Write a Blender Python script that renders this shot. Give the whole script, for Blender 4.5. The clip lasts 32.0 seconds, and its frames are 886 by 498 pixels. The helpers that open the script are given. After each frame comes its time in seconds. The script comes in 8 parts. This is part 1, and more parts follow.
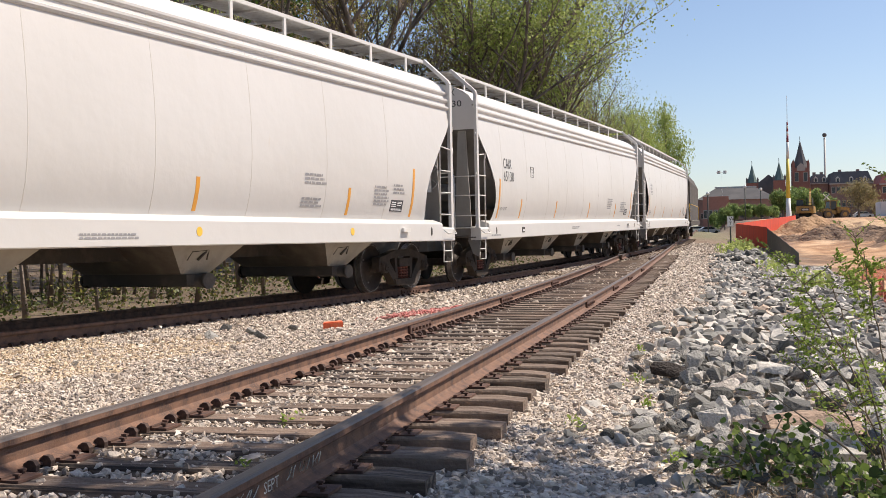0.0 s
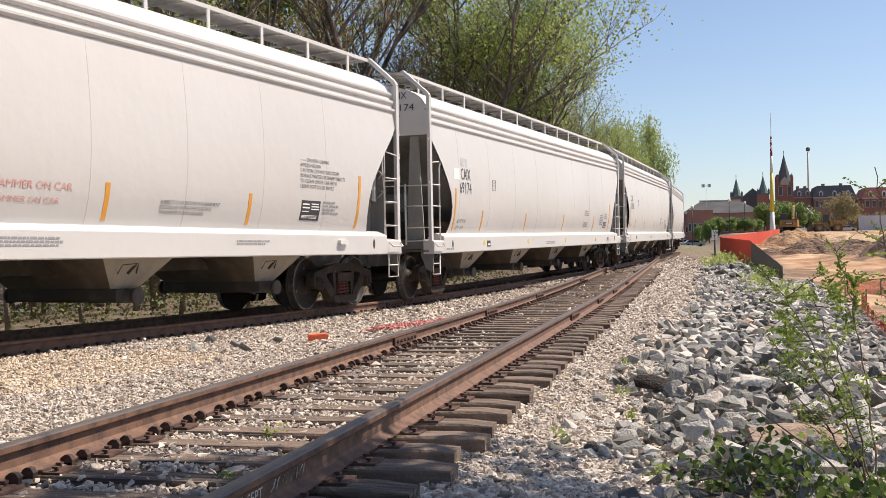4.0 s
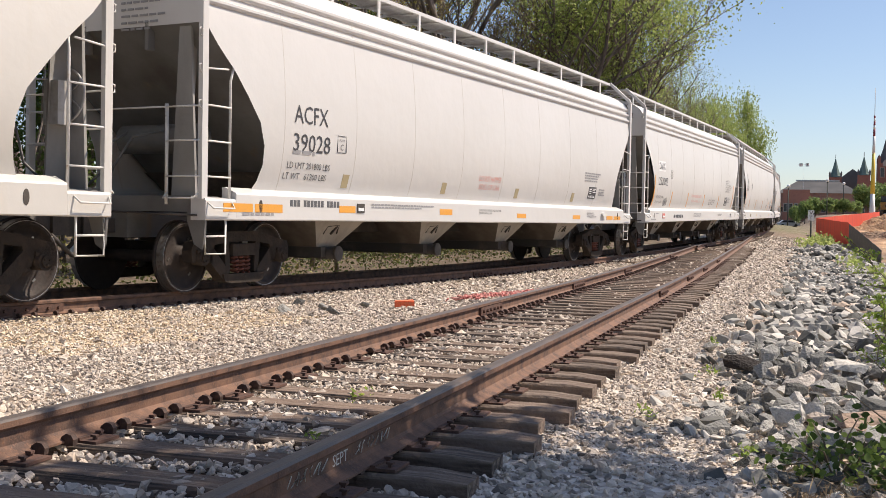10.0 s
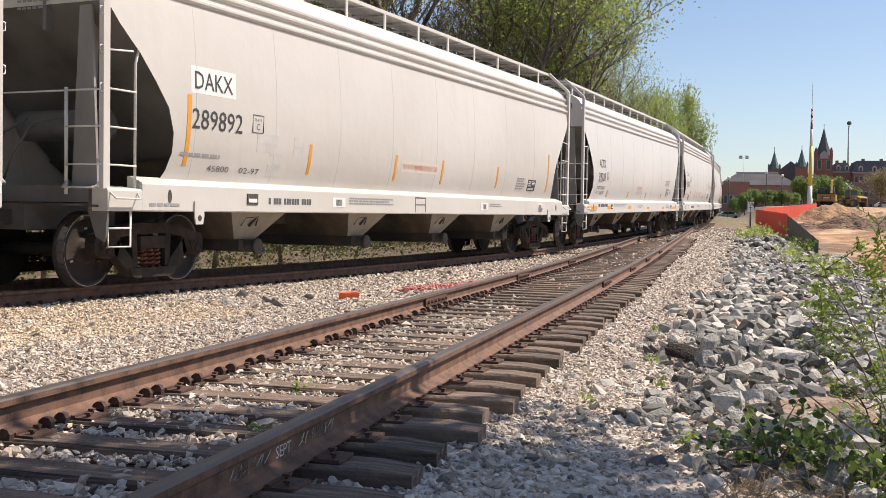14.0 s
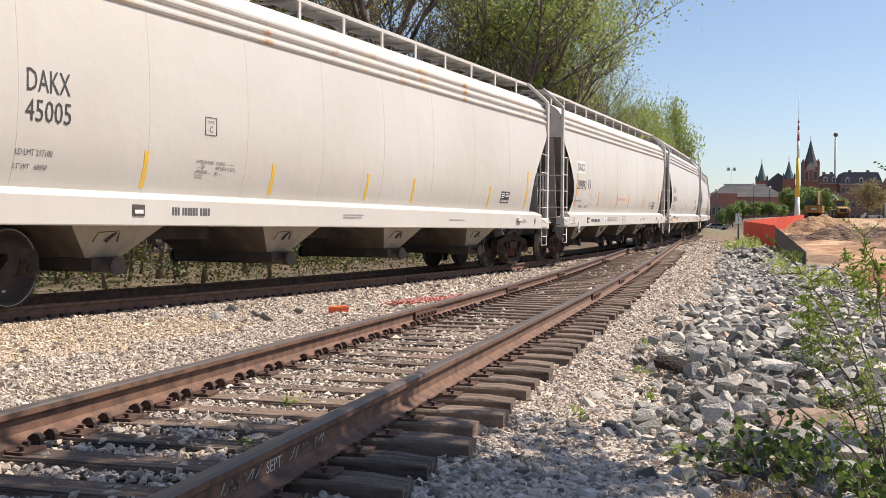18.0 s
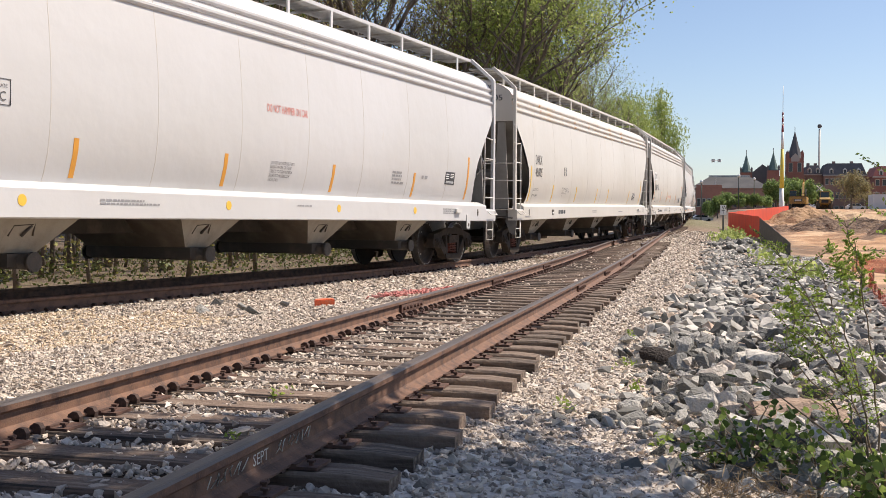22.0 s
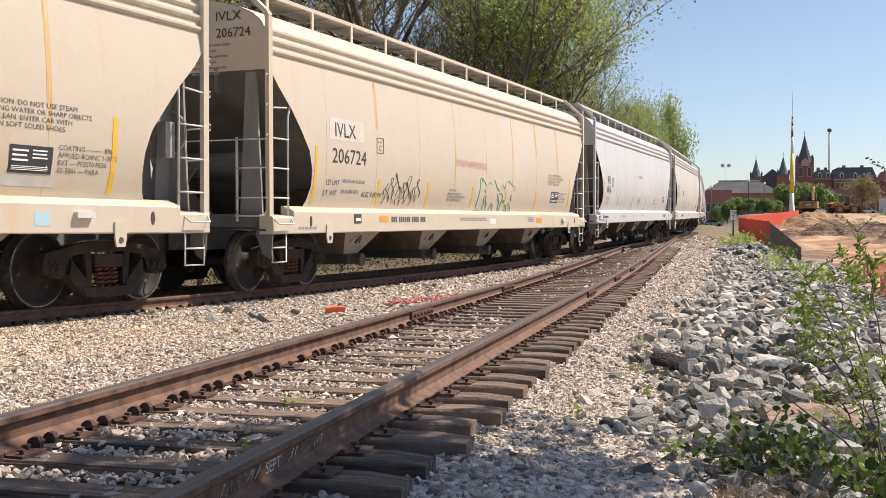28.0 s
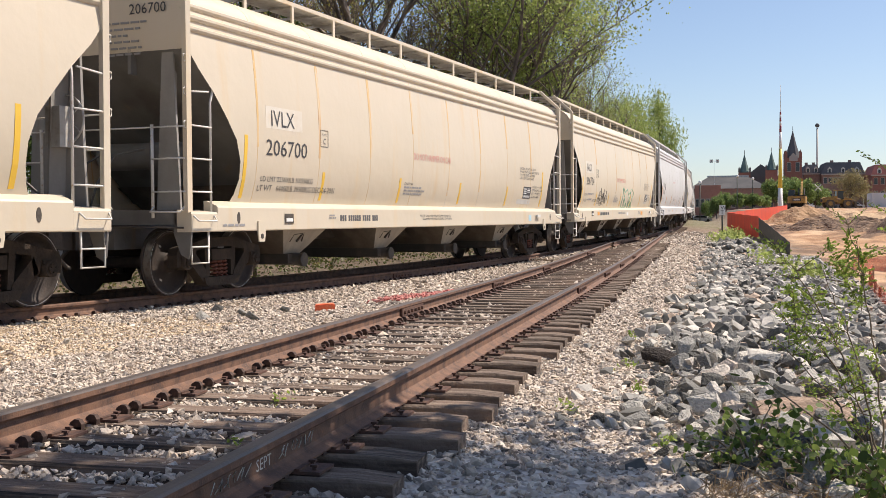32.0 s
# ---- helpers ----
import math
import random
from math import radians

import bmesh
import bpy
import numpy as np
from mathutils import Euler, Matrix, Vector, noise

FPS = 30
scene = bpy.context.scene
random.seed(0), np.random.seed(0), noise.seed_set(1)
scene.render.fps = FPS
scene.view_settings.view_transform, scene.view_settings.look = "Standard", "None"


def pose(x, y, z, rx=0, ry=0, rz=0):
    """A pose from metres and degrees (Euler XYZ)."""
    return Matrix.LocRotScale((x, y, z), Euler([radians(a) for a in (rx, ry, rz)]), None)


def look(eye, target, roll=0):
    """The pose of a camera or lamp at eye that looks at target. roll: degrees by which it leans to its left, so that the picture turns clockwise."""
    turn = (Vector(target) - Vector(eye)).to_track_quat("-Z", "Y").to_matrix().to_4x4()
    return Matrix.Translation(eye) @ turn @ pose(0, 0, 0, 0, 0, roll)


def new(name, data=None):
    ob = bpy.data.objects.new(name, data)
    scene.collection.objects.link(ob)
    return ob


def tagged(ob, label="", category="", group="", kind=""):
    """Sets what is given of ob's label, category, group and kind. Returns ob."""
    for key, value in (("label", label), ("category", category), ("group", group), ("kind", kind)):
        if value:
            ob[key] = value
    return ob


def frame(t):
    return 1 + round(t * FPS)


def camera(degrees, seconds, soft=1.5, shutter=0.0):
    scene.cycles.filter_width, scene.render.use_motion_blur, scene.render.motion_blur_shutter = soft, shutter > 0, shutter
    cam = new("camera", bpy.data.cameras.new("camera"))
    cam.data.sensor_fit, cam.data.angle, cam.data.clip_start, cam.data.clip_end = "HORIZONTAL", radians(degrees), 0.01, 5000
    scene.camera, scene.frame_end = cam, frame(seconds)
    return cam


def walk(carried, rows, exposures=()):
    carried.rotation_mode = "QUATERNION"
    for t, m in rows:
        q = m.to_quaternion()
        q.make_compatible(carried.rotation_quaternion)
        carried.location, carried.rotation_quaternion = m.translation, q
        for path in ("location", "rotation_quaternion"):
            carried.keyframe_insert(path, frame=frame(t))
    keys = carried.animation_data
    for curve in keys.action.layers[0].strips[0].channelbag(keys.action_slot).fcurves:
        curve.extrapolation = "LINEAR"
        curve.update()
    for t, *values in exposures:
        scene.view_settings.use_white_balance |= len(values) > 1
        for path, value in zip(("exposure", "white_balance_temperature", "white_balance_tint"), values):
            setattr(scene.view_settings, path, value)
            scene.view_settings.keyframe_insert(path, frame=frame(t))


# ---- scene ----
cam = camera(45.0, 32.0, 0.6)
PATH = [
    (0, (2.528, 0.013, 0.906), (2.05, 1.955, 0.89), -1.0),
    (0.5, (2.535, 0.002, 0.904), (2.059, 1.944, 0.891), -1.2),
    (1, (2.535, 0.006, 0.906), (2.061, 1.949, 0.896), -1.3),
    (1.5, (2.535, -0.011, 0.907), (2.064, 1.933, 0.897), -1.1),
    (2, (2.538, -0.023, 0.906), (2.071, 1.921, 0.899), -1.0),
    (2.5, (2.535, -0.017, 0.909), (2.072, 1.929, 0.902), -0.8),
    (3, (2.529, 0.01, 0.903), (2.064, 1.955, 0.902), -0.8),
    (3.5, (2.535, -0.003, 0.907), (2.073, 1.943, 0.916), -0.8),
    (5.5, (2.536, 0.0, 0.9), (2.13, 1.958, 0.895), -0.7),
    (6, (2.532, -0.006, 0.906), (2.133, 1.954, 0.903), -0.6),
    (6.5, (2.54, -0.012, 0.904), (2.147, 1.949, 0.899), -0.6),
    (7, (2.538, -0.009, 0.901), (2.122, 1.947, 0.879), -0.4),
    (7.5, (2.533, -0.012, 0.903), (2.097, 1.939, 0.878), -0.2),
    (8, (2.526, 0.019, 0.899), (2.059, 1.964, 0.874), 0.3),
    (8.5, (2.513, 0.021, 0.898), (1.982, 1.949, 0.868), 0.7),
    (9, (2.519, 0.028, 0.894), (1.939, 1.942, 0.853), 0.6),
    (9.5, (2.515, 0.019, 0.894), (1.918, 1.927, 0.846), 0.8),
    (10, (2.514, 0.013, 0.9), (1.906, 1.918, 0.851), 1.1),
    (10.5, (2.508, 0.012, 0.901), (1.896, 1.915, 0.853), 1.2),
    (11, (2.507, 0.02, 0.895), (1.901, 1.926, 0.846), 1.3),
    (11.5, (2.51, 0.025, 0.893), (1.927, 1.937, 0.827), 1.3),
    (12, (2.514, 0.016, 0.894), (1.962, 1.937, 0.82), 1.3),
    (12.5, (2.515, 0.016, 0.896), (1.982, 1.943, 0.83), 1.4),
    (13, (2.519, 0.001, 0.897), (1.989, 1.929, 0.838), 1.2),
    (13.5, (2.52, 0.018, 0.894), (1.998, 1.947, 0.833), 1.0),
    (14, (2.518, 0.023, 0.89), (2.009, 1.956, 0.828), 1.0),
    (14.5, (2.523, 0.002, 0.891), (2.023, 1.938, 0.835), 0.9),
    (16.5, (2.518, 0.018, 0.89), (2.028, 1.956, 0.839), 1.0),
    (17, (2.521, -0.003, 0.896), (2.038, 1.937, 0.846), 0.9),
    (17.5, (2.519, 0.001, 0.9), (2.036, 1.941, 0.859), 0.7),
    (18, (2.522, 0.004, 0.894), (2.032, 1.943, 0.857), 0.7),
    (18.5, (2.517, 0.01, 0.895), (2.029, 1.949, 0.854), 1.0),
    (19, (2.514, 0.011, 0.894), (2.028, 1.951, 0.845), 1.2),
    (19.5, (2.519, -0.001, 0.899), (2.037, 1.939, 0.843), 1.0),
    (20, (2.517, 0.019, 0.893), (2.037, 1.96, 0.837), 0.9),
    (20.5, (2.521, 0.001, 0.894), (2.035, 1.94, 0.845), 0.8),
    (21, (2.517, 0.015, 0.893), (2.034, 1.955, 0.848), 0.9),
    (21.5, (2.521, -0.003, 0.897), (2.048, 1.94, 0.851), 0.9),
    (22, (2.526, -0.006, 0.895), (2.062, 1.938, 0.844), 0.5),
    (22.5, (2.528, -0.016, 0.894), (2.064, 1.929, 0.839), 0.0),
    (23, (2.527, -0.019, 0.894), (2.055, 1.924, 0.831), -0.1),
    (23.5, (2.521, 0.004, 0.892), (2.046, 1.945, 0.823), -0.1),
    (24, (2.518, -0.011, 0.894), (2.05, 1.933, 0.828), 0.2),
    (24.5, (2.523, -0.016, 0.895), (2.06, 1.929, 0.837), 0.2),
    (25, (2.523, -0.006, 0.894), (2.057, 1.938, 0.841), 0.1),
    (25.5, (2.514, 0.019, 0.886), (2.036, 1.96, 0.837), 0.1),
    (27.5, (2.529, -0.02, 0.897), (2.047, 1.92, 0.857), 0.0),
    (28, (2.527, -0.024, 0.896), (2.045, 1.917, 0.858), 0.1),
    (28.5, (2.524, -0.03, 0.9), (2.038, 1.909, 0.86), 0.2),
    (29, (2.522, -0.017, 0.894), (2.032, 1.921, 0.855), 0.3),
    (29.5, (2.516, 0.005, 0.891), (2.03, 1.944, 0.854), 0.2),
    (30, (2.52, -0.011, 0.896), (2.05, 1.933, 0.861), 0.4),
    (30.5, (2.52, 0.001, 0.894), (2.06, 1.947, 0.853), 0.2),
    (31, (2.521, 0.003, 0.894), (2.057, 1.948, 0.846), -0.2),
    (31.5, (2.523, -0.015, 0.898), (2.056, 1.929, 0.853), -0.2),
    (32, (2.516, 0.004, 0.889), (2.053, 1.949, 0.845), -0.2),
]
walk(cam, [(t, look(eye, aim, roll)) for t, eye, aim, roll in PATH], [(0, 0.40, 6500, 14), (32, 0.40, 6500, 14)])

# ---- light ----
SUN_EL, SUN_AZ = 53.0, 34.0          # degrees; azimuth from +x towards +y
sun_dir = Vector((math.cos(radians(SUN_EL)) * math.cos(radians(SUN_AZ)), math.cos(radians(SUN_EL)) * math.sin(radians(SUN_AZ)), math.sin(radians(SUN_EL))))
sun = new("sun", bpy.data.lights.new("sun", "SUN"))
sun.data.energy, sun.data.angle, sun.data.color = 5.0, radians(0.55), (1.0, 0.89, 0.74)
sun.matrix_world = look(sun_dir * 60, (0, 0, 0))
world = bpy.data.worlds.new("sky_world")
scene.world = world
world.use_nodes = True
wn = world.node_tree
sky = wn.nodes.new("ShaderNodeTexSky")
sky.sky_type, sky.sun_disc = "NISHITA", False
sky.sun_elevation, sky.sun_rotation = radians(SUN_EL), radians(90 - SUN_AZ)
sky.air_density, sky.dust_density, sky.ozone_density = 0.9, 0.7, 1.6
wn.nodes["Background"].inputs["Strength"].default_value = 0.100
wn.links.new(sky.outputs["Color"], wn.nodes["Background"].inputs["Color"])


# ---- mesh helpers ----
def part(name, bm, material, parent=None, label=""):
    me = bpy.data.meshes.new(name)
    bm.to_mesh(me)
    bm.free()
    for m in material if isinstance(material, (list, tuple)) else [material]:
        me.materials.append(m)
    ob = new(name, me)
    ob.parent = parent
    if label:
        tagged(ob, label)
    return ob


def shared(name, me, parent=None, m=None, label=""):
    ob = new(name, me)
    ob.parent = parent
    if m is not None:
        ob.matrix_basis = m
    if label:
        tagged(ob, label)
    return ob


def mesh_of(name, bm, material):
    me = bpy.data.meshes.new(name)
    bm.to_mesh(me)
    bm.free()
    for m in material if isinstance(material, (list, tuple)) else [material]:
        me.materials.append(m)
    return me


def box(bm, x0, x1, y0, y1, z0, z1, mi=0):
    v = [bm.verts.new(p) for p in ((x0, y0, z0), (x1, y0, z0), (x1, y1, z0), (x0, y1, z0), (x0, y0, z1), (x1, y0, z1), (x1, y1, z1), (x0, y1, z1))]
    for f in ((0, 3, 2, 1), (4, 5, 6, 7), (0, 1, 5, 4), (1, 2, 6, 5), (2, 3, 7, 6), (3, 0, 4, 7)):
        bm.faces.new([v[i] for i in f]).material_index = mi
    return v


def loft(bm, rings, closed=True, caps=True, smooth=False, mi=0):
    vs = [[bm.verts.new(p) for p in r] for r in rings]
    n = len(vs[0])
    for a, b in zip(vs, vs[1:]):
        for i in range(n if closed else n - 1):
            j = (i + 1) % n
            f = bm.faces.new((a[i], a[j], b[j], b[i]))
            f.smooth, f.material_index = smooth, mi
    if caps and closed:
        bm.faces.new(vs[0][::-1]).material_index = mi
        bm.faces.new(vs[-1]).material_index = mi
    return vs


def tube(bm, pts, r, n=6, smooth=True, taper=None, mi=0):
    pts = [Vector(p) for p in pts]
    rings = []
    for i, p in enumerate(pts):
        d = (pts[min(i + 1, len(pts) - 1)] - pts[max(i - 1, 0)]).normalized()
        u = d.cross(Vector((0, 0, 1)) if abs(d.z) < 0.9 else Vector((0, 1, 0))).normalized()
        w = d.cross(u)
        rr = taper[i] if taper else r
        rings.append([p + (u * math.cos(2 * math.pi * k / n) + w * math.sin(2 * math.pi * k / n)) * rr for k in range(n)])
    loft(bm, rings, smooth=smooth, mi=mi)


def disc(bm, c, axis, r, h, n=16, smooth=True, mi=0):
    c, axis = Vector(c), Vector(axis).normalized()
    tube(bm, [c - axis * h / 2, c + axis * h / 2], r, n, smooth, mi=mi)


def prism(bm, outline, axis, a, b, mi=0):
    """A flat outline of 2D points pushed along an axis from a to b; the two coordinates keep the order of the other axes."""
    def at(p, q):
        return {"x": (q, p[0], p[1]), "y": (p[0], q, p[1]), "z": (p[0], p[1], q)}[axis]
    loft(bm, [[at(p, a) for p in outline], [at(p, b) for p in outline]], mi=mi)


def fix(bm):
    bmesh.ops.recalc_face_normals(bm, faces=bm.faces)
    return bm


# ---- materials ----
def material(name, color, rough=0.8, metal=0.0, spots=(), bump=0.0, bump_scale=40.0, coord="Object", vary=0.0, spec=0.5):
    """spots: rows of (scale, colour, low, high, detail, stretch) laid over the base by noise."""
    m = bpy.data.materials.new(name)
    m.use_nodes = True
    nt = m.node_tree
    b = nt.nodes["Principled BSDF"]
    b.inputs["Roughness"].default_value, b.inputs["Metallic"].default_value = rough, metal
    b.inputs["Specular IOR Level"].default_value = spec
    tc = nt.nodes.new("ShaderNodeTexCoord")
    last = nt.nodes.new("ShaderNodeRGB")
    last.outputs[0].default_value = (*color, 1)
    last = last.outputs[0]
    if vary:
        info = nt.nodes.new("ShaderNodeObjectInfo")
        hsv = nt.nodes.new("ShaderNodeHueSaturation")
        ramp = nt.nodes.new("ShaderNodeMapRange")
        ramp.inputs["To Min"].default_value, ramp.inputs["To Max"].default_value = 1 - vary, 1 + vary
        nt.links.new(info.outputs["Random"], ramp.inputs["Value"])
        nt.links.new(ramp.outputs[0], hsv.inputs["Value"])
        nt.links.new(last, hsv.inputs["Color"])
        last = hsv.outputs[0]
    for scale, col, lo, hi, detail, stretch in spots:
        mp = nt.nodes.new("ShaderNodeMapping")
        mp.inputs["Scale"].default_value = stretch
        no = nt.nodes.new("ShaderNodeTexNoise")
        no.inputs["Scale"].default_value, no.inputs["Detail"].default_value = scale, detail
        mr = nt.nodes.new("ShaderNodeMapRange")
        mr.inputs["From Min"].default_value, mr.inputs["From Max"].default_value = lo, hi
        mix = nt.nodes.new("ShaderNodeMix")
        mix.data_type = "RGBA"
        nt.links.new(tc.outputs[coord], mp.inputs[0])
        nt.links.new(mp.outputs[0], no.inputs["Vector"])
        nt.links.new(no.outputs[0], mr.inputs["Value"])
        nt.links.new(mr.outputs[0], mix.inputs["Factor"])
        nt.links.new(last, mix.inputs["A"])
        mix.inputs["B"].default_value = (*col, 1)
        last = mix.outputs["Result"]
    nt.links.new(last, b.inputs["Base Color"])
    if bump:
        no = nt.nodes.new("ShaderNodeTexNoise")
        no.inputs["Scale"].default_value, no.inputs["Detail"].default_value = bump_scale, 5
        bp = nt.nodes.new("ShaderNodeBump")
        bp.inputs["Strength"].default_value, bp.inputs["Distance"].default_value = bump, 1.0 / bump_scale
        nt.links.new(tc.outputs[coord], no.inputs["Vector"])
        nt.links.new(no.outputs[0], bp.inputs["Height"])
        nt.links.new(bp.outputs[0], b.inputs["Normal"])
    return m


ONE = (1, 1, 1)
M = {}
M["rust"] = material("rusty_rail_steel", (0.19, 0.105, 0.068), 0.8, 0.1, [(9, (0.09, 0.055, 0.042), 0.4, 0.65, 6, ONE), (60, (0.24, 0.12, 0.07), 0.55, 0.75, 4, ONE)], 0.25, 90)
M["railhead"] = material("worn_rail_top", (0.10, 0.082, 0.072), 0.5, 0.3, [(14, (0.15, 0.11, 0.085), 0.5, 0.7, 5, (1, 0.1, 1))], 0.1, 60)
M["tie"] = material("weathered_creosoted_wood", (0.125, 0.087, 0.064), 0.92, 0, [(5, (0.27, 0.21, 0.16), 0.45, 0.70, 6, (0.3, 5, 5)), (16, (0.03, 0.025, 0.022), 0.56, 0.66, 5, (0.07, 4, 4))], 0.45, 30, vary=0.5)
M["plate"] = material("rusty_tie_plate", (0.13, 0.07, 0.05), 0.85, 0.2, [(20, (0.08, 0.05, 0.04), 0.45, 0.65, 5, ONE)], 0.3, 60)
M["anchor"] = material("dark_rusty_anchor", (0.07, 0.045, 0.036), 0.8, 0.3, [(25, (0.12, 0.07, 0.05), 0.5, 0.7, 4, ONE)], 0.2, 50)
R, YT = 340.0, 76.5                  # the main track: radius, and where it runs along +y


S1, R2 = -30.0, 450.0                # from here the curve opens out, and then the line runs straight
A1 = S1 / R
U2 = -A1 * R2


def smooth(a, b, v):
    v = max(0.0, min(1.0, (v - a) / (b - a)))
    return v * v * (3 - 2 * v)


def rise(y):
    """The line climbs gently away from the camera."""
    low = 0.05 * smooth(22, 50, y)
    if y < 16:
        return 0.0
    if y < 32:
        return 0.0145 * (y - 16) ** 2 / 32 - low
    return 0.116 + 0.0145 * (min(y, 150) - 32) - low


def dip(y):
    """The main line lies a little lower than the siding before the two meet."""
    return 0.09 * (1 - smooth(20, 50, y))


def heading(s):
    return s / R if s < S1 else A1 + min(s - S1, U2) / R2


def on_track(s, off=0.0, z=0.0):
    a = heading(s)
    if s < S1:
        p = Vector((-R + R * math.cos(a), YT + R * math.sin(a), 0))
    else:
        u = max(0.0, s - S1 - U2)
        p = Vector((-R + R * math.cos(A1) + R2 * (math.cos(a) - math.cos(A1)) - u * math.sin(a), YT + R * math.sin(A1) + R2 * (math.sin(a) - math.sin(A1)) + u * math.cos(a), 0))
    p += Vector((off * math.cos(a), off * math.sin(a), 0))
    p.z = z + rise(p.y) - dip(p.y)
    return p


def track_x(y):
    y1 = YT + R * math.sin(A1)
    if y < y1:
        d = max(-330.0, y - YT)
        return -R + math.sqrt(R * R - d * d)
    c = min(0.0, math.sin(A1) + (y - y1) / R2)
    return -R + R * math.cos(A1) + R2 * (math.sqrt(1 - c * c) - math.cos(A1))


def shift(t):
    """How far the train has rolled after t seconds."""
    return 4.93 * t - 0.00807 * t * t


def ground_z(x, y):
    """Height of the ground: ballast shoulders, the bank to the right, the lower building site and the rise beyond it."""
    tx = track_x(y)
    right = x - max(0.0, tx)
    z = -0.27 + rise(y) * (1 - smooth(2.0, 7.0, right))
    if right > 1.2:
        edge = 3.0 + 0.012 * max(0, y) + 0.25 * math.sin(y * 0.35)
        z -= 0.07 * smooth(1.2, 2.4, right)
        z -= (0.48 * smooth(edge, edge + 4.5, x) + 0.12 * smooth(edge + 4, edge + 9, x)) * (1 - 0.75 * smooth(60, 95, y))
        z += 0.06 * noise.noise((x * 0.9, y * 0.9, 0)) * smooth(2.0, 4.0, right)
        z += (0.75 * smooth(38, 82, y) + 2.5 * smooth(86, 160, y) + 0.6 * smooth(150, 190, y) + 2.1 * smooth(150, 420, y)) * smooth(2.5, 9, right)
        z += 0.35 * smooth(30, 80, y) * (noise.noise((x * 0.11, y * 0.09, 3)) + 0.2) * smooth(9, 14, x)
    if x > 7:
        z += 0.42 * smooth(7, 10, x) * (1 - smooth(130, 160, y)) * (abs(noise.noise((x * 0.55 + y * 0.08, y * 0.16, 7))) - 0.15)
    z -= dip(y) * smooth(-1.2, tx + 1.9, x) if x < 0 else 0.0
    left = tx - x
    if left > 1.6:
        z -= 0.35 * smooth(1.6, 4.0, left)
        z += 1.6 * smooth(12, 40, left) + 0.15 * noise.noise((x * 0.4, y * 0.4, 9)) * smooth(4, 7, left)
    return z


def zone_material(name):
    """Gravel near the rails, tan dust and clay towards the building site, leaf litter on the wooded side."""
    m = bpy.data.materials.new(name)
    m.use_nodes = True
    nt = m.node_tree
    b = nt.nodes["Principled BSDF"]
    b.inputs["Roughness"].default_value = 0.95
    tc = nt.nodes.new("ShaderNodeTexCoord")
    sep = nt.nodes.new("ShaderNodeSeparateXYZ")
    nt.links.new(tc.outputs["Object"], sep.inputs[0])

    def noise_at(scale, detail=5, stretch=ONE):
        mp = nt.nodes.new("ShaderNodeMapping")
        mp.inputs["Scale"].default_value = stretch
        no = nt.nodes.new("ShaderNodeTexNoise")
        no.inputs["Scale"].default_value, no.inputs["Detail"].default_value = scale, detail
        nt.links.new(tc.outputs["Object"], mp.inputs[0])
        nt.links.new(mp.outputs[0], no.inputs["Vector"])
        return no.outputs[0]

    def ramp(value, stops):
        r = nt.nodes.new("ShaderNodeValToRGB")
        while len(r.color_ramp.elements) < len(stops):
            r.color_ramp.elements.new(0.5)
        for e, (p, c) in zip(r.color_ramp.elements, stops):
            e.position, e.color = p, (*c, 1)
        nt.links.new(value, r.inputs[0])
        return r.outputs[0]

    def mix(f, a, c):
        n = nt.nodes.new("ShaderNodeMix")
        n.data_type = "RGBA"
        nt.links.new(f, n.inputs["Factor"])
        nt.links.new(a, n.inputs["A"])
        nt.links.new(c, n.inputs["B"])
        return n.outputs["Result"]

    def math_(op, a, c):
        n = nt.nodes.new("ShaderNodeMath")
        n.operation = op
        for s, v in ((0, a), (1, c)):
            if isinstance(v, (int, float)):
                n.inputs[s].default_value = v
            else:
                nt.links.new(v, n.inputs[s])
        return n.outputs[0]

    def step(value, lo, hi):
        n = nt.nodes.new("ShaderNodeMapRange")
        n.inputs["From Min"].default_value, n.inputs["From Max"].default_value = lo, hi
        nt.links.new(value, n.inputs["Value"])
        return n.outputs[0]

    vor = nt.nodes.new("ShaderNodeTexVoronoi")
    vor.inputs["Scale"].default_value = 17
    nt.links.new(tc.outputs["Object"], vor.inputs["Vector"])
    vsep = nt.nodes.new("ShaderNodeSeparateColor")
    nt.links.new(vor.outputs["Color"], vsep.inputs[0])
    gravel = ramp(vsep.outputs[0], [(0, (0.34, 0.30, 0.265)), (0.45, (0.52, 0.46, 0.395)), (0.8, (0.62, 0.56, 0.485)), (1, (0.70, 0.64, 0.57))])
    clay = ramp(noise_at(0.5, 8, (1, 0.45, 1)), [(0.3, (0.22, 0.115, 0.058)), (0.46, (0.42, 0.245, 0.13)), (0.68, (0.60, 0.42, 0.265))])
    clay = mix(step(noise_at(1.0, 9, (0.36, 0.20, 1)), 0.48, 0.60), clay, ramp(noise_at(2.0, 5), [(0.3, (0.12, 0.075, 0.048)), (0.7, (0.24, 0.145, 0.085))]))
    clay = mix(math_("MULTIPLY", step(noise_at(2.5, 6, (0.10, 0.9, 1)), 0.52, 0.60), 0.6), clay, ramp(noise_at(3.0, 5), [(0.3, (0.10, 0.062, 0.04)), (0.7, (0.20, 0.125, 0.075))]))
    tan = ramp(noise_at(3.0, 8), [(0.32, (0.12, 0.082, 0.06)), (0.5, (0.19, 0.14, 0.10)), (0.68, (0.28, 0.215, 0.16))])
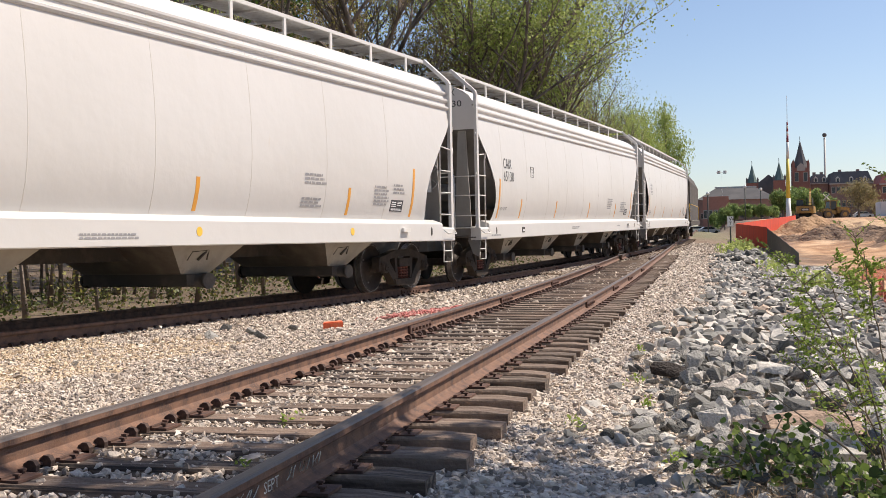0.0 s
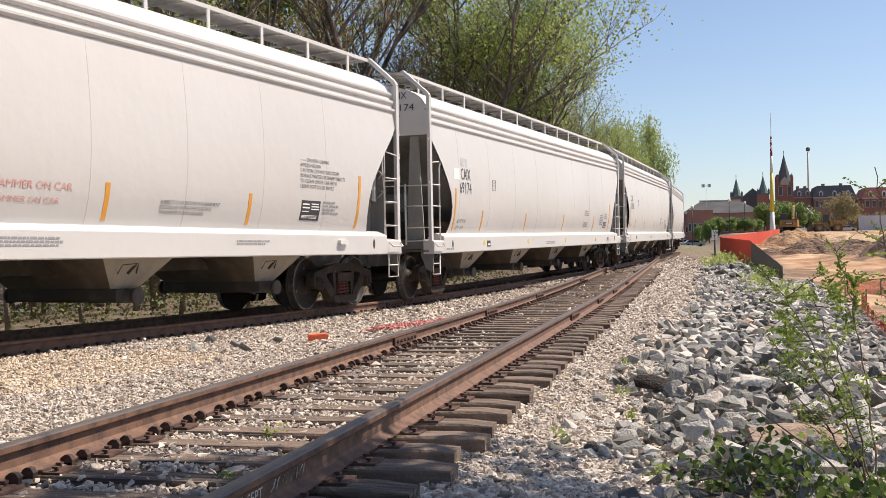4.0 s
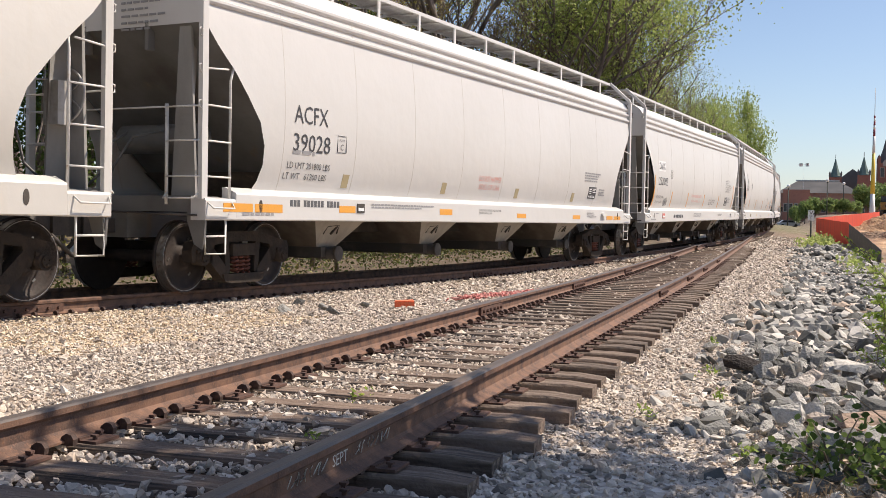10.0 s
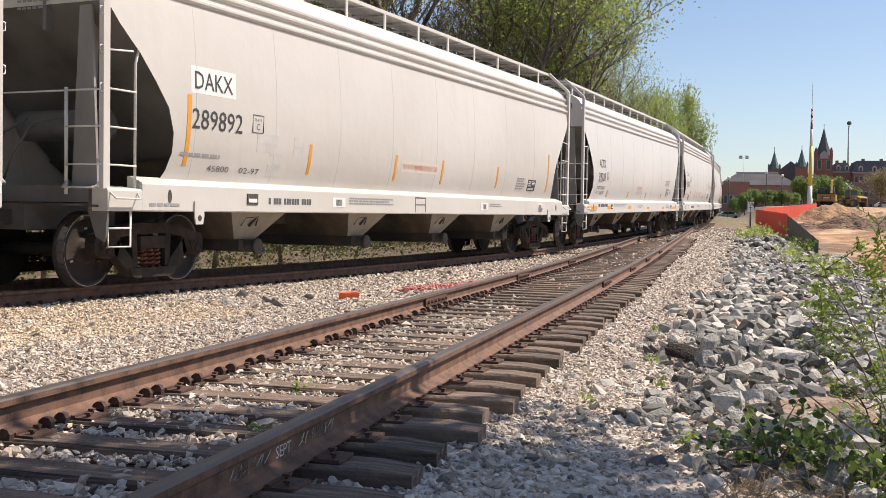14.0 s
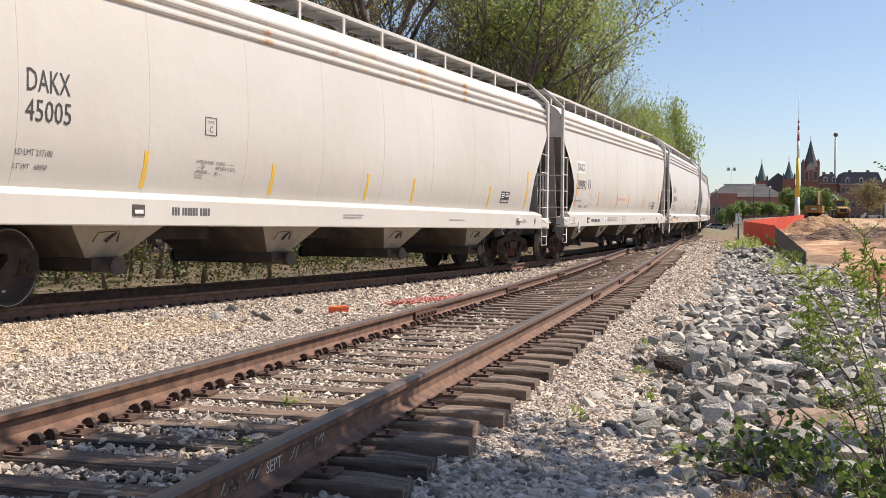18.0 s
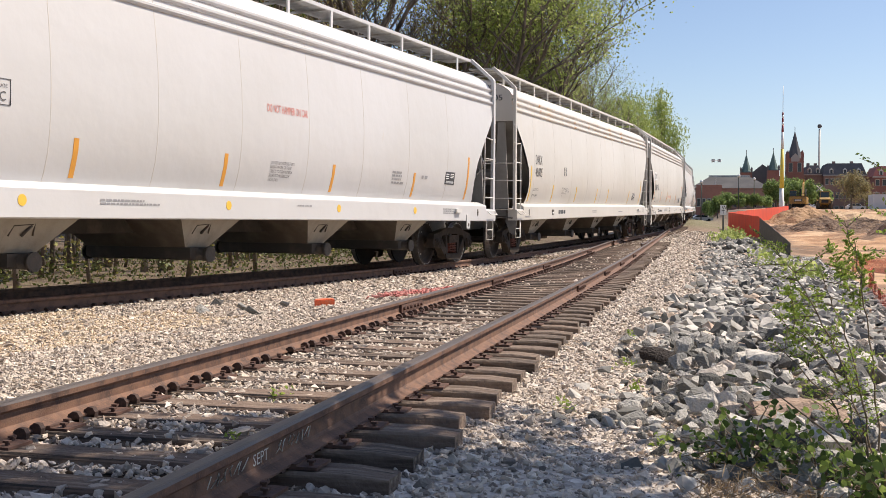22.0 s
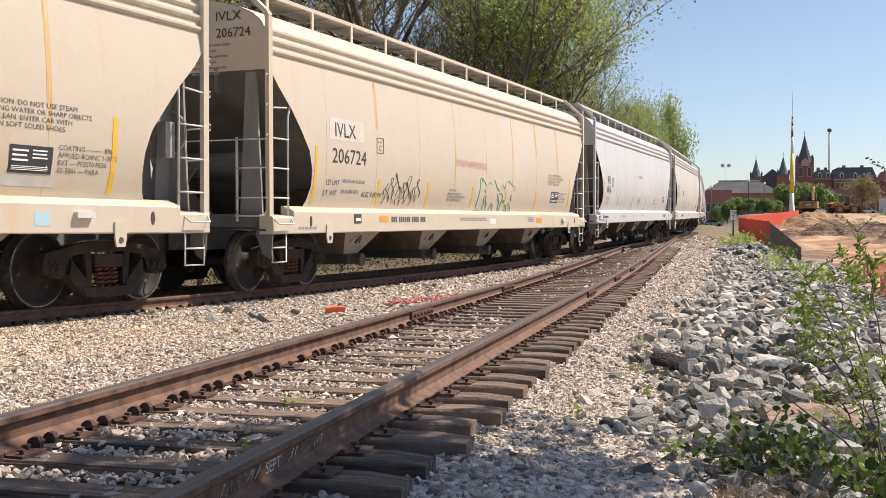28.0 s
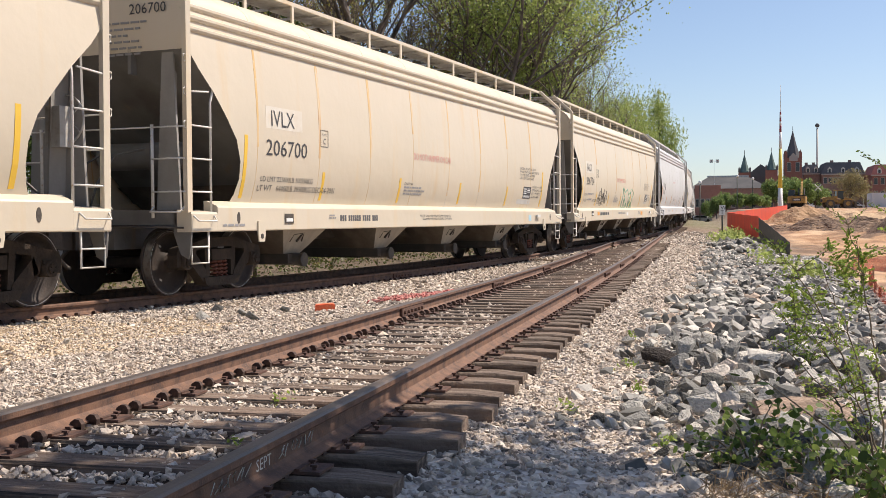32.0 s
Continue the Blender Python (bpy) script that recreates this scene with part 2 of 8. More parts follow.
    litter = ramp(noise_at(2.2, 8), [(0.32, (0.06, 0.044, 0.03)), (0.5, (0.12, 0.088, 0.06)), (0.62, (0.16, 0.12, 0.085)), (0.72, (0.08, 0.09, 0.038))])
    wob = math_("MULTIPLY", math_("SUBTRACT", noise_at(0.35, 4), 0.5), 5.0)
    x = math_("ADD", sep.outputs[0], wob)
    shoulder = math_("ADD", x, math_("MULTIPLY", sep.outputs[1], -0.035))
    near_far = step(math_("ADD", sep.outputs[1], wob), 44, 62)
    col = mix(step(shoulder, 4.2, 6.0), gravel, tan)
    col = mix(math_("MULTIPLY", near_far, step(sep.outputs[0], 0.9, 1.6)), col, tan)
    col = mix(step(sep.outputs[0], 2.6, 3.2), col, tan)
    col = mix(step(math_("ADD", x, math_("MULTIPLY", sep.outputs[1], -0.02)), 5.6, 7.4), col, clay)
    verge = ramp(noise_at(0.8, 7), [(0.35, (0.10, 0.115, 0.05)), (0.55, (0.19, 0.165, 0.10)), (0.7, (0.25, 0.20, 0.13))])
    col = mix(math_("MULTIPLY", step(math_("ADD", sep.outputs[1], wob), 84, 104), math_("SUBTRACT", 1.0, step(x, 3.0, 7.0))), col, verge)
    # wooded side: beyond a line that follows the main track
    side = math_("ADD", math_("MULTIPLY", math_("POWER", math_("SUBTRACT", sep.outputs[1], YT), 2.0), -1 / (2 * R)), 0.0)
    col = mix(step(math_("SUBTRACT", side, x), 3.0, 4.6), col, litter)
    nt.links.new(col, b.inputs["Base Color"])
    bp = nt.nodes.new("ShaderNodeBump")
    bp.inputs["Strength"].default_value, bp.inputs["Distance"].default_value = 0.8, 0.03
    nt.links.new(vor.outputs["Distance"], bp.inputs["Height"])
    nt.links.new(bp.outputs[0], b.inputs["Normal"])
    return m


def steps(parts):
    out = []
    for a, b, d in parts:
        out += list(np.arange(a, b, d))
    return out


gx = steps([(-900, -60, 60), (-60, -14, 3), (-14, 14, 0.35), (14, 34, 0.6), (34, 60, 2), (60, 120, 6), (120, 900, 60)]) + [900]
gy = steps([(-60, -4, 4), (-4, 40, 0.4), (40, 120, 1.0), (120, 240, 8), (240, 2400, 90)]) + [2400]
bm = bmesh.new()
grid = [[bm.verts.new((x, y, ground_z(x, y))) for x in gx] for y in gy]
for ra, rb in zip(grid, grid[1:]):
    for i in range(len(gx) - 1):
        bm.faces.new((ra[i], ra[i + 1], rb[i + 1], rb[i])).smooth = True
M["ground"] = zone_material("gravel_clay_and_litter")
tagged(part("ground", bm, M["ground"]), "grey gravel, tan dust and orange clay ground", "ground", kind="structure")


# ---- stones ----
def island_material(name, stops, rough=0.9, bump=0.5, bump_scale=45.0, stain=(0.34, 0.28, 0.22)):
    """Colour by piece, with a finer stain; each loose piece takes a shade of its own."""
    m = bpy.data.materials.new(name)
    m.use_nodes = True
    nt = m.node_tree
    b = nt.nodes["Principled BSDF"]
    b.inputs["Roughness"].default_value = rough
    geo = nt.nodes.new("ShaderNodeNewGeometry")
    info = nt.nodes.new("ShaderNodeObjectInfo")
    add = nt.nodes.new("ShaderNodeMath")
    add.operation = "ADD"
    frac = nt.nodes.new("ShaderNodeMath")
    frac.operation = "FRACT"
    nt.links.new(geo.outputs["Random Per Island"], add.inputs[0])
    nt.links.new(info.outputs["Random"], add.inputs[1])
    nt.links.new(add.outputs[0], frac.inputs[0])
    r = nt.nodes.new("ShaderNodeValToRGB")
    while len(r.color_ramp.elements) < len(stops):
        r.color_ramp.elements.new(0.5)
    for e, (p, c) in zip(r.color_ramp.elements, stops):
        e.position, e.color = p, (*c, 1)
    nt.links.new(frac.outputs[0], r.inputs[0])
    tc = nt.nodes.new("ShaderNodeTexCoord")
    no = nt.nodes.new("ShaderNodeTexNoise")
    no.inputs["Scale"].default_value, no.inputs["Detail"].default_value = 7.0, 6
    nt.links.new(tc.outputs["Object"], no.inputs["Vector"])
    mr = nt.nodes.new("ShaderNodeMapRange")
    mr.inputs["From Min"].default_value, mr.inputs["From Max"].default_value, mr.inputs["To Max"].default_value = 0.5, 0.75, 0.6
    nt.links.new(no.outputs[0], mr.inputs["Value"])
    mix = nt.nodes.new("ShaderNodeMix")
    mix.data_type = "RGBA"
    nt.links.new(mr.outputs[0], mix.inputs["Factor"])
    nt.links.new(r.outputs[0], mix.inputs["A"])
    mix.inputs["B"].default_value = (*stain, 1)
    nt.links.new(mix.outputs["Result"], b.inputs["Base Color"])
    bn = nt.nodes.new("ShaderNodeTexNoise")
    bn.inputs["Scale"].default_value, bn.inputs["Detail"].default_value = bump_scale, 4
    nt.links.new(tc.outputs["Object"], bn.inputs["Vector"])
    bp = nt.nodes.new("ShaderNodeBump")
    bp.inputs["Strength"].default_value, bp.inputs["Distance"].default_value = bump, 0.02
    nt.links.new(bn.outputs[0], bp.inputs["Height"])
    nt.links.new(bp.outputs[0], b.inputs["Normal"])
    return m


M["gravel"] = island_material("crushed_granite_ballast", [(0, (0.13, 0.115, 0.10)), (0.16, (0.30, 0.255, 0.215)), (0.42, (0.49, 0.42, 0.345)), (0.8, (0.62, 0.54, 0.45)), (1, (0.72, 0.65, 0.565))], stain=(0.58, 0.44, 0.31))
M["gravel_sandy"] = island_material("clay_stained_ballast", [(0, (0.32, 0.24, 0.16)), (0.3, (0.52, 0.41, 0.28)), (0.7, (0.66, 0.54, 0.39)), (1, (0.76, 0.67, 0.54))], stain=(0.64, 0.46, 0.27))
M["riprap"] = island_material("broken_granite_riprap", [(0, (0.06, 0.06, 0.055)), (0.27, (0.17, 0.168, 0.155)), (0.5, (0.32, 0.312, 0.286)), (0.8, (0.50, 0.475, 0.425)), (0.95, (0.66, 0.62, 0.555)), (1, (0.50, 0.37, 0.27))], bump=1.0, bump_scale=9, stain=(0.14, 0.137, 0.11))

phi = (1 + 5 ** 0.5) / 2
ico_v = np.array([(-1, phi, 0), (1, phi, 0), (-1, -phi, 0), (1, -phi, 0), (0, -1, phi), (0, 1, phi), (0, -1, -phi), (0, 1, -phi), (phi, 0, -1), (phi, 0, 1), (-phi, 0, -1), (-phi, 0, 1)]) / 1.9
ico_f = np.array([(0, 11, 5), (0, 5, 1), (0, 1, 7), (0, 7, 10), (0, 10, 11), (1, 5, 9), (5, 11, 4), (11, 10, 2), (10, 7, 6), (7, 1, 8), (3, 9, 4), (3, 4, 2), (3, 2, 6), (3, 6, 8), (3, 8, 9), (4, 9, 5), (2, 4, 11), (6, 2, 10), (8, 6, 7), (9, 8, 1)])
rng = np.random.default_rng(7)


oct_v = np.array([(1, 0, 0), (-1, 0, 0), (0, 1, 0), (0, -1, 0), (0, 0, 1), (0, 0, -1)]) * 1.08
oct_f = np.array([(0, 2, 4), (2, 1, 4), (1, 3, 4), (3, 0, 4), (2, 0, 5), (1, 2, 5), (3, 1, 5), (0, 3, 5)])


def stone_field(name, places, sizes, material_, label, jag=0.52, plain=False):
    """Many loose angular stones in one mesh: jittered lumps of twenty faces (eight where plain), turned and flattened at random."""
    base_v, base_f = (oct_v, oct_f) if plain else (ico_v, ico_f)
    n, nv, nf = len(places), len(base_v), len(base_f)
    v = base_v[None] * (1 + rng.uniform(-jag, jag, (n, nv, 1))) + rng.uniform(-0.14, 0.14, (n, nv, 3))
    v = v * rng.uniform(0.6, 1.3, (n, 1, 3))
    a = rng.uniform(0, 2 * np.pi, (n, 3))
    for k in range(3):
        c, s = np.cos(a[:, k])[:, None], np.sin(a[:, k])[:, None]
        i, j = [(0, 1), (1, 2), (0, 2)][k]
        vi, vj = v[..., i].copy(), v[..., j].copy()
        v[..., i], v[..., j] = vi * c - vj * s, vi * s + vj * c
    v[..., 2] *= 0.72 if plain else 0.78
    v = v * (sizes[:, None, None] / 2) + places[:, None]
    f = (base_f[None] + nv * np.arange(n)[:, None, None]).reshape(-1)
    return tagged(new(name, triangles(name, v.reshape(-1), f, material_)), label, "gravel", kind="stuff")


def triangles(name, co, f, material_):
    """A flat-shaded mesh from flat arrays of coordinates and of triangle corners."""
    me = bpy.data.meshes.new(name)
    me.vertices.add(len(co) // 3)
    me.vertices.foreach_set("co", co.astype(np.float32))
    me.loops.add(len(f))
    me.loops.foreach_set("vertex_index", f.astype(np.int32))
    me.polygons.add(len(f) // 3)
    me.polygons.foreach_set("loop_start", np.arange(0, len(f), 3, dtype=np.int32))
    me.update(calc_edges=True)
    me.shade_flat()
    me.materials.append(material_)
    return me


def scatter(x0, x1, y0, y1, per_m2, keep):
    n = int((x1 - x0) * (y1 - y0) * per_m2)
    p = np.stack([rng.uniform(x0, x1, n), rng.uniform(y0, y1, n)], 1)
    return np.array([(x, y, ground_z(x, y)) for x, y in p if keep(x, y)])


def ballast_here(x, y):
    tx = track_x(y)
    if x < tx - 2.6 or x > 4.3 + 0.012 * y + 0.5 * math.sin(y * 1.3):
        return False
    if x > 2.5 + 0.05 * y + 0.25 * math.sin(y * 1.1) and y > 6.0:
        return False
    # where the camera looks: a wedge ahead of it
    return -0.92 * (y + 0.8) < x - 2.5 < 0.26 * (y + 2.2) + 0.6


def spread(name, bands, label, plain):
    ps, ss = [], []
    for y0, y1, d, size in bands:
        p = scatter(-9, 6, y0, y1, d, ballast_here)
        sz = size * rng.lognormal(0, 0.34, len(p))
        p[:, 2] += rng.uniform(-0.25, 0.35, len(p)) * sz
        inside = np.abs(p[:, 0]) < 0.72
        fill = np.array([0.064 - 0.024 * smooth(11, 15, y) - 0.008 * (1 - smooth(4, 6, y)) + 0.018 * noise.noise((x * 1.7, y * 0.9, 8)) for x, y in p[:, :2]])
        p[inside, 2] += fill[inside]
        tx = np.array([track_x(y) for y in p[:, 1]])
        between = (p[:, 0] > tx + 0.85) & (p[:, 0] < -0.85)
        p[between, 2] += 0.055 + 0.03 * np.clip((tx[between] + 2.6 - p[between, 0]) / 0.9, 0, 1)
        ps.append(p)
        ss.append(sz)
    ps, ss = np.concatenate(ps), np.concatenate(ss)
    # a sandy patch between the tracks where clay has been spilt
    sandy = np.array([math.hypot((x + 4.4) / 1.7, (y - 9.8) / 2.6) + 0.55 * noise.noise((x, y, 4)) < 1.0 for x, y, _ in ps]) & (rng.random(len(ps)) < 0.6)
    if sandy.any():
        stone_field("sandy_stones", ps[sandy], ss[sandy], M["gravel_sandy"], "tan clay stained ballast stones", plain=plain)
    return stone_field(name, ps[~sandy], ss[~sandy], M["gravel"], label, plain=plain)


spread("ballast_stones", [(1.5, 5.2, 900, 0.030)], "loose crushed grey and tan ballast stones", False)
spread("ballast_stones", [(5.2, 8, 2000, 0.0255), (8, 12, 1500, 0.027), (12, 18, 800, 0.034), (18, 30, 330, 0.046), (30, 48, 130, 0.064), (48, 75, 40, 0.09)], "crushed grey ballast stones farther along the tracks", True)
# ---- the siding: straight track along y ----
def rail_ring():
    """Half of a rail's section mirrored: foot, web and head, top of the head at zero."""
    half = [(0.070, -0.170), (0.070, -0.160), (0.022, -0.140), (0.0085, -0.125), (0.0085, -0.060), (0.016, -0.046), (0.036, -0.040), (0.037, -0.012), (0.030, -0.002), (0.018, 0.0)]
    return half + [(-x, z) for x, z in half[::-1]]


def rail_along(name, points, parent, label=""):
    bm = bmesh.new()
    ring = rail_ring()
    rings = []
    for i, p in enumerate(points):
        d = (points[min(i + 1, len(points) - 1)] - points[max(i - 1, 0)]).normalized()
        side = Vector((d.y, -d.x, 0))
        rings.append([p + side * x + Vector((0, 0, z)) for x, z in ring])
    loft(bm, rings)
    fix(bm)
    for f in bm.faces:
        c = f.calc_center_median()
        if f.normal.z > 0.5 and c.z - rise(c.y) > -0.02:
            f.material_index = 1
    return part(name, bm, [M["rust"], M["railhead"]], parent, label)


track = tagged(new("siding_track"), "rusty siding track on weathered wooden ties and ballast", "railway track", kind="structure")
GA = 0.753
for x, y1 in ((-GA, 43.2), (GA, 57.0)):
    rail_along("rail", [Vector((x, y, rise(y))) for y in np.linspace(-3.5, y1, 60)], track, "rusty steel rail with a worn top")
# closure from the siding's outer rail into the main line's near rail
rail_along("switch_point", [Vector((GA - 0.035 * smooth(57, 70, y), y, rise(y) + 0.002 - 0.004 * smooth(60, 70, y))) for y in np.linspace(57.03, 66, 8)], track, "tapered steel switch point")


def tie_mesh(seed, length=2.6):
    r = random.Random(seed)
    bm = bmesh.new()
    n = 14
    rings = []
    for i in range(n + 1):
        x = -length / 2 + length * i / n
        w = 0.112 + r.uniform(-0.003, 0.003)
        e = 0.012 if i in (0, n) else 0.0
        top = r.uniform(-0.002, 0.002)
        rings.append([(x, -w + e, -0.17), (x, w - e, -0.17), (x, w - e + r.uniform(-.002, .002), -0.014), (x, w - 0.012 - e, top - e), (x, r.uniform(-0.03, 0.03), top - e - r.uniform(0.001, 0.006)), (x, -w + 0.012 + e, top - e), (x, -w + e + r.uniform(-.002, .002), -0.014)])
    loft(bm, rings)
    fix(bm)
    return mesh_of("tie", bm, M["tie"])


tie_meshes = [tie_mesh(k) for k in range(9)]
long_ties = [tie_mesh(k + 40, 3.6) for k in range(4)]
rt = random.Random(3)
bm = bmesh.new()
box(bm, -0.19, 0.19, -0.09, 0.09, 0, 0.014)
for x in (-0.085, 0.085):
    box(bm, x - 0.012, x + 0.012, -0.09, 0.09, 0.014, 0.024)
plate_mesh = mesh_of("tie_plate", bm, M["plate"])
bm = bmesh.new()
for sx, sy in ((-0.105, -0.045), (0.105, 0.05), (-0.15, 0.055), (0.15, -0.05)):
    box(bm, sx - 0.008, sx + 0.008, sy - 0.008, sy + 0.008, 0.005, 0.028)
    box(bm, sx - 0.016, sx + 0.016, sy - 0.013, sy + 0.013, 0.024, 0.034)
spike_mesh = mesh_of("track_spike", bm, M["plate"])
bm = bmesh.new()
prism(bm, [(-0.045, -0.01), (-0.035, 0.018), (-0.010, 0.034), (0.018, 0.030), (0.034, 0.008), (0.030, -0.02)], "y", -0.016, 0.016)
box(bm, -0.16, 0.03, -0.016, 0.016, -0.022, -0.008)
anchor_mesh = mesh_of("rail_anchor", bm, M["anchor"])

y = -1.9
k = 0
while y < 47:
    far = y > 26
    me = rt.choice(long_ties if far and y > 32 else tie_meshes)
    dx = rt.uniform(-0.05, 0.05) + ((-0.45 if y > 32 else 0))
    shared("tie", me, track, pose(dx, y, -0.184 + rise(y), rt.uniform(-0.6, 0.6), rt.uniform(-0.4, 0.4), rt.uniform(-1.6, 1.6)))
    if y < 34:
        for x in (-GA, GA):
            shared("tie_plate", plate_mesh, track, pose(x, y + 0.01, -0.183 + rise(y), 0, 0, rt.uniform(-2, 2)))
            if y < 16:
                shared("track_spike", spike_mesh, track, pose(x, y + 0.01, -0.179 + rise(y)))
            for q in (-1, 1):
                if rt.random() < 0.93:
                    shared("rail_anchor", anchor_mesh, track, pose(x - math.copysign(0.088, x), y + q * (0.155 + rt.uniform(-0.02, 0.02)), -0.158 + rise(y), 0, 0, (180 if x > 0 else 0) + rt.uniform(-7, 7)))
    y += 0.488 + rt.uniform(-0.035, 0.035)
bm = bmesh.new()
for sx in (-1, 1):
    box(bm, sx * 0.012, sx * 0.040, -0.46, 0.46, -0.140, -0.05)
    for yy in (-0.38, -0.23, -0.08, 0.08, 0.23, 0.38):
        disc(bm, (sx * 0.052, yy, -0.095), (1, 0, 0), 0.019, 0.03, 6, False)
fix(bm)
joint_mesh = mesh_of("joint_bar", bm, M["plate"])
for x, yy in ((-GA, 12.05), (GA, 16.5), (-GA, 17.6), (GA, 21.3), (-GA, 23.5), (GA, 25.5), (GA, 30.5), (-GA, 33)):
    shared("joint_bar", joint_mesh, track, pose(x, yy, rise(yy)), "bolted rusty joint bar")
M["chalk"] = material("chalk_marks", (0.62, 0.60, 0.55), 0.95)


def text_mesh(name, words, size, material_, place, width=None):
    """Letters in the built-in font as a mesh; place maps (along, up) to a point."""
    cu = bpy.data.curves.new(name, "FONT")
    cu.body, cu.size, cu.resolution_u = words, size / 0.7, 2
    tmp = bpy.data.objects.new(name, cu)
    me = bpy.data.meshes.new_from_object(tmp)
    bpy.data.objects.remove(tmp)
    xs = [v.co.x for v in me.vertices] or [0]
    k = width / max(1e-3, max(xs) - min(xs)) if width else 1.0
    for v in me.vertices:
        v.co = place((v.co.x - min(xs)) * k, v.co.y)
    me.materials.clear()
    me.materials.append(material_)
    return me


# chalk words and strokes on the web of the near rail
shared("chalk_writing", text_mesh("chalk_writing", "SEPT", 0.05, M["chalk"], lambda a, u: Vector((GA + 0.0098, 4.06 + a * 1.1, -0.118 + u))), track, None, "chalked letters on the rail web")
bm = bmesh.new()
rc = random.Random(5)
for y0, y1 in ((3.62, 3.98), (4.30, 4.72)):
    yy = y0
    while yy < y1:
        pts = [(GA + 0.0105, yy + rc.uniform(-0.01, 0.03), -0.118 + rc.uniform(0, 0.012)), (GA + 0.0105, yy + rc.uniform(0, 0.05), -0.09 + rc.uniform(-0.01, 0.01)), (GA + 0.0105, yy + rc.uniform(0.02, 0.06), -0.068)]
        tube(bm, pts, 0.0025, 4)
        yy += rc.uniform(0.03, 0.06)
part("chalk_strokes", bm, M["chalk"], track, "faint chalk strokes")

# ---- the main line ----
main = tagged(new("main_track"), "main line track curving away under the train", "railway track", kind="structure")
for off in (-GA, GA):
    rail_along("rail", [on_track(s, off) for s in np.arange(-84, 120, 1.5)], main, "rusty steel rail in the train's shade")
s = -83.0
while s < 12:
    p = on_track(s)
    shared("tie", rt.choice(tie_meshes), main, pose(p.x, p.y, p.z - 0.186, 0, 0, math.degrees(heading(s)) + rt.uniform(-1, 1)))
    if s < -18:
        for off in (-GA, GA):
            q = on_track(s, off)
            shared("tie_plate", plate_mesh, main, pose(q.x, q.y, q.z - 0.184, 0, 0, math.degrees(heading(s))))
        q = on_track(s, GA)
        for e in (-0.155, 0.155):
            q = on_track(s + e, GA + 0.088)
            shared("rail_anchor", anchor_mesh, main, pose(q.x, q.y, q.z - 0.158, 0, 0, math.degrees(heading(s))))
    s += 0.52 + rt.uniform(-0.03, 0.03)
for s in (-66.5, -54.6, -43, -31):
    q = on_track(s, GA)
    shared("joint_bar", joint_mesh, main, pose(q.x, q.y, q.z, 0, 0, math.degrees(heading(s))))
# frog and guard rails of the turnout
rail_along("guard_rail", [Vector((GA - 0.11 - 0.05 * abs(t - 0.5) * 2, 38 + 5 * t, 0.012 + rise(38 + 5 * t))) for t in np.linspace(0, 1, 7)], main, "short guard rail of the turnout")
rail_along("wing_rail", [Vector((-GA + 0.1 + 0.12 * (t - 0.4) ** 2, 41.5 + 5 * t, 0.006 + rise(41.5 + 5 * t))) for t in np.linspace(0, 1, 6)], main, "wing rail of the frog")
# ---- the train: covered hopper cars ----
def car_paint(name, color, dirt, streak, rust):
    return material(name, color, 0.42, 0.0, [(0.55, dirt, 0.42, 0.75, 5, (1, 0.5, 0.6)), (1.6, streak, 0.57, 0.80, 4, (1, 1.6, 0.16)), (5, rust, 0.72, 0.86, 5, (1, 1.2, 0.22))], 0.03, 1.6)


PAINT = {
    "white": car_paint("white_car_paint", (0.61, 0.60, 0.58), (0.575, 0.563, 0.538), (0.585, 0.575, 0.552), (0.58, 0.53, 0.445)),
    "grey": car_paint("pale_grey_car_paint", (0.60, 0.60, 0.60), (0.55, 0.545, 0.53), (0.57, 0.565, 0.555), (0.55, 0.47, 0.36)),
    "worn": car_paint("worn_white_car_paint", (0.62, 0.60, 0.56), (0.55, 0.525, 0.475), (0.575, 0.54, 0.47), (0.50, 0.33, 0.18)),
    "cream": car_paint("cream_car_paint", (0.63, 0.56, 0.445), (0.59, 0.525, 0.41), (0.63, 0.49, 0.30), (0.60, 0.40, 0.19)),
}
RUSTY_EAVES = material("rust_stained_eave_paint", (0.62, 0.60, 0.56), 0.5, 0, [(0.55, (0.66, 0.50, 0.32), 0.54, 0.66, 6, (1, 1.0, 0.6)), (1.5, (0.55, 0.29, 0.10), 0.60, 0.70, 7, (1, 1.3, 0.9))], 0.05, 8)
# dusty end greys, darkened so the shade between cars is in the paint
M["end_grey"] = material("dusty_shaded_end_paint", (0.18, 0.178, 0.172), 0.65, 0, [(1.2, (0.10, 0.094, 0.086), 0.4, 0.7, 5, ONE), (4, (0.20, 0.16, 0.12), 0.6, 0.8, 5, (1, 1, 0.3))], 0.1, 10)
M["end_light"] = material("dusty_pale_shaded_end_paint", (0.32, 0.312, 0.295), 0.6, 0, [(1.5, (0.22, 0.208, 0.19), 0.42, 0.7, 5, (1, 1, 0.4)), (5, (0.24, 0.18, 0.13), 0.62, 0.8, 5, (1, 1, 0.3))], 0.1, 10)
M["truck"] = material("grimy_truck_casting", (0.046, 0.038, 0.032), 0.85, 0.0, [(6, (0.075, 0.056, 0.044), 0.45, 0.75, 5, ONE)], 0.4, 30, spec=0.1)
M["wheel"] = material("dull_wheel_steel", (0.035, 0.026, 0.022), 0.75, 0.1, [(8, (0.06, 0.042, 0.034), 0.5, 0.8, 4, ONE)], 0.2, 30)
M["tread"] = material("polished_tread_steel", (0.46, 0.44, 0.42), 0.32, 0.9, [(20, (0.3, 0.26, 0.23), 0.5, 0.7, 3, ONE)])
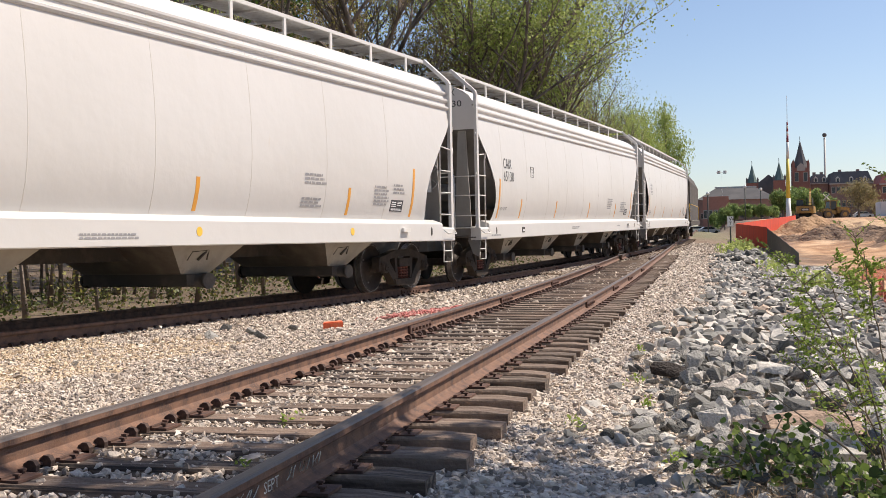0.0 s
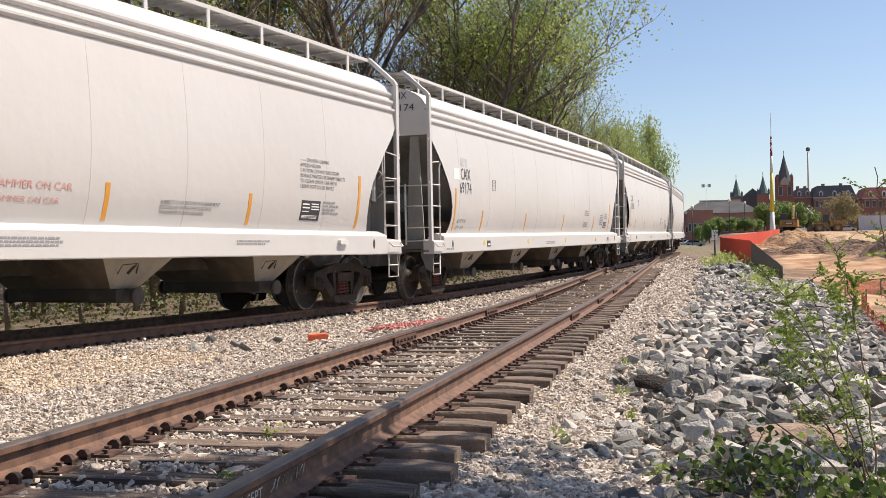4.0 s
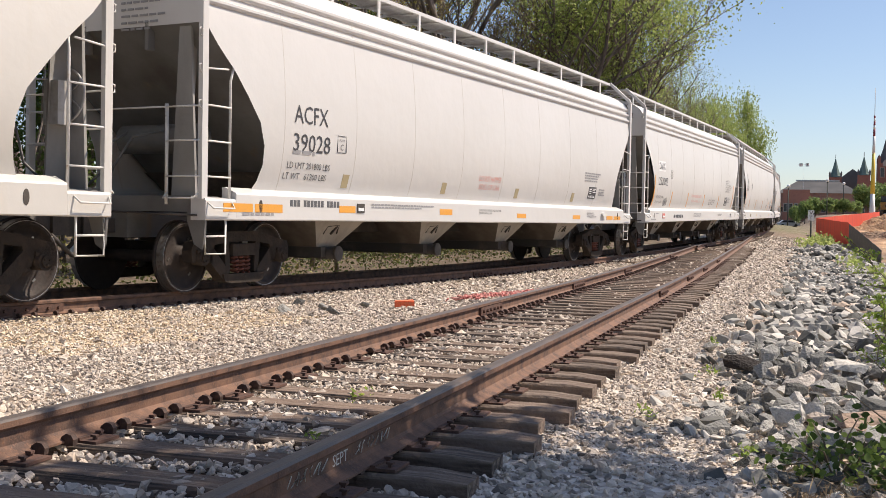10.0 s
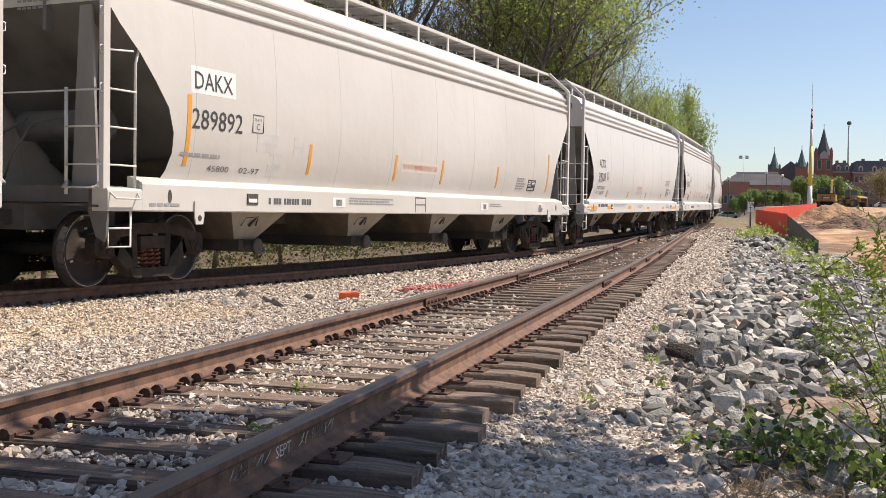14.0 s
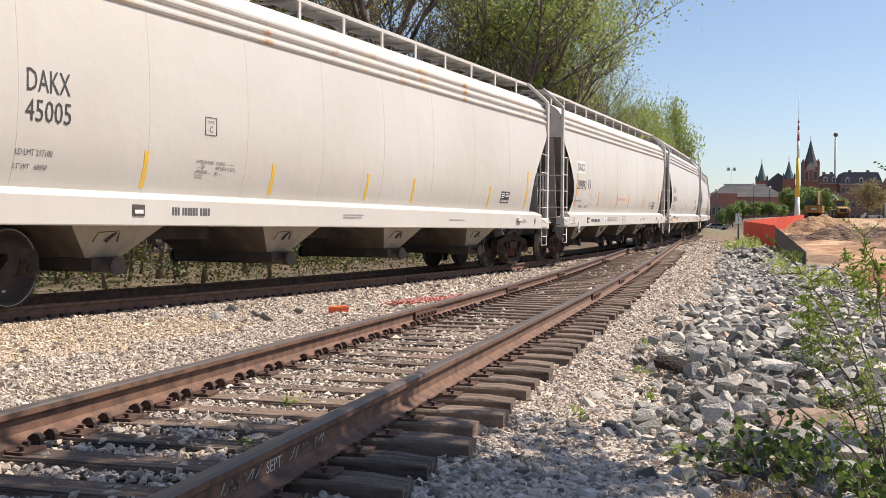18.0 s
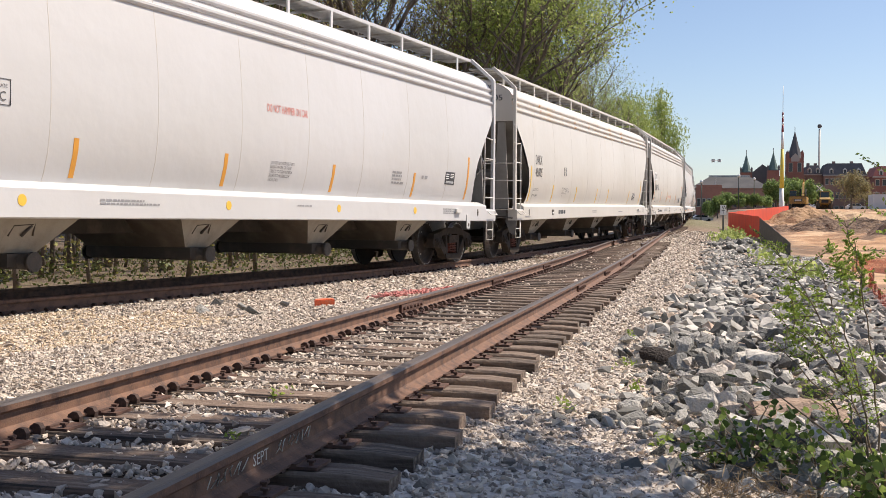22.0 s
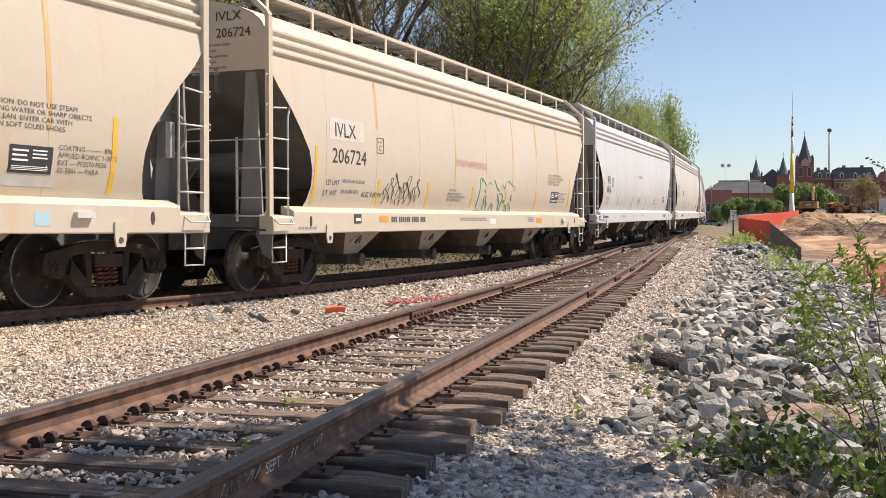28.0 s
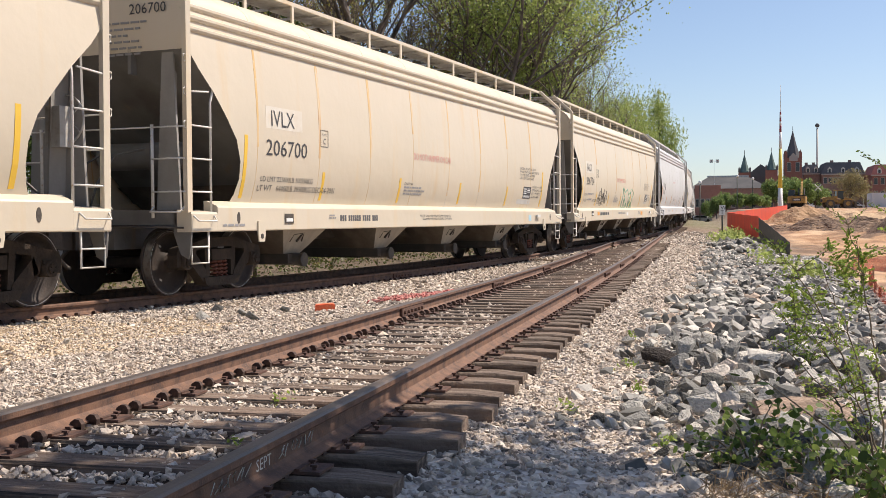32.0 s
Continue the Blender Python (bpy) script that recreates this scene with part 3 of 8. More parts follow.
M["springs"] = material("rusty_red_springs", (0.17, 0.055, 0.035), 0.8, 0.1, [(30, (0.09, 0.04, 0.03), 0.5, 0.7, 3, ONE)], 0.2, 40)
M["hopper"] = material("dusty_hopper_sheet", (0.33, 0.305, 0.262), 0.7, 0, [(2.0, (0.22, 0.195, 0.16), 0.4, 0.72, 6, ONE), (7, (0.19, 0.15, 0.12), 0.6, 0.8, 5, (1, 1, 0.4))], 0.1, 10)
# grime plus the shade under the car, both put into the colour
M["grime_shade"] = material("grimy_shaded_slope_sheet", (0.10, 0.082, 0.066), 0.85, 0, [(3, (0.17, 0.14, 0.11), 0.45, 0.75, 5, ONE)], 0.2, 20)
M["under"] = material("dark_underframe", (0.06, 0.052, 0.046), 0.85, 0, [(3, (0.12, 0.10, 0.08), 0.5, 0.75, 5, ONE)], 0.2, 20)
M["bars"] = material("white_grab_iron_paint", (0.66, 0.65, 0.62), 0.5, 0, [(18, (0.42, 0.30, 0.2), 0.6, 0.75, 4, ONE)])
M["grating"] = material("galvanised_running_board", (0.46, 0.455, 0.44), 0.6, 0.0, [(12, (0.36, 0.34, 0.31), 0.45, 0.7, 4, ONE)])
M["orange"] = material("amber_reflective_tape", (0.72, 0.33, 0.045), 0.45, 0, [(30, (0.6, 0.30, 0.07), 0.55, 0.75, 3, ONE)])
M["yellow"] = material("yellow_reflective_tape", (0.78, 0.50, 0.06), 0.45)
M["ink"] = material("black_stencil_ink", (0.05, 0.05, 0.055), 0.6)
M["soft_ink"] = material("worn_black_stencil", (0.10, 0.10, 0.105), 0.65)
M["smudge"] = material("grey_paint_smudge", (0.42, 0.42, 0.42), 0.6, 0, [(5, (0.56, 0.55, 0.53), 0.4, 0.7, 5, ONE)])
M["blotch"] = material("dull_touch_up_paint", (0.53, 0.52, 0.49), 0.6, 0, [(4, (0.60, 0.585, 0.55), 0.4, 0.65, 5, ONE)])
M["faded_tape"] = material("dull_old_tape", (0.40, 0.33, 0.19), 0.6)
M["faded_ink"] = material("faded_stencil_ink", (0.30, 0.30, 0.305), 0.7)
M["red_ink"] = material("faded_red_stencil", (0.62, 0.20, 0.16), 0.7)
M["pale_red_ink"] = material("washed_out_red_stencil", (0.66, 0.33, 0.29), 0.7)
M["patch"] = material("fresh_white_patch", (0.76, 0.76, 0.75), 0.5)
M["cream_patch"] = material("pale_repaint_patch", (0.66, 0.62, 0.54), 0.5, 0, [(4, (0.62, 0.56, 0.46), 0.5, 0.7, 4, ONE)])
M["seam"] = material("weld_seam_stain", (0.575, 0.555, 0.52), 0.5, 0, [(9, (0.52, 0.475, 0.41), 0.5, 0.75, 5, (1, 1, 0.3))])
M["rust_seam"] = material("rust_streaked_seam", (0.62, 0.46, 0.25), 0.65, 0, [(5, (0.70, 0.60, 0.42), 0.4, 0.7, 5, (1, 1, 0.2))])
M["rust_streak"] = material("orange_rust_streak", (0.64, 0.44, 0.20), 0.7, 0, [(4, (0.66, 0.575, 0.44), 0.5, 0.66, 6, (1, 3, 0.25)), (3, (0.50, 0.24, 0.07), 0.56, 0.72, 6, (1, 3, 0.3))])
M["green_ink"] = material("green_spray_paint", (0.22, 0.50, 0.36), 0.6)
M["blue_patch"] = material("pale_blue_sticker", (0.42, 0.62, 0.72), 0.5)

# half section of the shell: height and half width, from the sill to the ridge
SECTION = [(1.26, 1.43), (1.38, 1.475), (1.60, 1.535), (1.85, 1.570), (2.15, 1.590), (2.45, 1.590), (2.75, 1.578), (3.05, 1.555), (3.30, 1.530), (3.55, 1.500), (3.72, 1.475), (3.93, 1.435), (4.03, 1.37), (4.14, 1.22), (4.25, 0.98), (4.34, 0.66), (4.39, 0.33), (4.40, 0.0)]
# how far the shell's edge stands in from the car's end at each height
EDGE = [(1.26, 1.14), (1.38, 1.21), (1.60, 1.27), (1.85, 1.26), (2.15, 1.14), (2.45, 0.88), (2.75, 0.60), (3.05, 0.26), (3.26, 0.04), (4.5, 0.04)]


def lerp(table, v):
    for (a, p), (b, q) in zip(table, table[1:]):
        if v <= b:
            return p + (q - p) * max(0.0, (v - a) / (b - a))
    return table[-1][1]


def shell_x(z):
    return lerp(SECTION, z)


def edge_y(z):
    return lerp(EDGE, z)


ROUND = [(x, z) for z, x in SECTION] + [(-x, z) for z, x in SECTION[-2::-1]]


def shell_mesh(L, paint):
    bm = bmesh.new()
    cols = [0, 1.4] + [1.4 + (L - 2.8) * i / 10 for i in range(1, 10)] + [L - 1.4, L]
    rows = []
    for x, z in ROUND:
        e = edge_y(z)
        rows.append([bm.verts.new((x, (e if c == 0 else L - e if c == L else c) - L / 2, z)) for c in cols])
    for a, b in zip(rows, rows[1:]):
        for i in range(len(cols) - 1):
            bm.faces.new((a[i], b[i], b[i + 1], a[i + 1])).smooth = True
    fix(bm)
    return mesh_of("shell", bm, paint)


def seam_mesh(mat_):
    bm = bmesh.new()
    rings = []
    for x, z in ROUND:
        n = Vector((x, 0, 0.35 * (z - 2.2))).normalized() if abs(x) > 0.9 else Vector((0, 0, 1))
        p = Vector((x, 0, z))
        rings.append([p + Vector((0, -0.016, 0)) + n * -0.004, p + Vector((0, -0.006, 0)) + n * 0.0022, p + Vector((0, 0.006, 0)) + n * 0.0022, p + Vector((0, 0.016, 0)) + n * -0.004])
    loft(bm, rings, smooth=False)
    fix(bm)
    return mesh_of("weld_seam", bm, mat_)


seam_plain, seam_rusty = seam_mesh(M["seam"]), seam_mesh(M["rust_seam"])


def side_rail_mesh(L, paint, z, h, proud):
    """A pressed stiffener along the eaves, both sides joined over nothing: one each side."""
    bm = bmesh.new()
    a, b = -L / 2 + 0.03, L / 2 - 0.03
    x = shell_x(z)
    prism(bm, [(x - 0.03, z - h / 2), (x + proud * 0.55, z - h / 2), (x + proud, z - h * 0.15), (x + proud, z + h * 0.2), (x - 0.05, z + h / 2 + 0.012)], "y", a, b)
    fix(bm)
    return mesh_of("side_stiffener", bm, paint)


def sill_mesh(L, paint):
    bm = bmesh.new()
    a, b = -L / 2, L / 2
    low = 0.62
    prism(bm, [(1.36, 0.86), (1.585, 0.86), (1.60, 0.875), (1.60, 1.19), (1.585, 1.215), (1.40, 1.285), (1.36, 1.285)], "y", a + low, b - low)
    for p, q in ((a, a + low - 0.002), (b - low + 0.002, b)):
        prism(bm, [(1.36, 0.86), (1.585, 0.86), (1.60, 0.875), (1.60, 1.10), (1.585, 1.13), (1.36, 1.15)], "y", p, q)
    fix(bm)
    return mesh_of("side_sill", bm, paint)


def slope_mesh(sign, L, paint):
    """The sloped end sheet of the last bay with the upright bulkhead over it."""
    bm = bmesh.new()
    y0 = sign * (L / 2 - 0.05)
    y1 = sign * (L / 2 - 2.75)
    top = [(x, z) for x, z in ROUND if z >= 3.3]
    vs = [bm.verts.new((x * 0.99, y0, z - 0.006)) for x, z in top]
    bm.faces.new(vs).material_index = 1
    a = [bm.verts.new((x, y0, 3.32)) for x in (-1.50, 1.50)]
    b = [bm.verts.new((x, y1, 1.15)) for x in (-1.43, 1.43)]
    bm.faces.new((a[0], a[1], b[1], b[0]))
    for x in (-0.55, 0.55):
        box(bm, x - 0.03, x + 0.03, min(y0, y0 - sign * 0.12), max(y0, y0 - sign * 0.12), 3.0, 3.36)
    fix(bm)
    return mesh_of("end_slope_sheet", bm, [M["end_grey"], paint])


def bay_mesh(paint):
    bm = bmesh.new()
    ring = lambda z, hx, hy: [(-hx, -hy, z), (hx, -hy, z), (hx, hy, z), (-hx, hy, z)]
    loft(bm, [ring(0.46, 0.92, 0.26), ring(0.90, 1.22, 0.72), ring(1.55, 1.42, 1.55)])
    fix(bm)
    # faces turned along the car take the darker colour, shade painted in
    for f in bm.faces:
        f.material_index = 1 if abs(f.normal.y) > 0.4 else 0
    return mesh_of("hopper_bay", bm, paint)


bay_shared = bay_mesh([M["hopper"], M["grime_shade"]])
bm = bmesh.new()
box(bm, -0.98, 0.98, -0.22, 0.22, 0.30, 0.455)
tube(bm, [(-1.12, 0, 0.36), (1.12, 0, 0.36)], 0.095, 10)
disc(bm, (1.15, 0, 0.36), (1, 0, 0), 0.115, 0.05, 12)
disc(bm, (-1.15, 0, 0.36), (1, 0, 0), 0.115, 0.05, 12)
fix(bm)
outlet_shared = mesh_of("outlet", bm, M["under"])
bm = bmesh.new()
tube(bm, [(1.06, -0.28, 0.66), (1.13, -0.26, 0.78), (1.14, 0.04, 0.80), (1.08, 0.06, 0.66)], 0.012, 5)
tube(bm, [(1.09, -0.12, 0.66), (1.13, 0.0, 0.78)], 0.02, 5)
gate_shared = mesh_of("gate_handle", bm, M["under"])

# wheelset: axle along x, at its own centre
bm = bmesh.new()
tube(bm, [(-1.05, 0, 0), (1.05, 0, 0)], 0.085, 12)
for sx in (-1, 1):
    prof = [(0.68, 0.487), (0.71, 0.487), (0.725, 0.462), (0.83, 0.455), (0.832, 0.405), (0.80, 0.385), (0.765, 0.33), (0.76, 0.19), (0.80, 0.14), (0.83, 0.135), (0.83, 0.0)]
    n = 32
    rings = [[(sx * x, r * math.cos(2 * math.pi * k / n), r * math.sin(2 * math.pi * k / n)) for k in range(n)] for x, r in prof[:-1]]
    vs = [[bm.verts.new(p) for p in r] for r in rings]
    for ri, (a, b) in enumerate(zip(vs, vs[1:])):
        for k in range(n):
            f = bm.faces.new((a[k], a[(k + 1) % n], b[(k + 1) % n], b[k]))
            f.smooth = ri > 3
            f.material_index = 1 if ri == 2 else 0
    bm.faces.new(vs[-1])
    bm.faces.new(vs[0][::-1])
    tube(bm, [(sx * 0.822, 0.437 * math.cos(2 * math.pi * k / 40), 0.437 * math.sin(2 * math.pi * k / 40)) for k in range(41)], 0.012, 4, mi=1)
    for k in range(3):
        a = 2.1 * k + 0.4
        box(bm, sx * 0.768 - 0.004, sx * 0.768 + 0.004, 0.27 * math.cos(a) - 0.025, 0.27 * math.cos(a) + 0.025, 0.27 * math.sin(a) - 0.012, 0.27 * math.sin(a) + 0.012, 1)
fix(bm)
wheel_shared = mesh_of("wheelset", bm, [M["wheel"], M["tread"]])

# truck side frame at x = 0.94 to 1.10, and its mirror
bm = bmesh.new()


def bar2(bm, pts, x0, x1):
    prism(bm, pts, "x", x0, x1)


outer, inner = 1.10, 0.94
bar2(bm, [(-0.62, 0.74), (-0.30, 0.80), (0.30, 0.80), (0.62, 0.74), (0.62, 0.62), (0.30, 0.66), (-0.30, 0.66), (-0.62, 0.62)], inner, outer)
for q in (-1, 1):
    bar2(bm, [(q * 0.62, 0.74), (q * 0.80, 0.70), (q * 1.05, 0.66), (q * 1.09, 0.56), (q * 1.08, 0.40), (q * 1.00, 0.40), (q * 0.98, 0.52), (q * 0.78, 0.52), (q * 0.74, 0.40), (q * 0.66, 0.38), (q * 0.62, 0.62)], inner, outer)
    bar2(bm, [(q * 0.66, 0.60), (q * 0.74, 0.42), (q * 0.44, 0.16), (q * 0.30, 0.16), (q * 0.34, 0.30)], inner, outer)
    bar2(bm, [(q * 0.30, 0.66), (q * 0.40, 0.66), (q * 0.36, 0.24), (q * 0.27, 0.24)], inner + 0.01, outer - 0.01)
bar2(bm, [(-0.46, 0.23), (0.46, 0.23), (0.42, 0.13), (0.30, 0.105), (-0.30, 0.105), (-0.42, 0.13)], inner - 0.03, outer + 0.03)
fix(bm)
frame_shared = mesh_of("side_frame", bm, M["truck"])
bm = bmesh.new()
box(bm, -1.12, 1.12, -0.25, 0.25, 0.47, 0.63)
box(bm, -0.9, 0.9, -0.20, 0.20, 0.40, 0.47)
box(bm, -0.35, 0.35, -0.35, 0.35, 0.62, 0.74)
fix(bm)
bolster_shared = mesh_of("truck_bolster", bm, M["truck"])
bm = bmesh.new()
helix = [(0.052 * math.cos(a), 0.052 * math.sin(a), 0.235 + 0.22 * a / (2 * math.pi * 4)) for a in np.linspace(0, 2 * math.pi * 4, 36)]
tube(bm, helix, 0.017, 5)
spring_shared = mesh_of("coil_spring", bm, M["springs"])
bm = bmesh.new()
disc(bm, (0, 0, 0), (1, 0, 0), 0.10, 0.20, 14)
disc(bm, (0.11, 0, 0), (1, 0, 0), 0.065, 0.03, 12)
for k in range(3):
    a = 2.094 * k + 0.5
    disc(bm, (0.13, 0.04 * math.cos(a), 0.04 * math.sin(a)), (1, 0, 0), 0.014, 0.02, 6, False)
box(bm, -0.08, 0.07, -0.11, 0.11, 0.06, 0.11)
bearing_shared = mesh_of("bearing", bm, M["truck"])
bm = bmesh.new()
for q in (-1, 1):
    tube(bm, [(-0.95, q * 0.36, 0.42), (0.95, q * 0.36, 0.42)], 0.05, 8)
    for x in (-0.76, 0.76):
        box(bm, x - 0.05, x + 0.05, q * 0.40 - 0.035, q * 0.40 + 0.035, 0.30, 0.55)
brake_beam_shared = mesh_of("brake_beam", bm, M["truck"])

# end fittings; built for the end at +y (the end of the car is y = 0, inwards is negative)
def post_mesh(paint, sx):
    bm = bmesh.new()
    if sx:
        pts = [(1.53, 1.12), (1.53, 4.06), (1.50, 4.12), (0.95, 4.60)]
        for (xa, za), (xb, zb) in zip(pts, pts[1:]):
            d = Vector((xb - xa, zb - za)).normalized()
            n = Vector((d.y, -d.x)) * 0.035
            q = [(sx * (xa + n.x), za + n.y), (sx * (xb + n.x), zb + n.y), (sx * (xb - n.x), zb - n.y), (sx * (xa - n.x), za - n.y)]
            prism(bm, q, "y", -0.075, 0.035)
    fix(bm)
    return mesh_of("corner_post", bm, paint)


def bar_mesh(name, *paths, r=0.013):
    bm = bmesh.new()
    for pts in paths:
        tube(bm, pts, r, 6)
    return mesh_of(name, bm, M["bars"])


# each ladder: its rail, and the rungs and rivet clips that it carries
LADDERS = []
for sx in (-1, 1):
    rungs = [bar_mesh("rung", [(sx * 1.545, 0.0, z), (sx * 1.545, -0.56, z)]) for z in (1.40, 1.84, 2.28)]
    rungs.append(bar_mesh("rung", [(sx * 1.545, 0.0, 2.72), (sx * 1.545, -0.50, 2.76)]))
    rungs += [bar_mesh("rung_clip", [(sx * 1.54, 0.03, z + 0.05), (sx * 1.55, 0.075, z + 0.04), (sx * 1.55, 0.075, z - 0.04), (sx * 1.54, 0.03, z - 0.05)], r=0.010) for z in (2.28, 2.72, 3.16)]
    LADDERS.append(("side_ladder", bar_mesh("side_ladder", [(sx * 1.53, -0.56, 1.12), (sx * 1.53, -0.56, 2.62), (sx * 1.55, -0.60, 2.80)], r=0.019), rungs))
    rungs = [bar_mesh("rung", [(sx * 0.98, 0.045, z), (sx * 1.53, 0.045, z)], r=0.012) for z in (1.40, 1.84, 2.26)]
    rungs.append(bar_mesh("grab_bar", [(sx * 1.0, 0.03, 1.20), (sx * 1.0, 0.12, 1.13), (sx * 1.5, 0.12, 1.13), (sx * 1.5, 0.03, 1.20)], r=0.012))
    LADDERS.append(("end_ladder", bar_mesh("end_ladder", [(sx * 0.98, 0.03, 1.05), (sx * 0.98, 0.03, 2.30)], r=0.024), rungs))
end_handrail_shared = bar_mesh("end_handrail", [(-0.955, 0.045, 2.26), (0.955, 0.045, 2.26)], r=0.012)
bm = bmesh.new()
box(bm, -1.35, 1.35, -0.16, 0.0, 0.96, 1.16)
box(bm, -1.35, 1.35, -0.55, -0.16, 1.10, 1.16)
box(bm, -0.30, 0.30, -1.6, 0.02, 0.62, 0.95)
for sx in (-1, 1):
    prism(bm, [(sx * 1.58, 0.86), (sx * 1.28, 0.86), (sx * 1.40, 0.56), (sx * 1.52, 0.50), (sx * 1.55, 0.56)], "y", -0.05, -0.02)
    box(bm, min(sx * 1.30, sx * 1.36), max(sx * 1.30, sx * 1.36), -0.5, 0, 0.86, 1.16)
fix(bm)
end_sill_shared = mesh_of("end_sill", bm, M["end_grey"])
stakes = []
for sx in (-1, 1):
    bm = bmesh.new()
    prism(bm, [(sx * 0.94, 1.16), (sx * 1.34, 1.16), (sx * 1.27, 2.6), (sx * 1.24, 3.34), (sx * 1.06, 3.34)], "y", -0.15, -0.11)
    prism(bm, [(sx * 0.96, 1.16), (sx * 0.99, 1.16), (sx * 1.10, 3.34), (sx * 1.07, 3.34)], "y", -0.42, -0.15)
    fix(bm)
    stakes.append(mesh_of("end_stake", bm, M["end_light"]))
sill_steps = []
for sx in (-1, 1):
    bm = bmesh.new()
    for y0, y1 in ((-0.06, -0.46),):
        tube(bm, [(sx * 1.55, y0, 0.90), (sx * 1.55, y0, 0.44), (sx * 1.55, y1, 0.44), (sx * 1.55, y1, 0.90)], 0.016, 6)
        tube(bm, [(sx * 1.55, y0, 0.66), (sx * 1.55, y1, 0.66)], 0.013, 6)
    sill_steps.append(mesh_of("sill_step", bm, M["bars"]))
grab_irons = []
for sx in (-1, 1):
    bm = bmesh.new()
    tube(bm, [(sx * 1.60, -0.04, 1.08), (sx * 1.67, -0.07, 1.01), (sx * 1.67, -0.50, 1.01), (sx * 1.60, -0.53, 1.08)], 0.012, 6)
    grab_irons.append(mesh_of("grab_iron", bm, M["bars"]))
bm = bmesh.new()
box(bm, -0.09, 0.09, -0.3, 0.42, 0.68, 0.86)
prism(bm, [(-0.13, 0.40), (0.14, 0.40), (0.16, 0.62), (0.02, 0.74), (-0.05, 0.58), (-0.14, 0.62)], "z", 0.63, 0.90)
tube(bm, [(0.35, -0.1, 0.8), (0.38, 0.2, 0.62), (0.30, 0.55, 0.40), (0.2, 0.7, 0.38)], 0.028, 6)
tube(bm, [(-1.5, 0.05, 0.92), (-0.1, 0.08, 0.95), (1.5, 0.05, 0.92)], 0.014, 5)
fix(bm)
coupler_shared = mesh_of("coupler", bm, M["under"])
bm = bmesh.new()
n = 24
for r, t in ((0.29, 0.014),):
    tube(bm, [(0, r * math.cos(2 * math.pi * k / n), r * math.sin(2 * math.pi * k / n)) for k in range(n + 1)], t, 6)
for k in range(5):
    a = 2 * math.pi * k / 5
    tube(bm, [(0, 0.04 * math.cos(a), 0.04 * math.sin(a)), (0.03, 0.16 * math.cos(a), 0.16 * math.sin(a)), (0, 0.29 * math.cos(a), 0.29 * math.sin(a))], 0.011, 5)
disc(bm, (0, 0, 0), (1, 0, 0), 0.05, 0.08, 10)
box(bm, -0.22, -0.03, -0.12, 0.12, -0.34, 0.14)
brake_wheel_shared = mesh_of("brake_wheel", bm, M["grating"])
bm = bmesh.new()
tube(bm, [(-0.75, 0, 0), (-0.70, 0, 0), (0.70, 0, 0), (0.75, 0, 0)], 0.2, 14, taper=[0.13, 0.2, 0.2, 0.13])
tube(bm, [(0.5, 0.15, 0.1), (0.7, 0.4, -0.1), (0.6, 0.6, -0.5), (0.9, 0.7, -0.75)], 0.018, 5)
tube(bm, [(-0.2, 0.15, 0.1), (0.1, 0.5, 0.0), (0.3, 0.65, -0.4), (0.4, 0.7, -0.75)], 0.018, 5)
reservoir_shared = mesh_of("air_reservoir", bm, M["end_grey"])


def ink_place(y0, z0, slant=0.0):
    return lambda a, u: Vector((shell_x(z0 + u) + 0.0055, y0 + a, z0 + u))


def sill_place(y0, z0):
    return lambda a, u: Vector((1.6035, y0 + a, z0 + u))


def patch_mesh(name, y0, y1, z0, z1, mat_, proud=0.005, on_sill=False):
    """A thin painted or taped patch that follows the curved side."""
    bm = bmesh.new()
    n = 1 if on_sill else max(1, int((z1 - z0) / 0.12))
    rings = []
    for i in range(n + 1):
        z = z0 + (z1 - z0) * i / n
        x = 1.60 if on_sill else shell_x(z)
        rings.append([(x - 0.01, y0, z), (x + proud, y0, z), (x + proud, y1, z), (x - 0.01, y1, z)])
    loft(bm, rings)
    fix(bm)
    return mesh_of(name, bm, mat_)


def lines_mesh(name, y0, z0, rows, height, width, mat_, rnd, on_sill=False):
    """Stencilling too small to read: rows of short bars."""
    bm = bmesh.new()
    for i in range(rows):
        z = z0 - i * height * 1.75
        y = y0
        end = y0 + width * rnd.uniform(0.65, 1.0)
        while y < end:
            w = min(end - y, height * rnd.uniform(1.2, 4.5))
            xa, xb = (1.60, 1.60) if on_sill else (shell_x(z), shell_x(z + height))
            bm.faces.new([bm.verts.new(p) for p in ((xa + 0.0055, y, z), (xa + 0.0055, y + w, z), (xb + 0.0055, y + w, z + height), (xb + 0.0055, y, z + height))])
            y += w + height * rnd.uniform(0.5, 0.9)
    return mesh_of(name, bm, mat_)


def soft(pts):
    """A rounded line through the given points."""
    out = []
    for a, b, c, d in zip([pts[0]] + pts[:-2], pts[:-1], pts[1:], pts[2:] + [pts[-1]]):
        for t in (0.0, 0.25, 0.5, 0.75):
            out.append(tuple(0.5 * (2 * q + (r - p) * t + (2 * p - 5 * q + 4 * r - w) * t * t + (3 * q - p - 3 * r + w) * t ** 3) for p, q, r, w in zip(a, b, c, d)))
    return out + [pts[-1]]


def squiggle(name, strokes, r, mat_, lift=0.0):
    bm = bmesh.new()
    for pts in strokes:
        tube(bm, [(shell_x(z + lift) + 0.002, y, z + lift) for y, z in soft(pts)], r, 4)
    return mesh_of(name, bm, mat_)


END_X, END_Z = 0.57, 3.80             # where the writing on the end plates starts


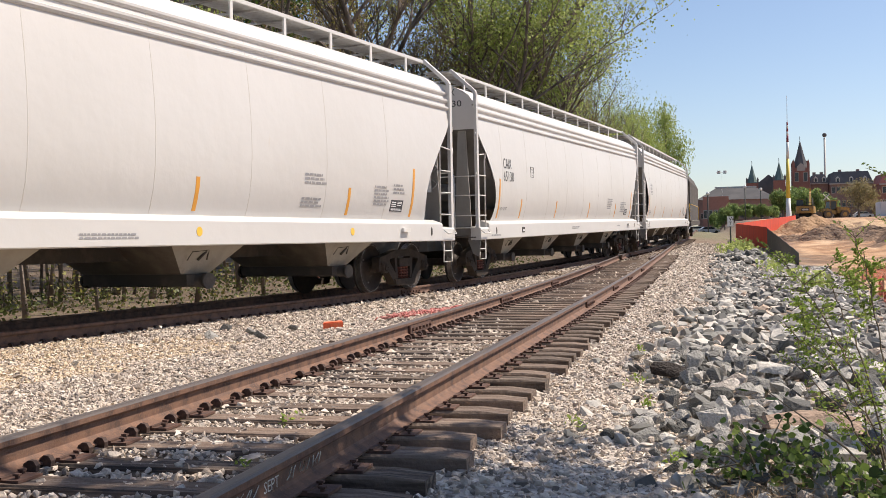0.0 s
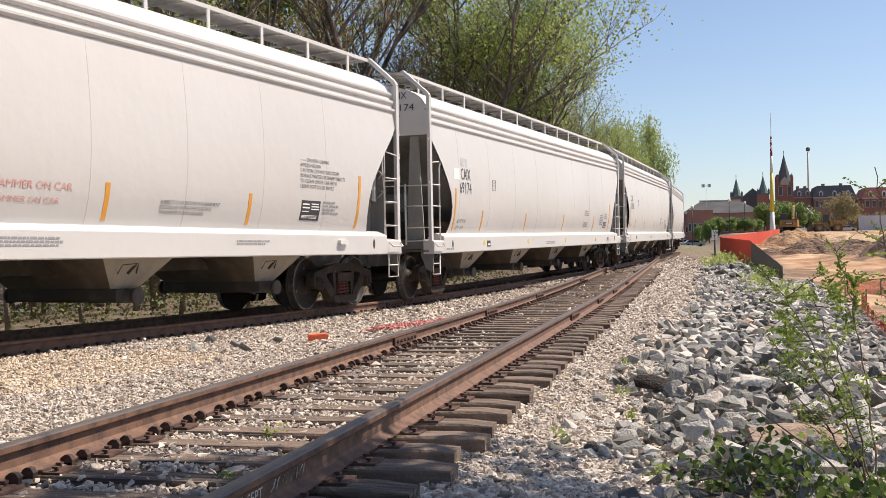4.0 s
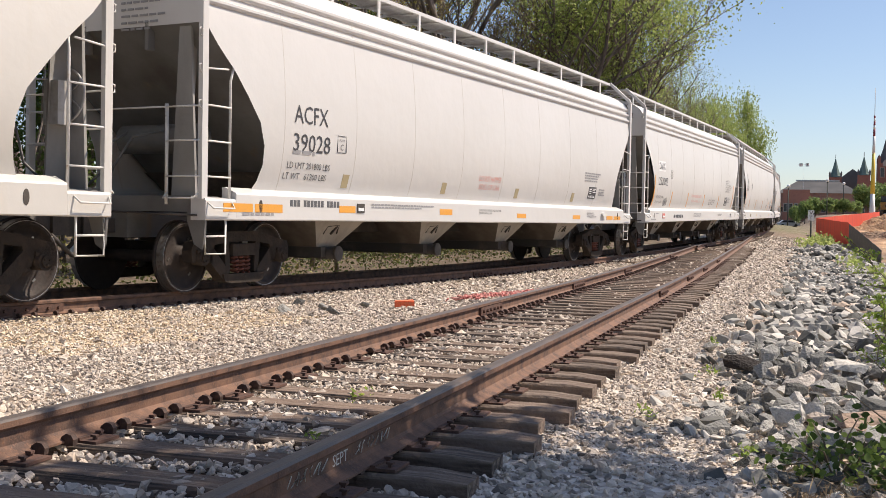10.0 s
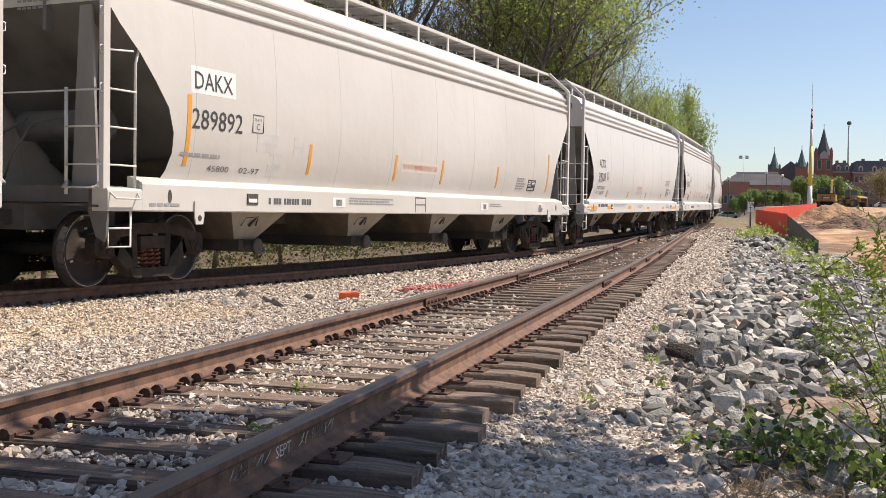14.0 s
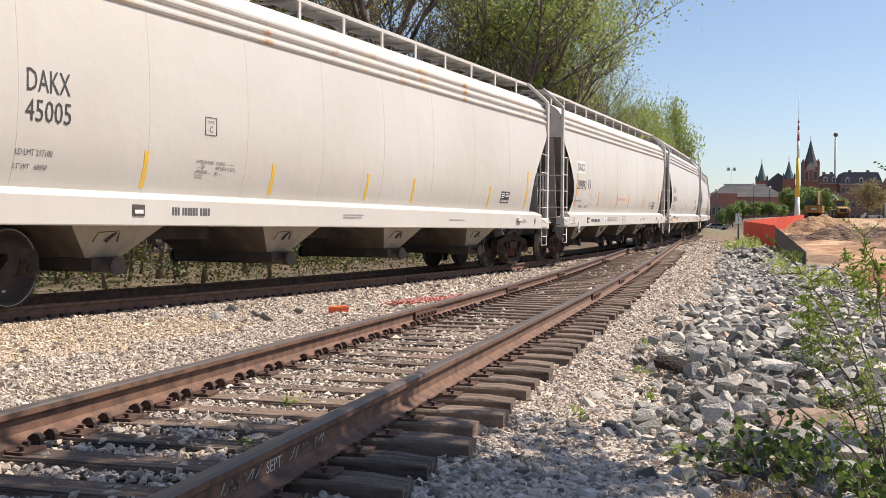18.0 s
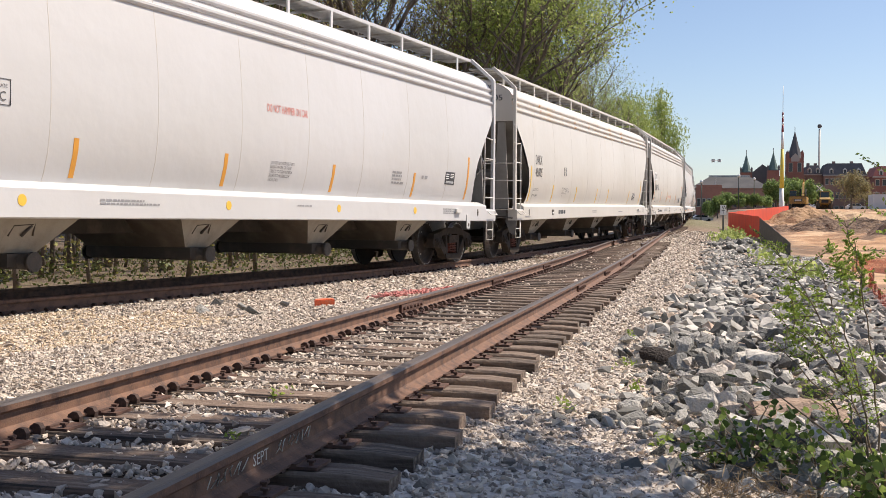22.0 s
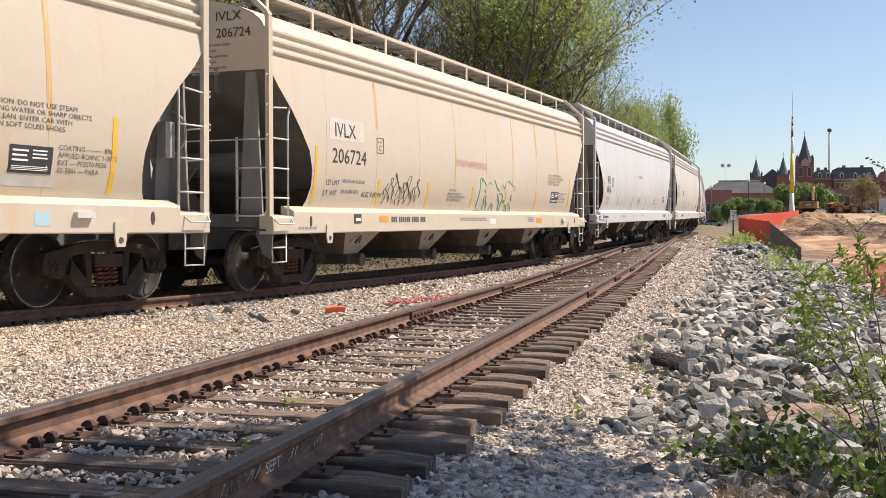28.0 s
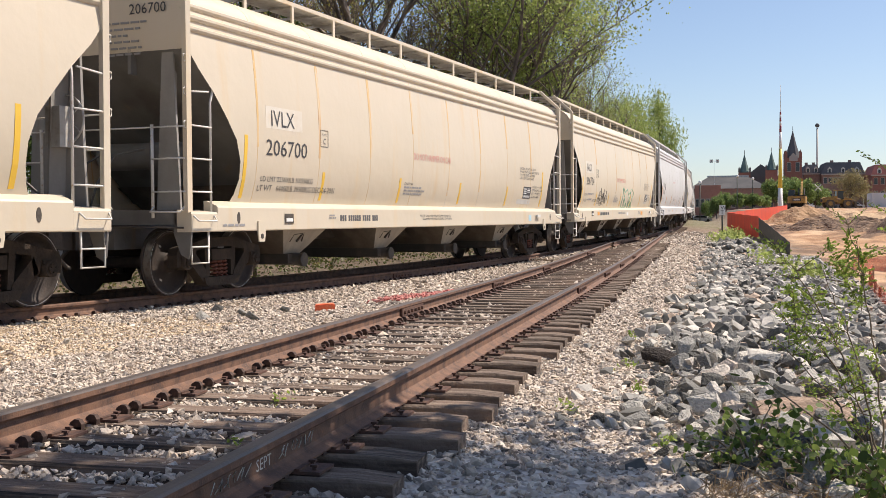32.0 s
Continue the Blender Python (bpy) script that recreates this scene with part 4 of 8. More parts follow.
def letter_bars(name, y0, y1, z0, z1, words, mat_):
    """A maker's name as plain bars, one for each letter."""
    bm = bmesh.new()
    total = sum(words) + 0.8 * (len(words) - 1)
    w, y = (y1 - y0) / total, y0
    for n in words:
        for k in range(n):
            box(bm, 1.598, 1.604, y + w * 0.14, y + w * 0.86, z0, z1)
            y += w
        y += 0.8 * w
    return mesh_of(name, bm, mat_)


def outline_mesh(y0, y1, z0, z1, w=0.007):
    bm = bmesh.new()
    for a, b, c, d in ((y0, y1, z0, z0 + w), (y0, y1, z1 - w, z1), (y0, y0 + w, z0 + w, z1 - w), (y1 - w, y1, z0 + w, z1 - w)):
        x = shell_x((c + d) / 2)
        box(bm, x - 0.004, x + 0.007, a, b, c, d)
    return mesh_of("framed_mark", bm, M["soft_ink"])


def decal(car, rnd, kind, y0, y1, z0, z1, words=""):
    """One stencil, sticker or painted patch between two places along the side and two heights."""
    def letters(name, ink, label=""):
        n = words.count("\n") + 1
        pitch = (z1 - z0) / n
        size = pitch if n == 1 else pitch * 0.66
        shared(name, text_mesh(name, words, size, M[ink], ink_place(y0, z1 - size), y1 - y0), car, None, label)

    if kind == "mark":
        letters("reporting_mark", "ink", "black stencilled letters")
    elif kind == "number":
        letters("car_number", "ink", "black stencilled numerals")
    elif kind == "weight":
        letters("weight_stencil", "soft_ink", "small black stencilled weights")
    elif kind == "faded_number":
        letters("car_number", "faded_ink", "worn stencilled numerals")
    elif kind == "red":
        letters("red_notice", "red_ink", "faded red stencilled notice")
    elif kind == "pale_red":
        letters("red_notice", "pale_red_ink", "washed-out red stencilled notice")
    elif kind == "caution":
        letters("caution_notice", "soft_ink", "black stencilled caution notice")
    elif kind == "notice":
        rows = max(1, int((z1 - z0) / 0.062))
        shared("notice", lines_mesh("notice", y0, z1 - 0.03, rows, (z1 - z0) / rows / 1.9, y1 - y0, M["faded_ink"], rnd), car)
    elif kind == "plate":
        shared("framed_mark", outline_mesh(y0, y1, z0, z1), car)
        shared("framed_letter", text_mesh("framed_letter", "C", (z1 - z0) * 0.36, M["soft_ink"], ink_place(y0 + (y1 - y0) * 0.36, z0 + (z1 - z0) * 0.16)), car)
        shared("framed_letter", text_mesh("framed_letter", "PLATE", (z1 - z0) * 0.14, M["soft_ink"], ink_place(y0 + (y1 - y0) * 0.2, z0 + (z1 - z0) * 0.66), (y1 - y0) * 0.6), car)
    elif kind == "board":
        shared("data_board", patch_mesh("data_board", y0, y1, z0, z1, M["ink"], 0.006), car, None, "small black data board with white cells")
        bm = bmesh.new()
        for a, b, c, d in ((0.06, 0.44, 0.40, 0.92), (0.52, 0.94, 0.52, 0.92), (0.06, 0.94, 0.10, 0.28)):
            zc, zd = z0 + (z1 - z0) * c, z0 + (z1 - z0) * d
            for k in range(3):
                za = zc + (zd - zc) * (k + 0.15) / 3
                box(bm, shell_x(za), shell_x(za) + 0.0095, y0 + (y1 - y0) * a, y0 + (y1 - y0) * (b - 0.1 * rnd.random()), za, za + (zd - zc) * 0.14)
        part("data_cell", bm, M["patch"], car)
    elif kind in ("patch", "cream_patch", "smudge", "blotch"):
        shared("paint_patch", patch_mesh("paint_patch", y0, y1, z0, z1, M[kind], 0.002), car)
    elif kind == "maker":
        shared("maker_line", letter_bars("maker_line", y0, y1, z0, z1, words, M["soft_ink"]), car, None, "small black maker's lettering")
    elif kind == "sill_notice":
        shared("sill_notice", lines_mesh("sill_notice", y0, z1 - 0.025, max(1, int((z1 - z0) / 0.05)), 0.024, y1 - y0, M["faded_ink"], rnd, True), car)
    elif kind == "sill_caution":
        shared("sill_notice", text_mesh("sill_notice", words, (z1 - z0) * 0.34, M["soft_ink"], sill_place(y0, z1 - (z1 - z0) * 0.34), y1 - y0), car)
    elif kind == "card":
        bm = bmesh.new()
        box(bm, 1.597, 1.612, y0, y1, z0, z1)
        c = part("card_board", bm, M[words or "under"], car, "small routing card holder")
        bm = bmesh.new()
        box(bm, 1.6125, 1.616, y0 + 0.03, y1 - 0.03, z0 + 0.03, z0 + (z1 - z0) * 0.55)
        part("card", bm, M["patch"], c)
    elif kind == "sticker":
        shared("sill_sticker", patch_mesh("sill_sticker", y0, y1, z0, z1, M[words], 0.004, True), car)
    elif kind == "symbol":
        bm = bmesh.new()
        for a, b, c, d in ((y0, y0 + 0.02, z0, z1), (y1 - 0.02, y1, z0, z1), (y0, y1, z0 + (z1 - z0) * 0.45, z0 + (z1 - z0) * 0.52), (y0, y1, z1 - 0.02, z1)):
            box(bm, 1.598, 1.604, a, b, c, d)
        part("sill_symbol", bm, M["soft_ink"], car)
    elif kind == "dot":
        bm = bmesh.new()
        disc(bm, (1.601, y0, z0), (1, 0, 0), 0.065, 0.008, 18)
        part("sill_sticker", bm, M["yellow"], car, "round yellow sticker")


def hopper_car(front, rear, paint, label, mark, number, seed, tape="orange", extra="", tapes=(), decals=(), raised=0.0):
    L = front - rear
    rnd = random.Random(seed)
    col = PAINT[paint]
    car = tagged(new("hopper_car"), label, "hopper car", "cars of the train")
    car.scale = (1, 1, 1.035)
    h = L / 2
    low = 0.06 if paint == "cream" else 0.0   # the laden cars sit lower on their springs
    shared("shell", shell_mesh(L, col), car, None, "smooth curved side and roof sheets")
    for i in range(8):
        y = -h + 1.71 + (L - 3.42) * i / 7.6
        shared("weld_seam", seam_rusty if paint == "cream" and rnd.random() < 0.7 else seam_plain, car, pose(0, y, 0))
    eave = RUSTY_EAVES if "eaves" in extra else col
    for z, hh, pr in ((3.88, 0.10, 0.045), (3.73, 0.10, 0.05), (3.575, 0.09, 0.045)):
        me = side_rail_mesh(L, eave, z, hh, pr)
        shared("side_stiffener", me, car)
        shared("side_stiffener", me, car, pose(0, 0, 0, 0, 0, 180))
    me = sill_mesh(L, col)
    shared("side_sill", me, car)
    shared("side_sill", me, car, pose(0, 0, 0, 0, 0, 180))
    bm = bmesh.new()
    box(bm, -0.18, 0.18, -h + 0.4, h - 0.4, 0.66, 0.98)
    part("center_sill", bm, M["under"], car)
    for sign in (-1, 1):
        shared("end_slope_sheet", slope_mesh(sign, L, col), car)
    span = (L - 7.6) / 3
    for k in range(4):
        y = -h + 3.8 + span * k
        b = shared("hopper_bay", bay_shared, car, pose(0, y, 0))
        b.scale = (1, span / 3.25, 1)
        shared("outlet", outlet_shared, b, pose(0, 0, 0), "capped discharge outlet")
        shared("gate_handle", gate_shared, b, pose(0, 0, 0))
    # running boards on the roof
    bm = bmesh.new()
    for sx in (-1, 1):
        box(bm, min(sx * 0.30, sx * 0.93), max(sx * 0.30, sx * 0.93), -h - 0.02, h + 0.02, 4.565, 4.59)
    for y in np.arange(-h + 0.35, h - 0.1, 0.9):
        box(bm, -0.95, 0.95, y - 0.025, y + 0.025, 4.53, 4.563)
    part("running_board", bm, M["grating"], car, "grey metal grating walkway")
    bm = bmesh.new()
    for sx in (-1, 1):
        box(bm, min(sx * 0.93, sx * 0.965), max(sx * 0.93, sx * 0.965), -h - 0.04, h + 0.04, 4.545, 4.605)
    part("board_edge", bm, col, car)
    n = max(10, round(L / 1.55))
    bm = bmesh.new()
    box(bm, 0.935, 0.965, -0.035, 0.035, 4.24, 4.544)
    bracket = mesh_of("board_bracket", bm, col)
    for i in range(n):
        for turn in (0, 180):
            shared("board_bracket", bracket, car, pose(0, -h + 0.9 + (L - 1.8) * i / (n - 1), 0, 0, 0, turn))
    bm = bmesh.new()
    disc(bm, (0, 0, 4.45), (0, 0, 1), 0.26, 0.10, 14)
    hatch = mesh_of("roof_hatch", bm, col)
    for y in np.arange(-h + 1.6, h - 1.0, 1.9):
        shared("roof_hatch", hatch, car, pose(0, y, 0))
    posts = [post_mesh(col, sx) for sx in (-1, 1)]
    for sign, turn in ((1, 0), (-1, 180)):
        m = pose(0, sign * h, 0, 0, 0, turn)
        for me in posts:
            shared("corner_post", me, car, m)
        for nm, me in (("end_handrail", end_handrail_shared), ("end_sill", end_sill_shared), ("end_stake", stakes[0]), ("end_stake", stakes[1]), *(("sill_step", q) for q in sill_steps), *(("grab_iron", q) for q in grab_irons), ("coupler", coupler_shared)):
            shared(nm, me, car, m)
        for nm, rail, rungs in LADDERS:
            ladder = shared(nm, rail, car, m)
            for me in rungs:
                shared(me.name.split(".")[0], me, ladder)
        shared("air_reservoir", reservoir_shared, car, pose(0, sign * (h - 1.0), 1.95, 0, 0, turn))
    shared("brake_wheel", brake_wheel_shared, car, pose(1.05, h - 0.18, 2.20, 0, 0, 90), "spoked hand brake wheel")
    # trucks
    for sign in (-1, 1):
        t = shared("truck", bolster_shared, car, pose(0, sign * (h - 1.42), 0), "grimy cast steel truck")
        for turn in (0, 180):
            shared("side_frame", frame_shared, t, pose(0, 0, 0, 0, 0, turn))
            for q in (-0.13, 0, 0.13):
                shared("coil_spring", spring_shared, t, pose(math.copysign(1.05, 90 - turn), q, 0), "rusty red coil spring")
            for q in (-0.89, 0.89):
                shared("bearing", bearing_shared, t, pose(math.copysign(1.06, 90 - turn), q, 0.457, 0, 0, turn))
        shared("brake_beam", brake_beam_shared, t)
        for q in (-0.89, 0.89):
            WHEELS.append(shared("wheelset", wheel_shared, t, pose(0, q, 0.457), "steel wheelset with a bright tread"))
    # tapes and stencils on the camera's side
    for k, y in enumerate(tapes):
        big = k in (0, len(tapes) - 1) and "square" not in extra
        if "square" in extra:
            shared("reflector_patch", patch_mesh("reflector_patch", y - 0.09, y + 0.09, 1.36, 1.56, M["faded_tape"]), car)
        else:
            shared("reflector_strip", patch_mesh("reflector_strip", y - 0.042, y + 0.042, 1.33 + raised, (2.24 if big else 1.79) + raised, M[tape]), car)
    for row in decals:
        kind, y0, y1, z0, z1, *words = row
        decal(car, rnd, kind, y0, y1, z0 + low, z1 + low if z1 else 0, *words)
    if paint == "cream":
        for i in range(8):
            yy = -h + 1.71 + (L - 3.42) * i / 7.6
            if rnd.random() < 0.75:
                w, lo = rnd.uniform(0.025, 0.055), rnd.uniform(1.5, 2.7)
                shared("rust_streak", patch_mesh("rust_streak", yy - w, yy + w, lo, 3.5, M["rust_streak"], 0.0025), car)
    shared("sill_notice", lines_mesh("sill_notice", -h + 0.75, 0.93, 1, 0.035, 0.7, M["faded_ink"], rnd, True), car)
    for yy in (-h + 1.15, h - 1.15):
        bm = bmesh.new()
        prism(bm, [(yy + 0.04 * math.cos(a), 1.05 + 0.085 * math.sin(a)) for a in np.linspace(0, 2 * math.pi, 14)[:-1]], "x", 1.59, 1.604)
        part("sill_hole", bm, M["under"], car, "dark oval sill hole")
    bm = bmesh.new()
    box(bm, 1.597, 1.66, h - 2.5, h - 2.22, 1.04, 1.11)
    part("release_handle", bm, M["bars"], car)
    if "jack" in extra:
        for yy in (-h + 1.75, h - 1.75):
            bm = bmesh.new()
            box(bm, 1.601, 1.622, yy - 0.10, yy + 0.10, 0.80, 1.0)
            prism(bm, [(yy - 0.075, 0.70), (yy + 0.075, 0.70), (yy + 0.10, 0.80), (yy - 0.10, 0.80)], "x", 1.601, 1.622)
            j = part("jacking_lug", bm, col, car)
            bm = bmesh.new()
            disc(bm, (1.624, yy, 0.78), (1, 0, 0), 0.04, 0.006, 10)
            part("lug_hole", bm, M["under"], j)
    # writing on the rear end plate
    if mark:
        shared("end_stencil", text_mesh("end_stencil", mark, 0.14, M["ink"], lambda a, u: Vector((END_X + a, -h + 0.035, END_Z + 0.25 + u)), 0.46), car, None, "black letters on the car end")
        shared("end_stencil", text_mesh("end_stencil", number, 0.14, M["ink"], lambda a, u: Vector((END_X + a, -h + 0.035, END_Z + u)), 0.62), car, None, "black numerals on the car end")
    bm = bmesh.new()
    for i in range(6):
        z = END_Z - 0.12 - i * 0.085
        x = END_X - 0.45
        while x < END_X - 0.45 + rnd.uniform(0.35, 0.75):
            w = rnd.uniform(0.05, 0.16)
            box(bm, x, x + w, -h + 0.034, -h + 0.042, z, z + 0.028)
            x += w + 0.03
    part("end_list", bm, M["faded_ink"], car)
    # the body rides on the trucks' centre plates
    for part_ in car.children:
        if not part_.name.startswith("truck"):
            part_.matrix_basis = pose(0, 0, 0.087 - low) @ part_.matrix_basis
    TRAIN.append((car, (front + rear) / 2))
    return car


TRAIN, WHEELS = [], []
END_LIST = "CAUTION: DO NOT USE STEAM\nBOILING WATER OR SHARP OBJECTS\nTO CLEAN. ENTER CAR WITH\nCLEAN SOFT SOLED SHOES."
hopper_car(-11.9, -32.1, "white", "white covered hopper car far along the train", "", "", 1, tapes=(-8.6, -6.4, -2.8, 1.2, 5.5, 8.4), decals=[
    ("notice", -8.2, -7.4, 2.2, 2.7), ("notice", -8.3, -7.6, 1.4, 1.6), ("notice", 6.5, 7.4, 1.45, 1.9), ("board", 7.4, 7.9, 1.42, 1.63)])
hopper_car(-33.6, -52.76, "white", "white covered hopper car with orange reflector strips", "CAIX", "65130", 2, tapes=(-8.05, -6.2, -2.75, 1.3, 5.3, 8.0), decals=[
    ("mark", -7.77, -7.12, 2.50, 2.74, "CAIX"), ("number", -7.77, -6.95, 2.20, 2.44, "65130"), ("plate", -5.45, -5.18, 2.36, 2.62), ("weight", -7.9, -7.4, 1.52, 1.59, "LD LMT"), ("notice", 3.9, 4.7, 1.55, 1.95), ("notice", 6.1, 7.1, 1.46, 1.86), ("board", 6.9, 7.4, 1.42, 1.63),
    ("sill_notice", -1.2, -0.1, 0.94, 1.08), ("card", -6.35, -6.15, 0.98, 1.11), ("sill_notice", 5.2, 6.0, 0.98, 1.06)])
hopper_car(-54.26, -74.26, "white", "clean white covered hopper car with orange strips", "CAIX", "69174", 3, tapes=(-8.55, -6.6, -2.85, 1.35, 5.6, 8.1), decals=[
    ("mark", -8.2, -7.55, 2.45, 2.70, "CAIX"), ("number", -8.3, -7.5, 2.15, 2.40, "69174"), ("plate", -5.9, -5.65, 2.28, 2.53), ("weight", -8.35, -7.75, 1.51, 1.58, "LD LMT 203400"), ("weight", -8.4, -7.85, 1.38, 1.44, "LT WT  65600"),
    ("patch", -8.66, -8.26, 2.44, 2.68), ("smudge", -8.18, -7.72, 2.73, 2.92), ("notice", 4.11, 4.86, 1.76, 1.97), ("notice", 4.06, 4.71, 1.40, 1.59), ("notice", 6.51, 7.11, 1.46, 1.86), ("notice", 7.26, 7.81, 1.69, 1.91), ("board", 7.21, 7.71, 1.42, 1.63),
    ("sill_notice", -1.0, 0.05, 0.90, 1.03), ("card", -6.42, -6.2, 0.96, 1.10), ("dot", -6.65, 0, 1.05, 0), ("dot", -2.85, 0, 1.05, 0), ("dot", 1.3, 0, 1.05, 0), ("dot", 5.6, 0, 1.05, 0)])
c = hopper_car(-75.76, -93.66, "white", "white covered hopper car with a bright paint patch", "DAKX", "252092", 4, tapes=(-7.65, -5.06, -2.4, 0.7, 3.85, 7.29), decals=[
    ("patch", -7.2, -6.24, 2.37, 2.67), ("mark", -7.13, -6.31, 2.42, 2.63, "DAKX"), ("number", -7.16, -5.91, 1.96, 2.20, "252092"), ("plate", -5.46, -5.2, 2.19, 2.44), ("weight", -7.26, -6.36, 1.57, 1.65, "LD LMT 221000"), ("weight", -7.33, -6.43, 1.42, 1.49, "LT WT   65000"),
    ("pale_red", -1.81, 0.09, 1.66, 1.75, "DO NOT HAMMER ON CAR"), ("pale_red", -1.7, -0.1, 1.50, 1.57, "DO NOT HAMMER ON CAR"), ("caution", 1.74, 3.09, 1.40, 1.62, "SUBJECT TO A SECURITY AGREEMENT\nRECORDED WITH THE SURFACE\nTRANSPORTATION BOARD."), ("caution", 5.24, 6.74, 1.89, 2.43, "------ 554U/554U LINING\nAPPLIED 08-2000\n" + END_LIST), ("board", 5.34, 5.94, 1.43, 1.75), ("notice", 6.02, 6.6, 1.5, 1.75),
    ("card", -6.66, -6.34, 0.97, 1.12, "red_ink"), ("maker", -5.0, -3.46, 0.98, 1.08, (3, 6, 4, 3)), ("sill_notice", -1.61, 0.09, 0.97, 1.12), ("sill_notice", 3.4, 4.3, 0.99, 1.10), ("sill_notice", -7.6, -6.95, 1.08, 1.13)])
shared("sketched_graffiti", squiggle("sketched_graffiti", [[(-6.3 + 0.055 * i, 1.5 + 0.13 * math.sin(i * 1.9) + 0.01 * i) for i in range(11)], [(-6.25 + 0.045 * i, 1.56 + 0.14 * math.cos(i * 2.4)) for i in range(11)]], 0.004, M["faded_ink"]), c)
hopper_car(-95.16, -113.1, "white", "white covered hopper car with orange sill tape", "ACFX", "39028", 5, extra="square", tapes=(-5.54, -2.17, 1.21, 4.61), decals=[
    ("mark", -7.04, -6.17, 2.22, 2.47, "ACFX"), ("number", -7.04, -6.09, 1.83, 2.08, "39028"), ("plate", -5.89, -5.64, 1.87, 2.12), ("notice", -7.04, -6.4, 1.72, 1.82), ("weight", -7.14, -6.04, 1.59, 1.68, "LD LMT 201800 LBS"), ("weight", -7.19, -6.09, 1.44, 1.53, "LT WT   61200 LBS"),
    ("pale_red", -0.74, 0.31, 1.64, 1.75, "DO NOT HAMMER"), ("pale_red", -0.70, 0.27, 1.49, 1.59, "SIDES OF CAR"), ("notice", 5.26, 6.71, 1.81, 2.07), ("board", 5.66, 6.21, 1.46, 1.74), ("notice", 6.4, 7.0, 1.5, 1.7), ("sticker", -7.95, -7.32, 0.97, 1.08, "orange"), ("sticker", -8.62, -8.0, 0.97, 1.08, "orange"),
    ("maker", -7.15, -5.84, 1.06, 1.15, (3, 6, 4)), ("card", -5.34, -5.12, 0.99, 1.13), ("sticker", -5.85, -5.38, 0.99, 1.09, "orange"), ("sticker", -2.5, -2.0, 0.99, 1.09, "orange"), ("sticker", 1.04, 1.52, 0.96, 1.05, "orange"), ("sticker", 4.41, 4.91, 0.96, 1.05, "orange"), ("sticker", 6.91, 7.41, 0.96, 1.05, "orange"), ("sticker", 7.51, 8.06, 0.96, 1.05, "orange"),
    ("sill_notice", -4.9, -2.7, 1.0, 1.14), ("sill_caution", -0.84, 0.21, 1.0, 1.11, "OUTLET MUST BE IN CLOSED POSITION\nBEFORE SHIPPING CAR"), ("sill_notice", 5.4, 6.1, 0.96, 1.12)])
c = hopper_car(-114.6, -132.72, "worn", "stained white covered hopper car with patched paint", "DAKX", "289892", 6, extra="jack", raised=0.12, tapes=(-7.5, -4.4, -1.38, 0.72, 3.77, 7.3), decals=[
    ("patch", -7.47, -6.46, 2.39, 2.74), ("mark", -7.39, -6.54, 2.45, 2.68, "DAKX"), ("number", -7.44, -6.29, 1.94, 2.20, "289892"), ("plate", -6.04, -5.76, 1.98, 2.23), ("notice", -7.64, -6.69, 1.53, 1.61), ("weight", -7.0, -6.5, 1.40, 1.48, "45800"), ("weight", -6.25, -5.75, 1.40, 1.48, "02-97"),
    ("blotch", -5.9, -5.35, 1.72, 1.98), ("blotch", -5.55, -5.2, 1.38, 1.72), ("blotch", -4.9, -4.62, 1.70, 2.0), ("cream_patch", -1.15, 0.53, 1.62, 1.83), ("red", -1.07, 0.46, 1.67, 1.77, "DO NOT HAMMER SIDE OF CAR"), ("notice", 5.07, 5.77, 1.4, 1.72), ("board", 5.87, 6.42, 1.44, 1.70),
    ("card", -6.19, -5.92, 0.97, 1.12), ("maker", -5.64, -4.42, 0.98, 1.07, (1, 3, 6, 4)), ("sticker", -3.75, -3.33, 0.96, 1.11, "patch"), ("sticker", -3.64, -3.44, 0.98, 1.08, "faded_ink"), ("sill_notice", -3.2, -1.5, 0.96, 1.12), ("symbol", -0.63, -0.15, 0.90, 1.17), ("sticker", 2.67, 3.12, 0.96, 1.11, "patch"), ("sticker", 2.79, 3.0, 0.98, 1.08, "faded_ink"), ("sill_notice", 3.2, 4.2, 0.98, 1.1)])
hopper_car(-134.21, -154.26, "worn", "long white covered hopper car with rust along the eaves", "DAKX", "45005", 7, tape="yellow", extra="eaves", tapes=(-8.62, -6.15, -3.2, -0.12, 1.8, 5.85, 8.35), decals=[
    ("mark", -8.2, -7.54, 2.30, 2.55, "DAKX"), ("number", -8.22, -7.52, 1.98, 2.22, "45005"), ("plate", -4.97, -4.71, 2.08, 2.32), ("weight", -8.32, -7.77, 1.61, 1.68, "LD LMT 217100"), ("weight", -8.32, -7.82, 1.46, 1.52, "LT WT   68900"), ("caution", -5.12, -4.72, 1.46, 1.74, "EXTERIOR PAINT\n------ 289\nAPPLIED BY ----\n12 2012"), ("caution", -4.68, -4.2, 1.52, 1.74, "LINING ---------\nAPPLIED 12 2012\nBY ----"),
    ("board", 6.6, 7.14, 1.45, 1.71), ("card", -6.47, -6.25, 0.98, 1.12), ("maker", -5.7, -4.87, 1.0, 1.1, (3, 6, 4)), ("sill_notice", -1.1, -0.2, 0.98, 1.08), ("sill_notice", 3.4, 4.3, 0.98, 1.04), ("sill_notice", 7.6, 8.3, 0.96, 1.08)])
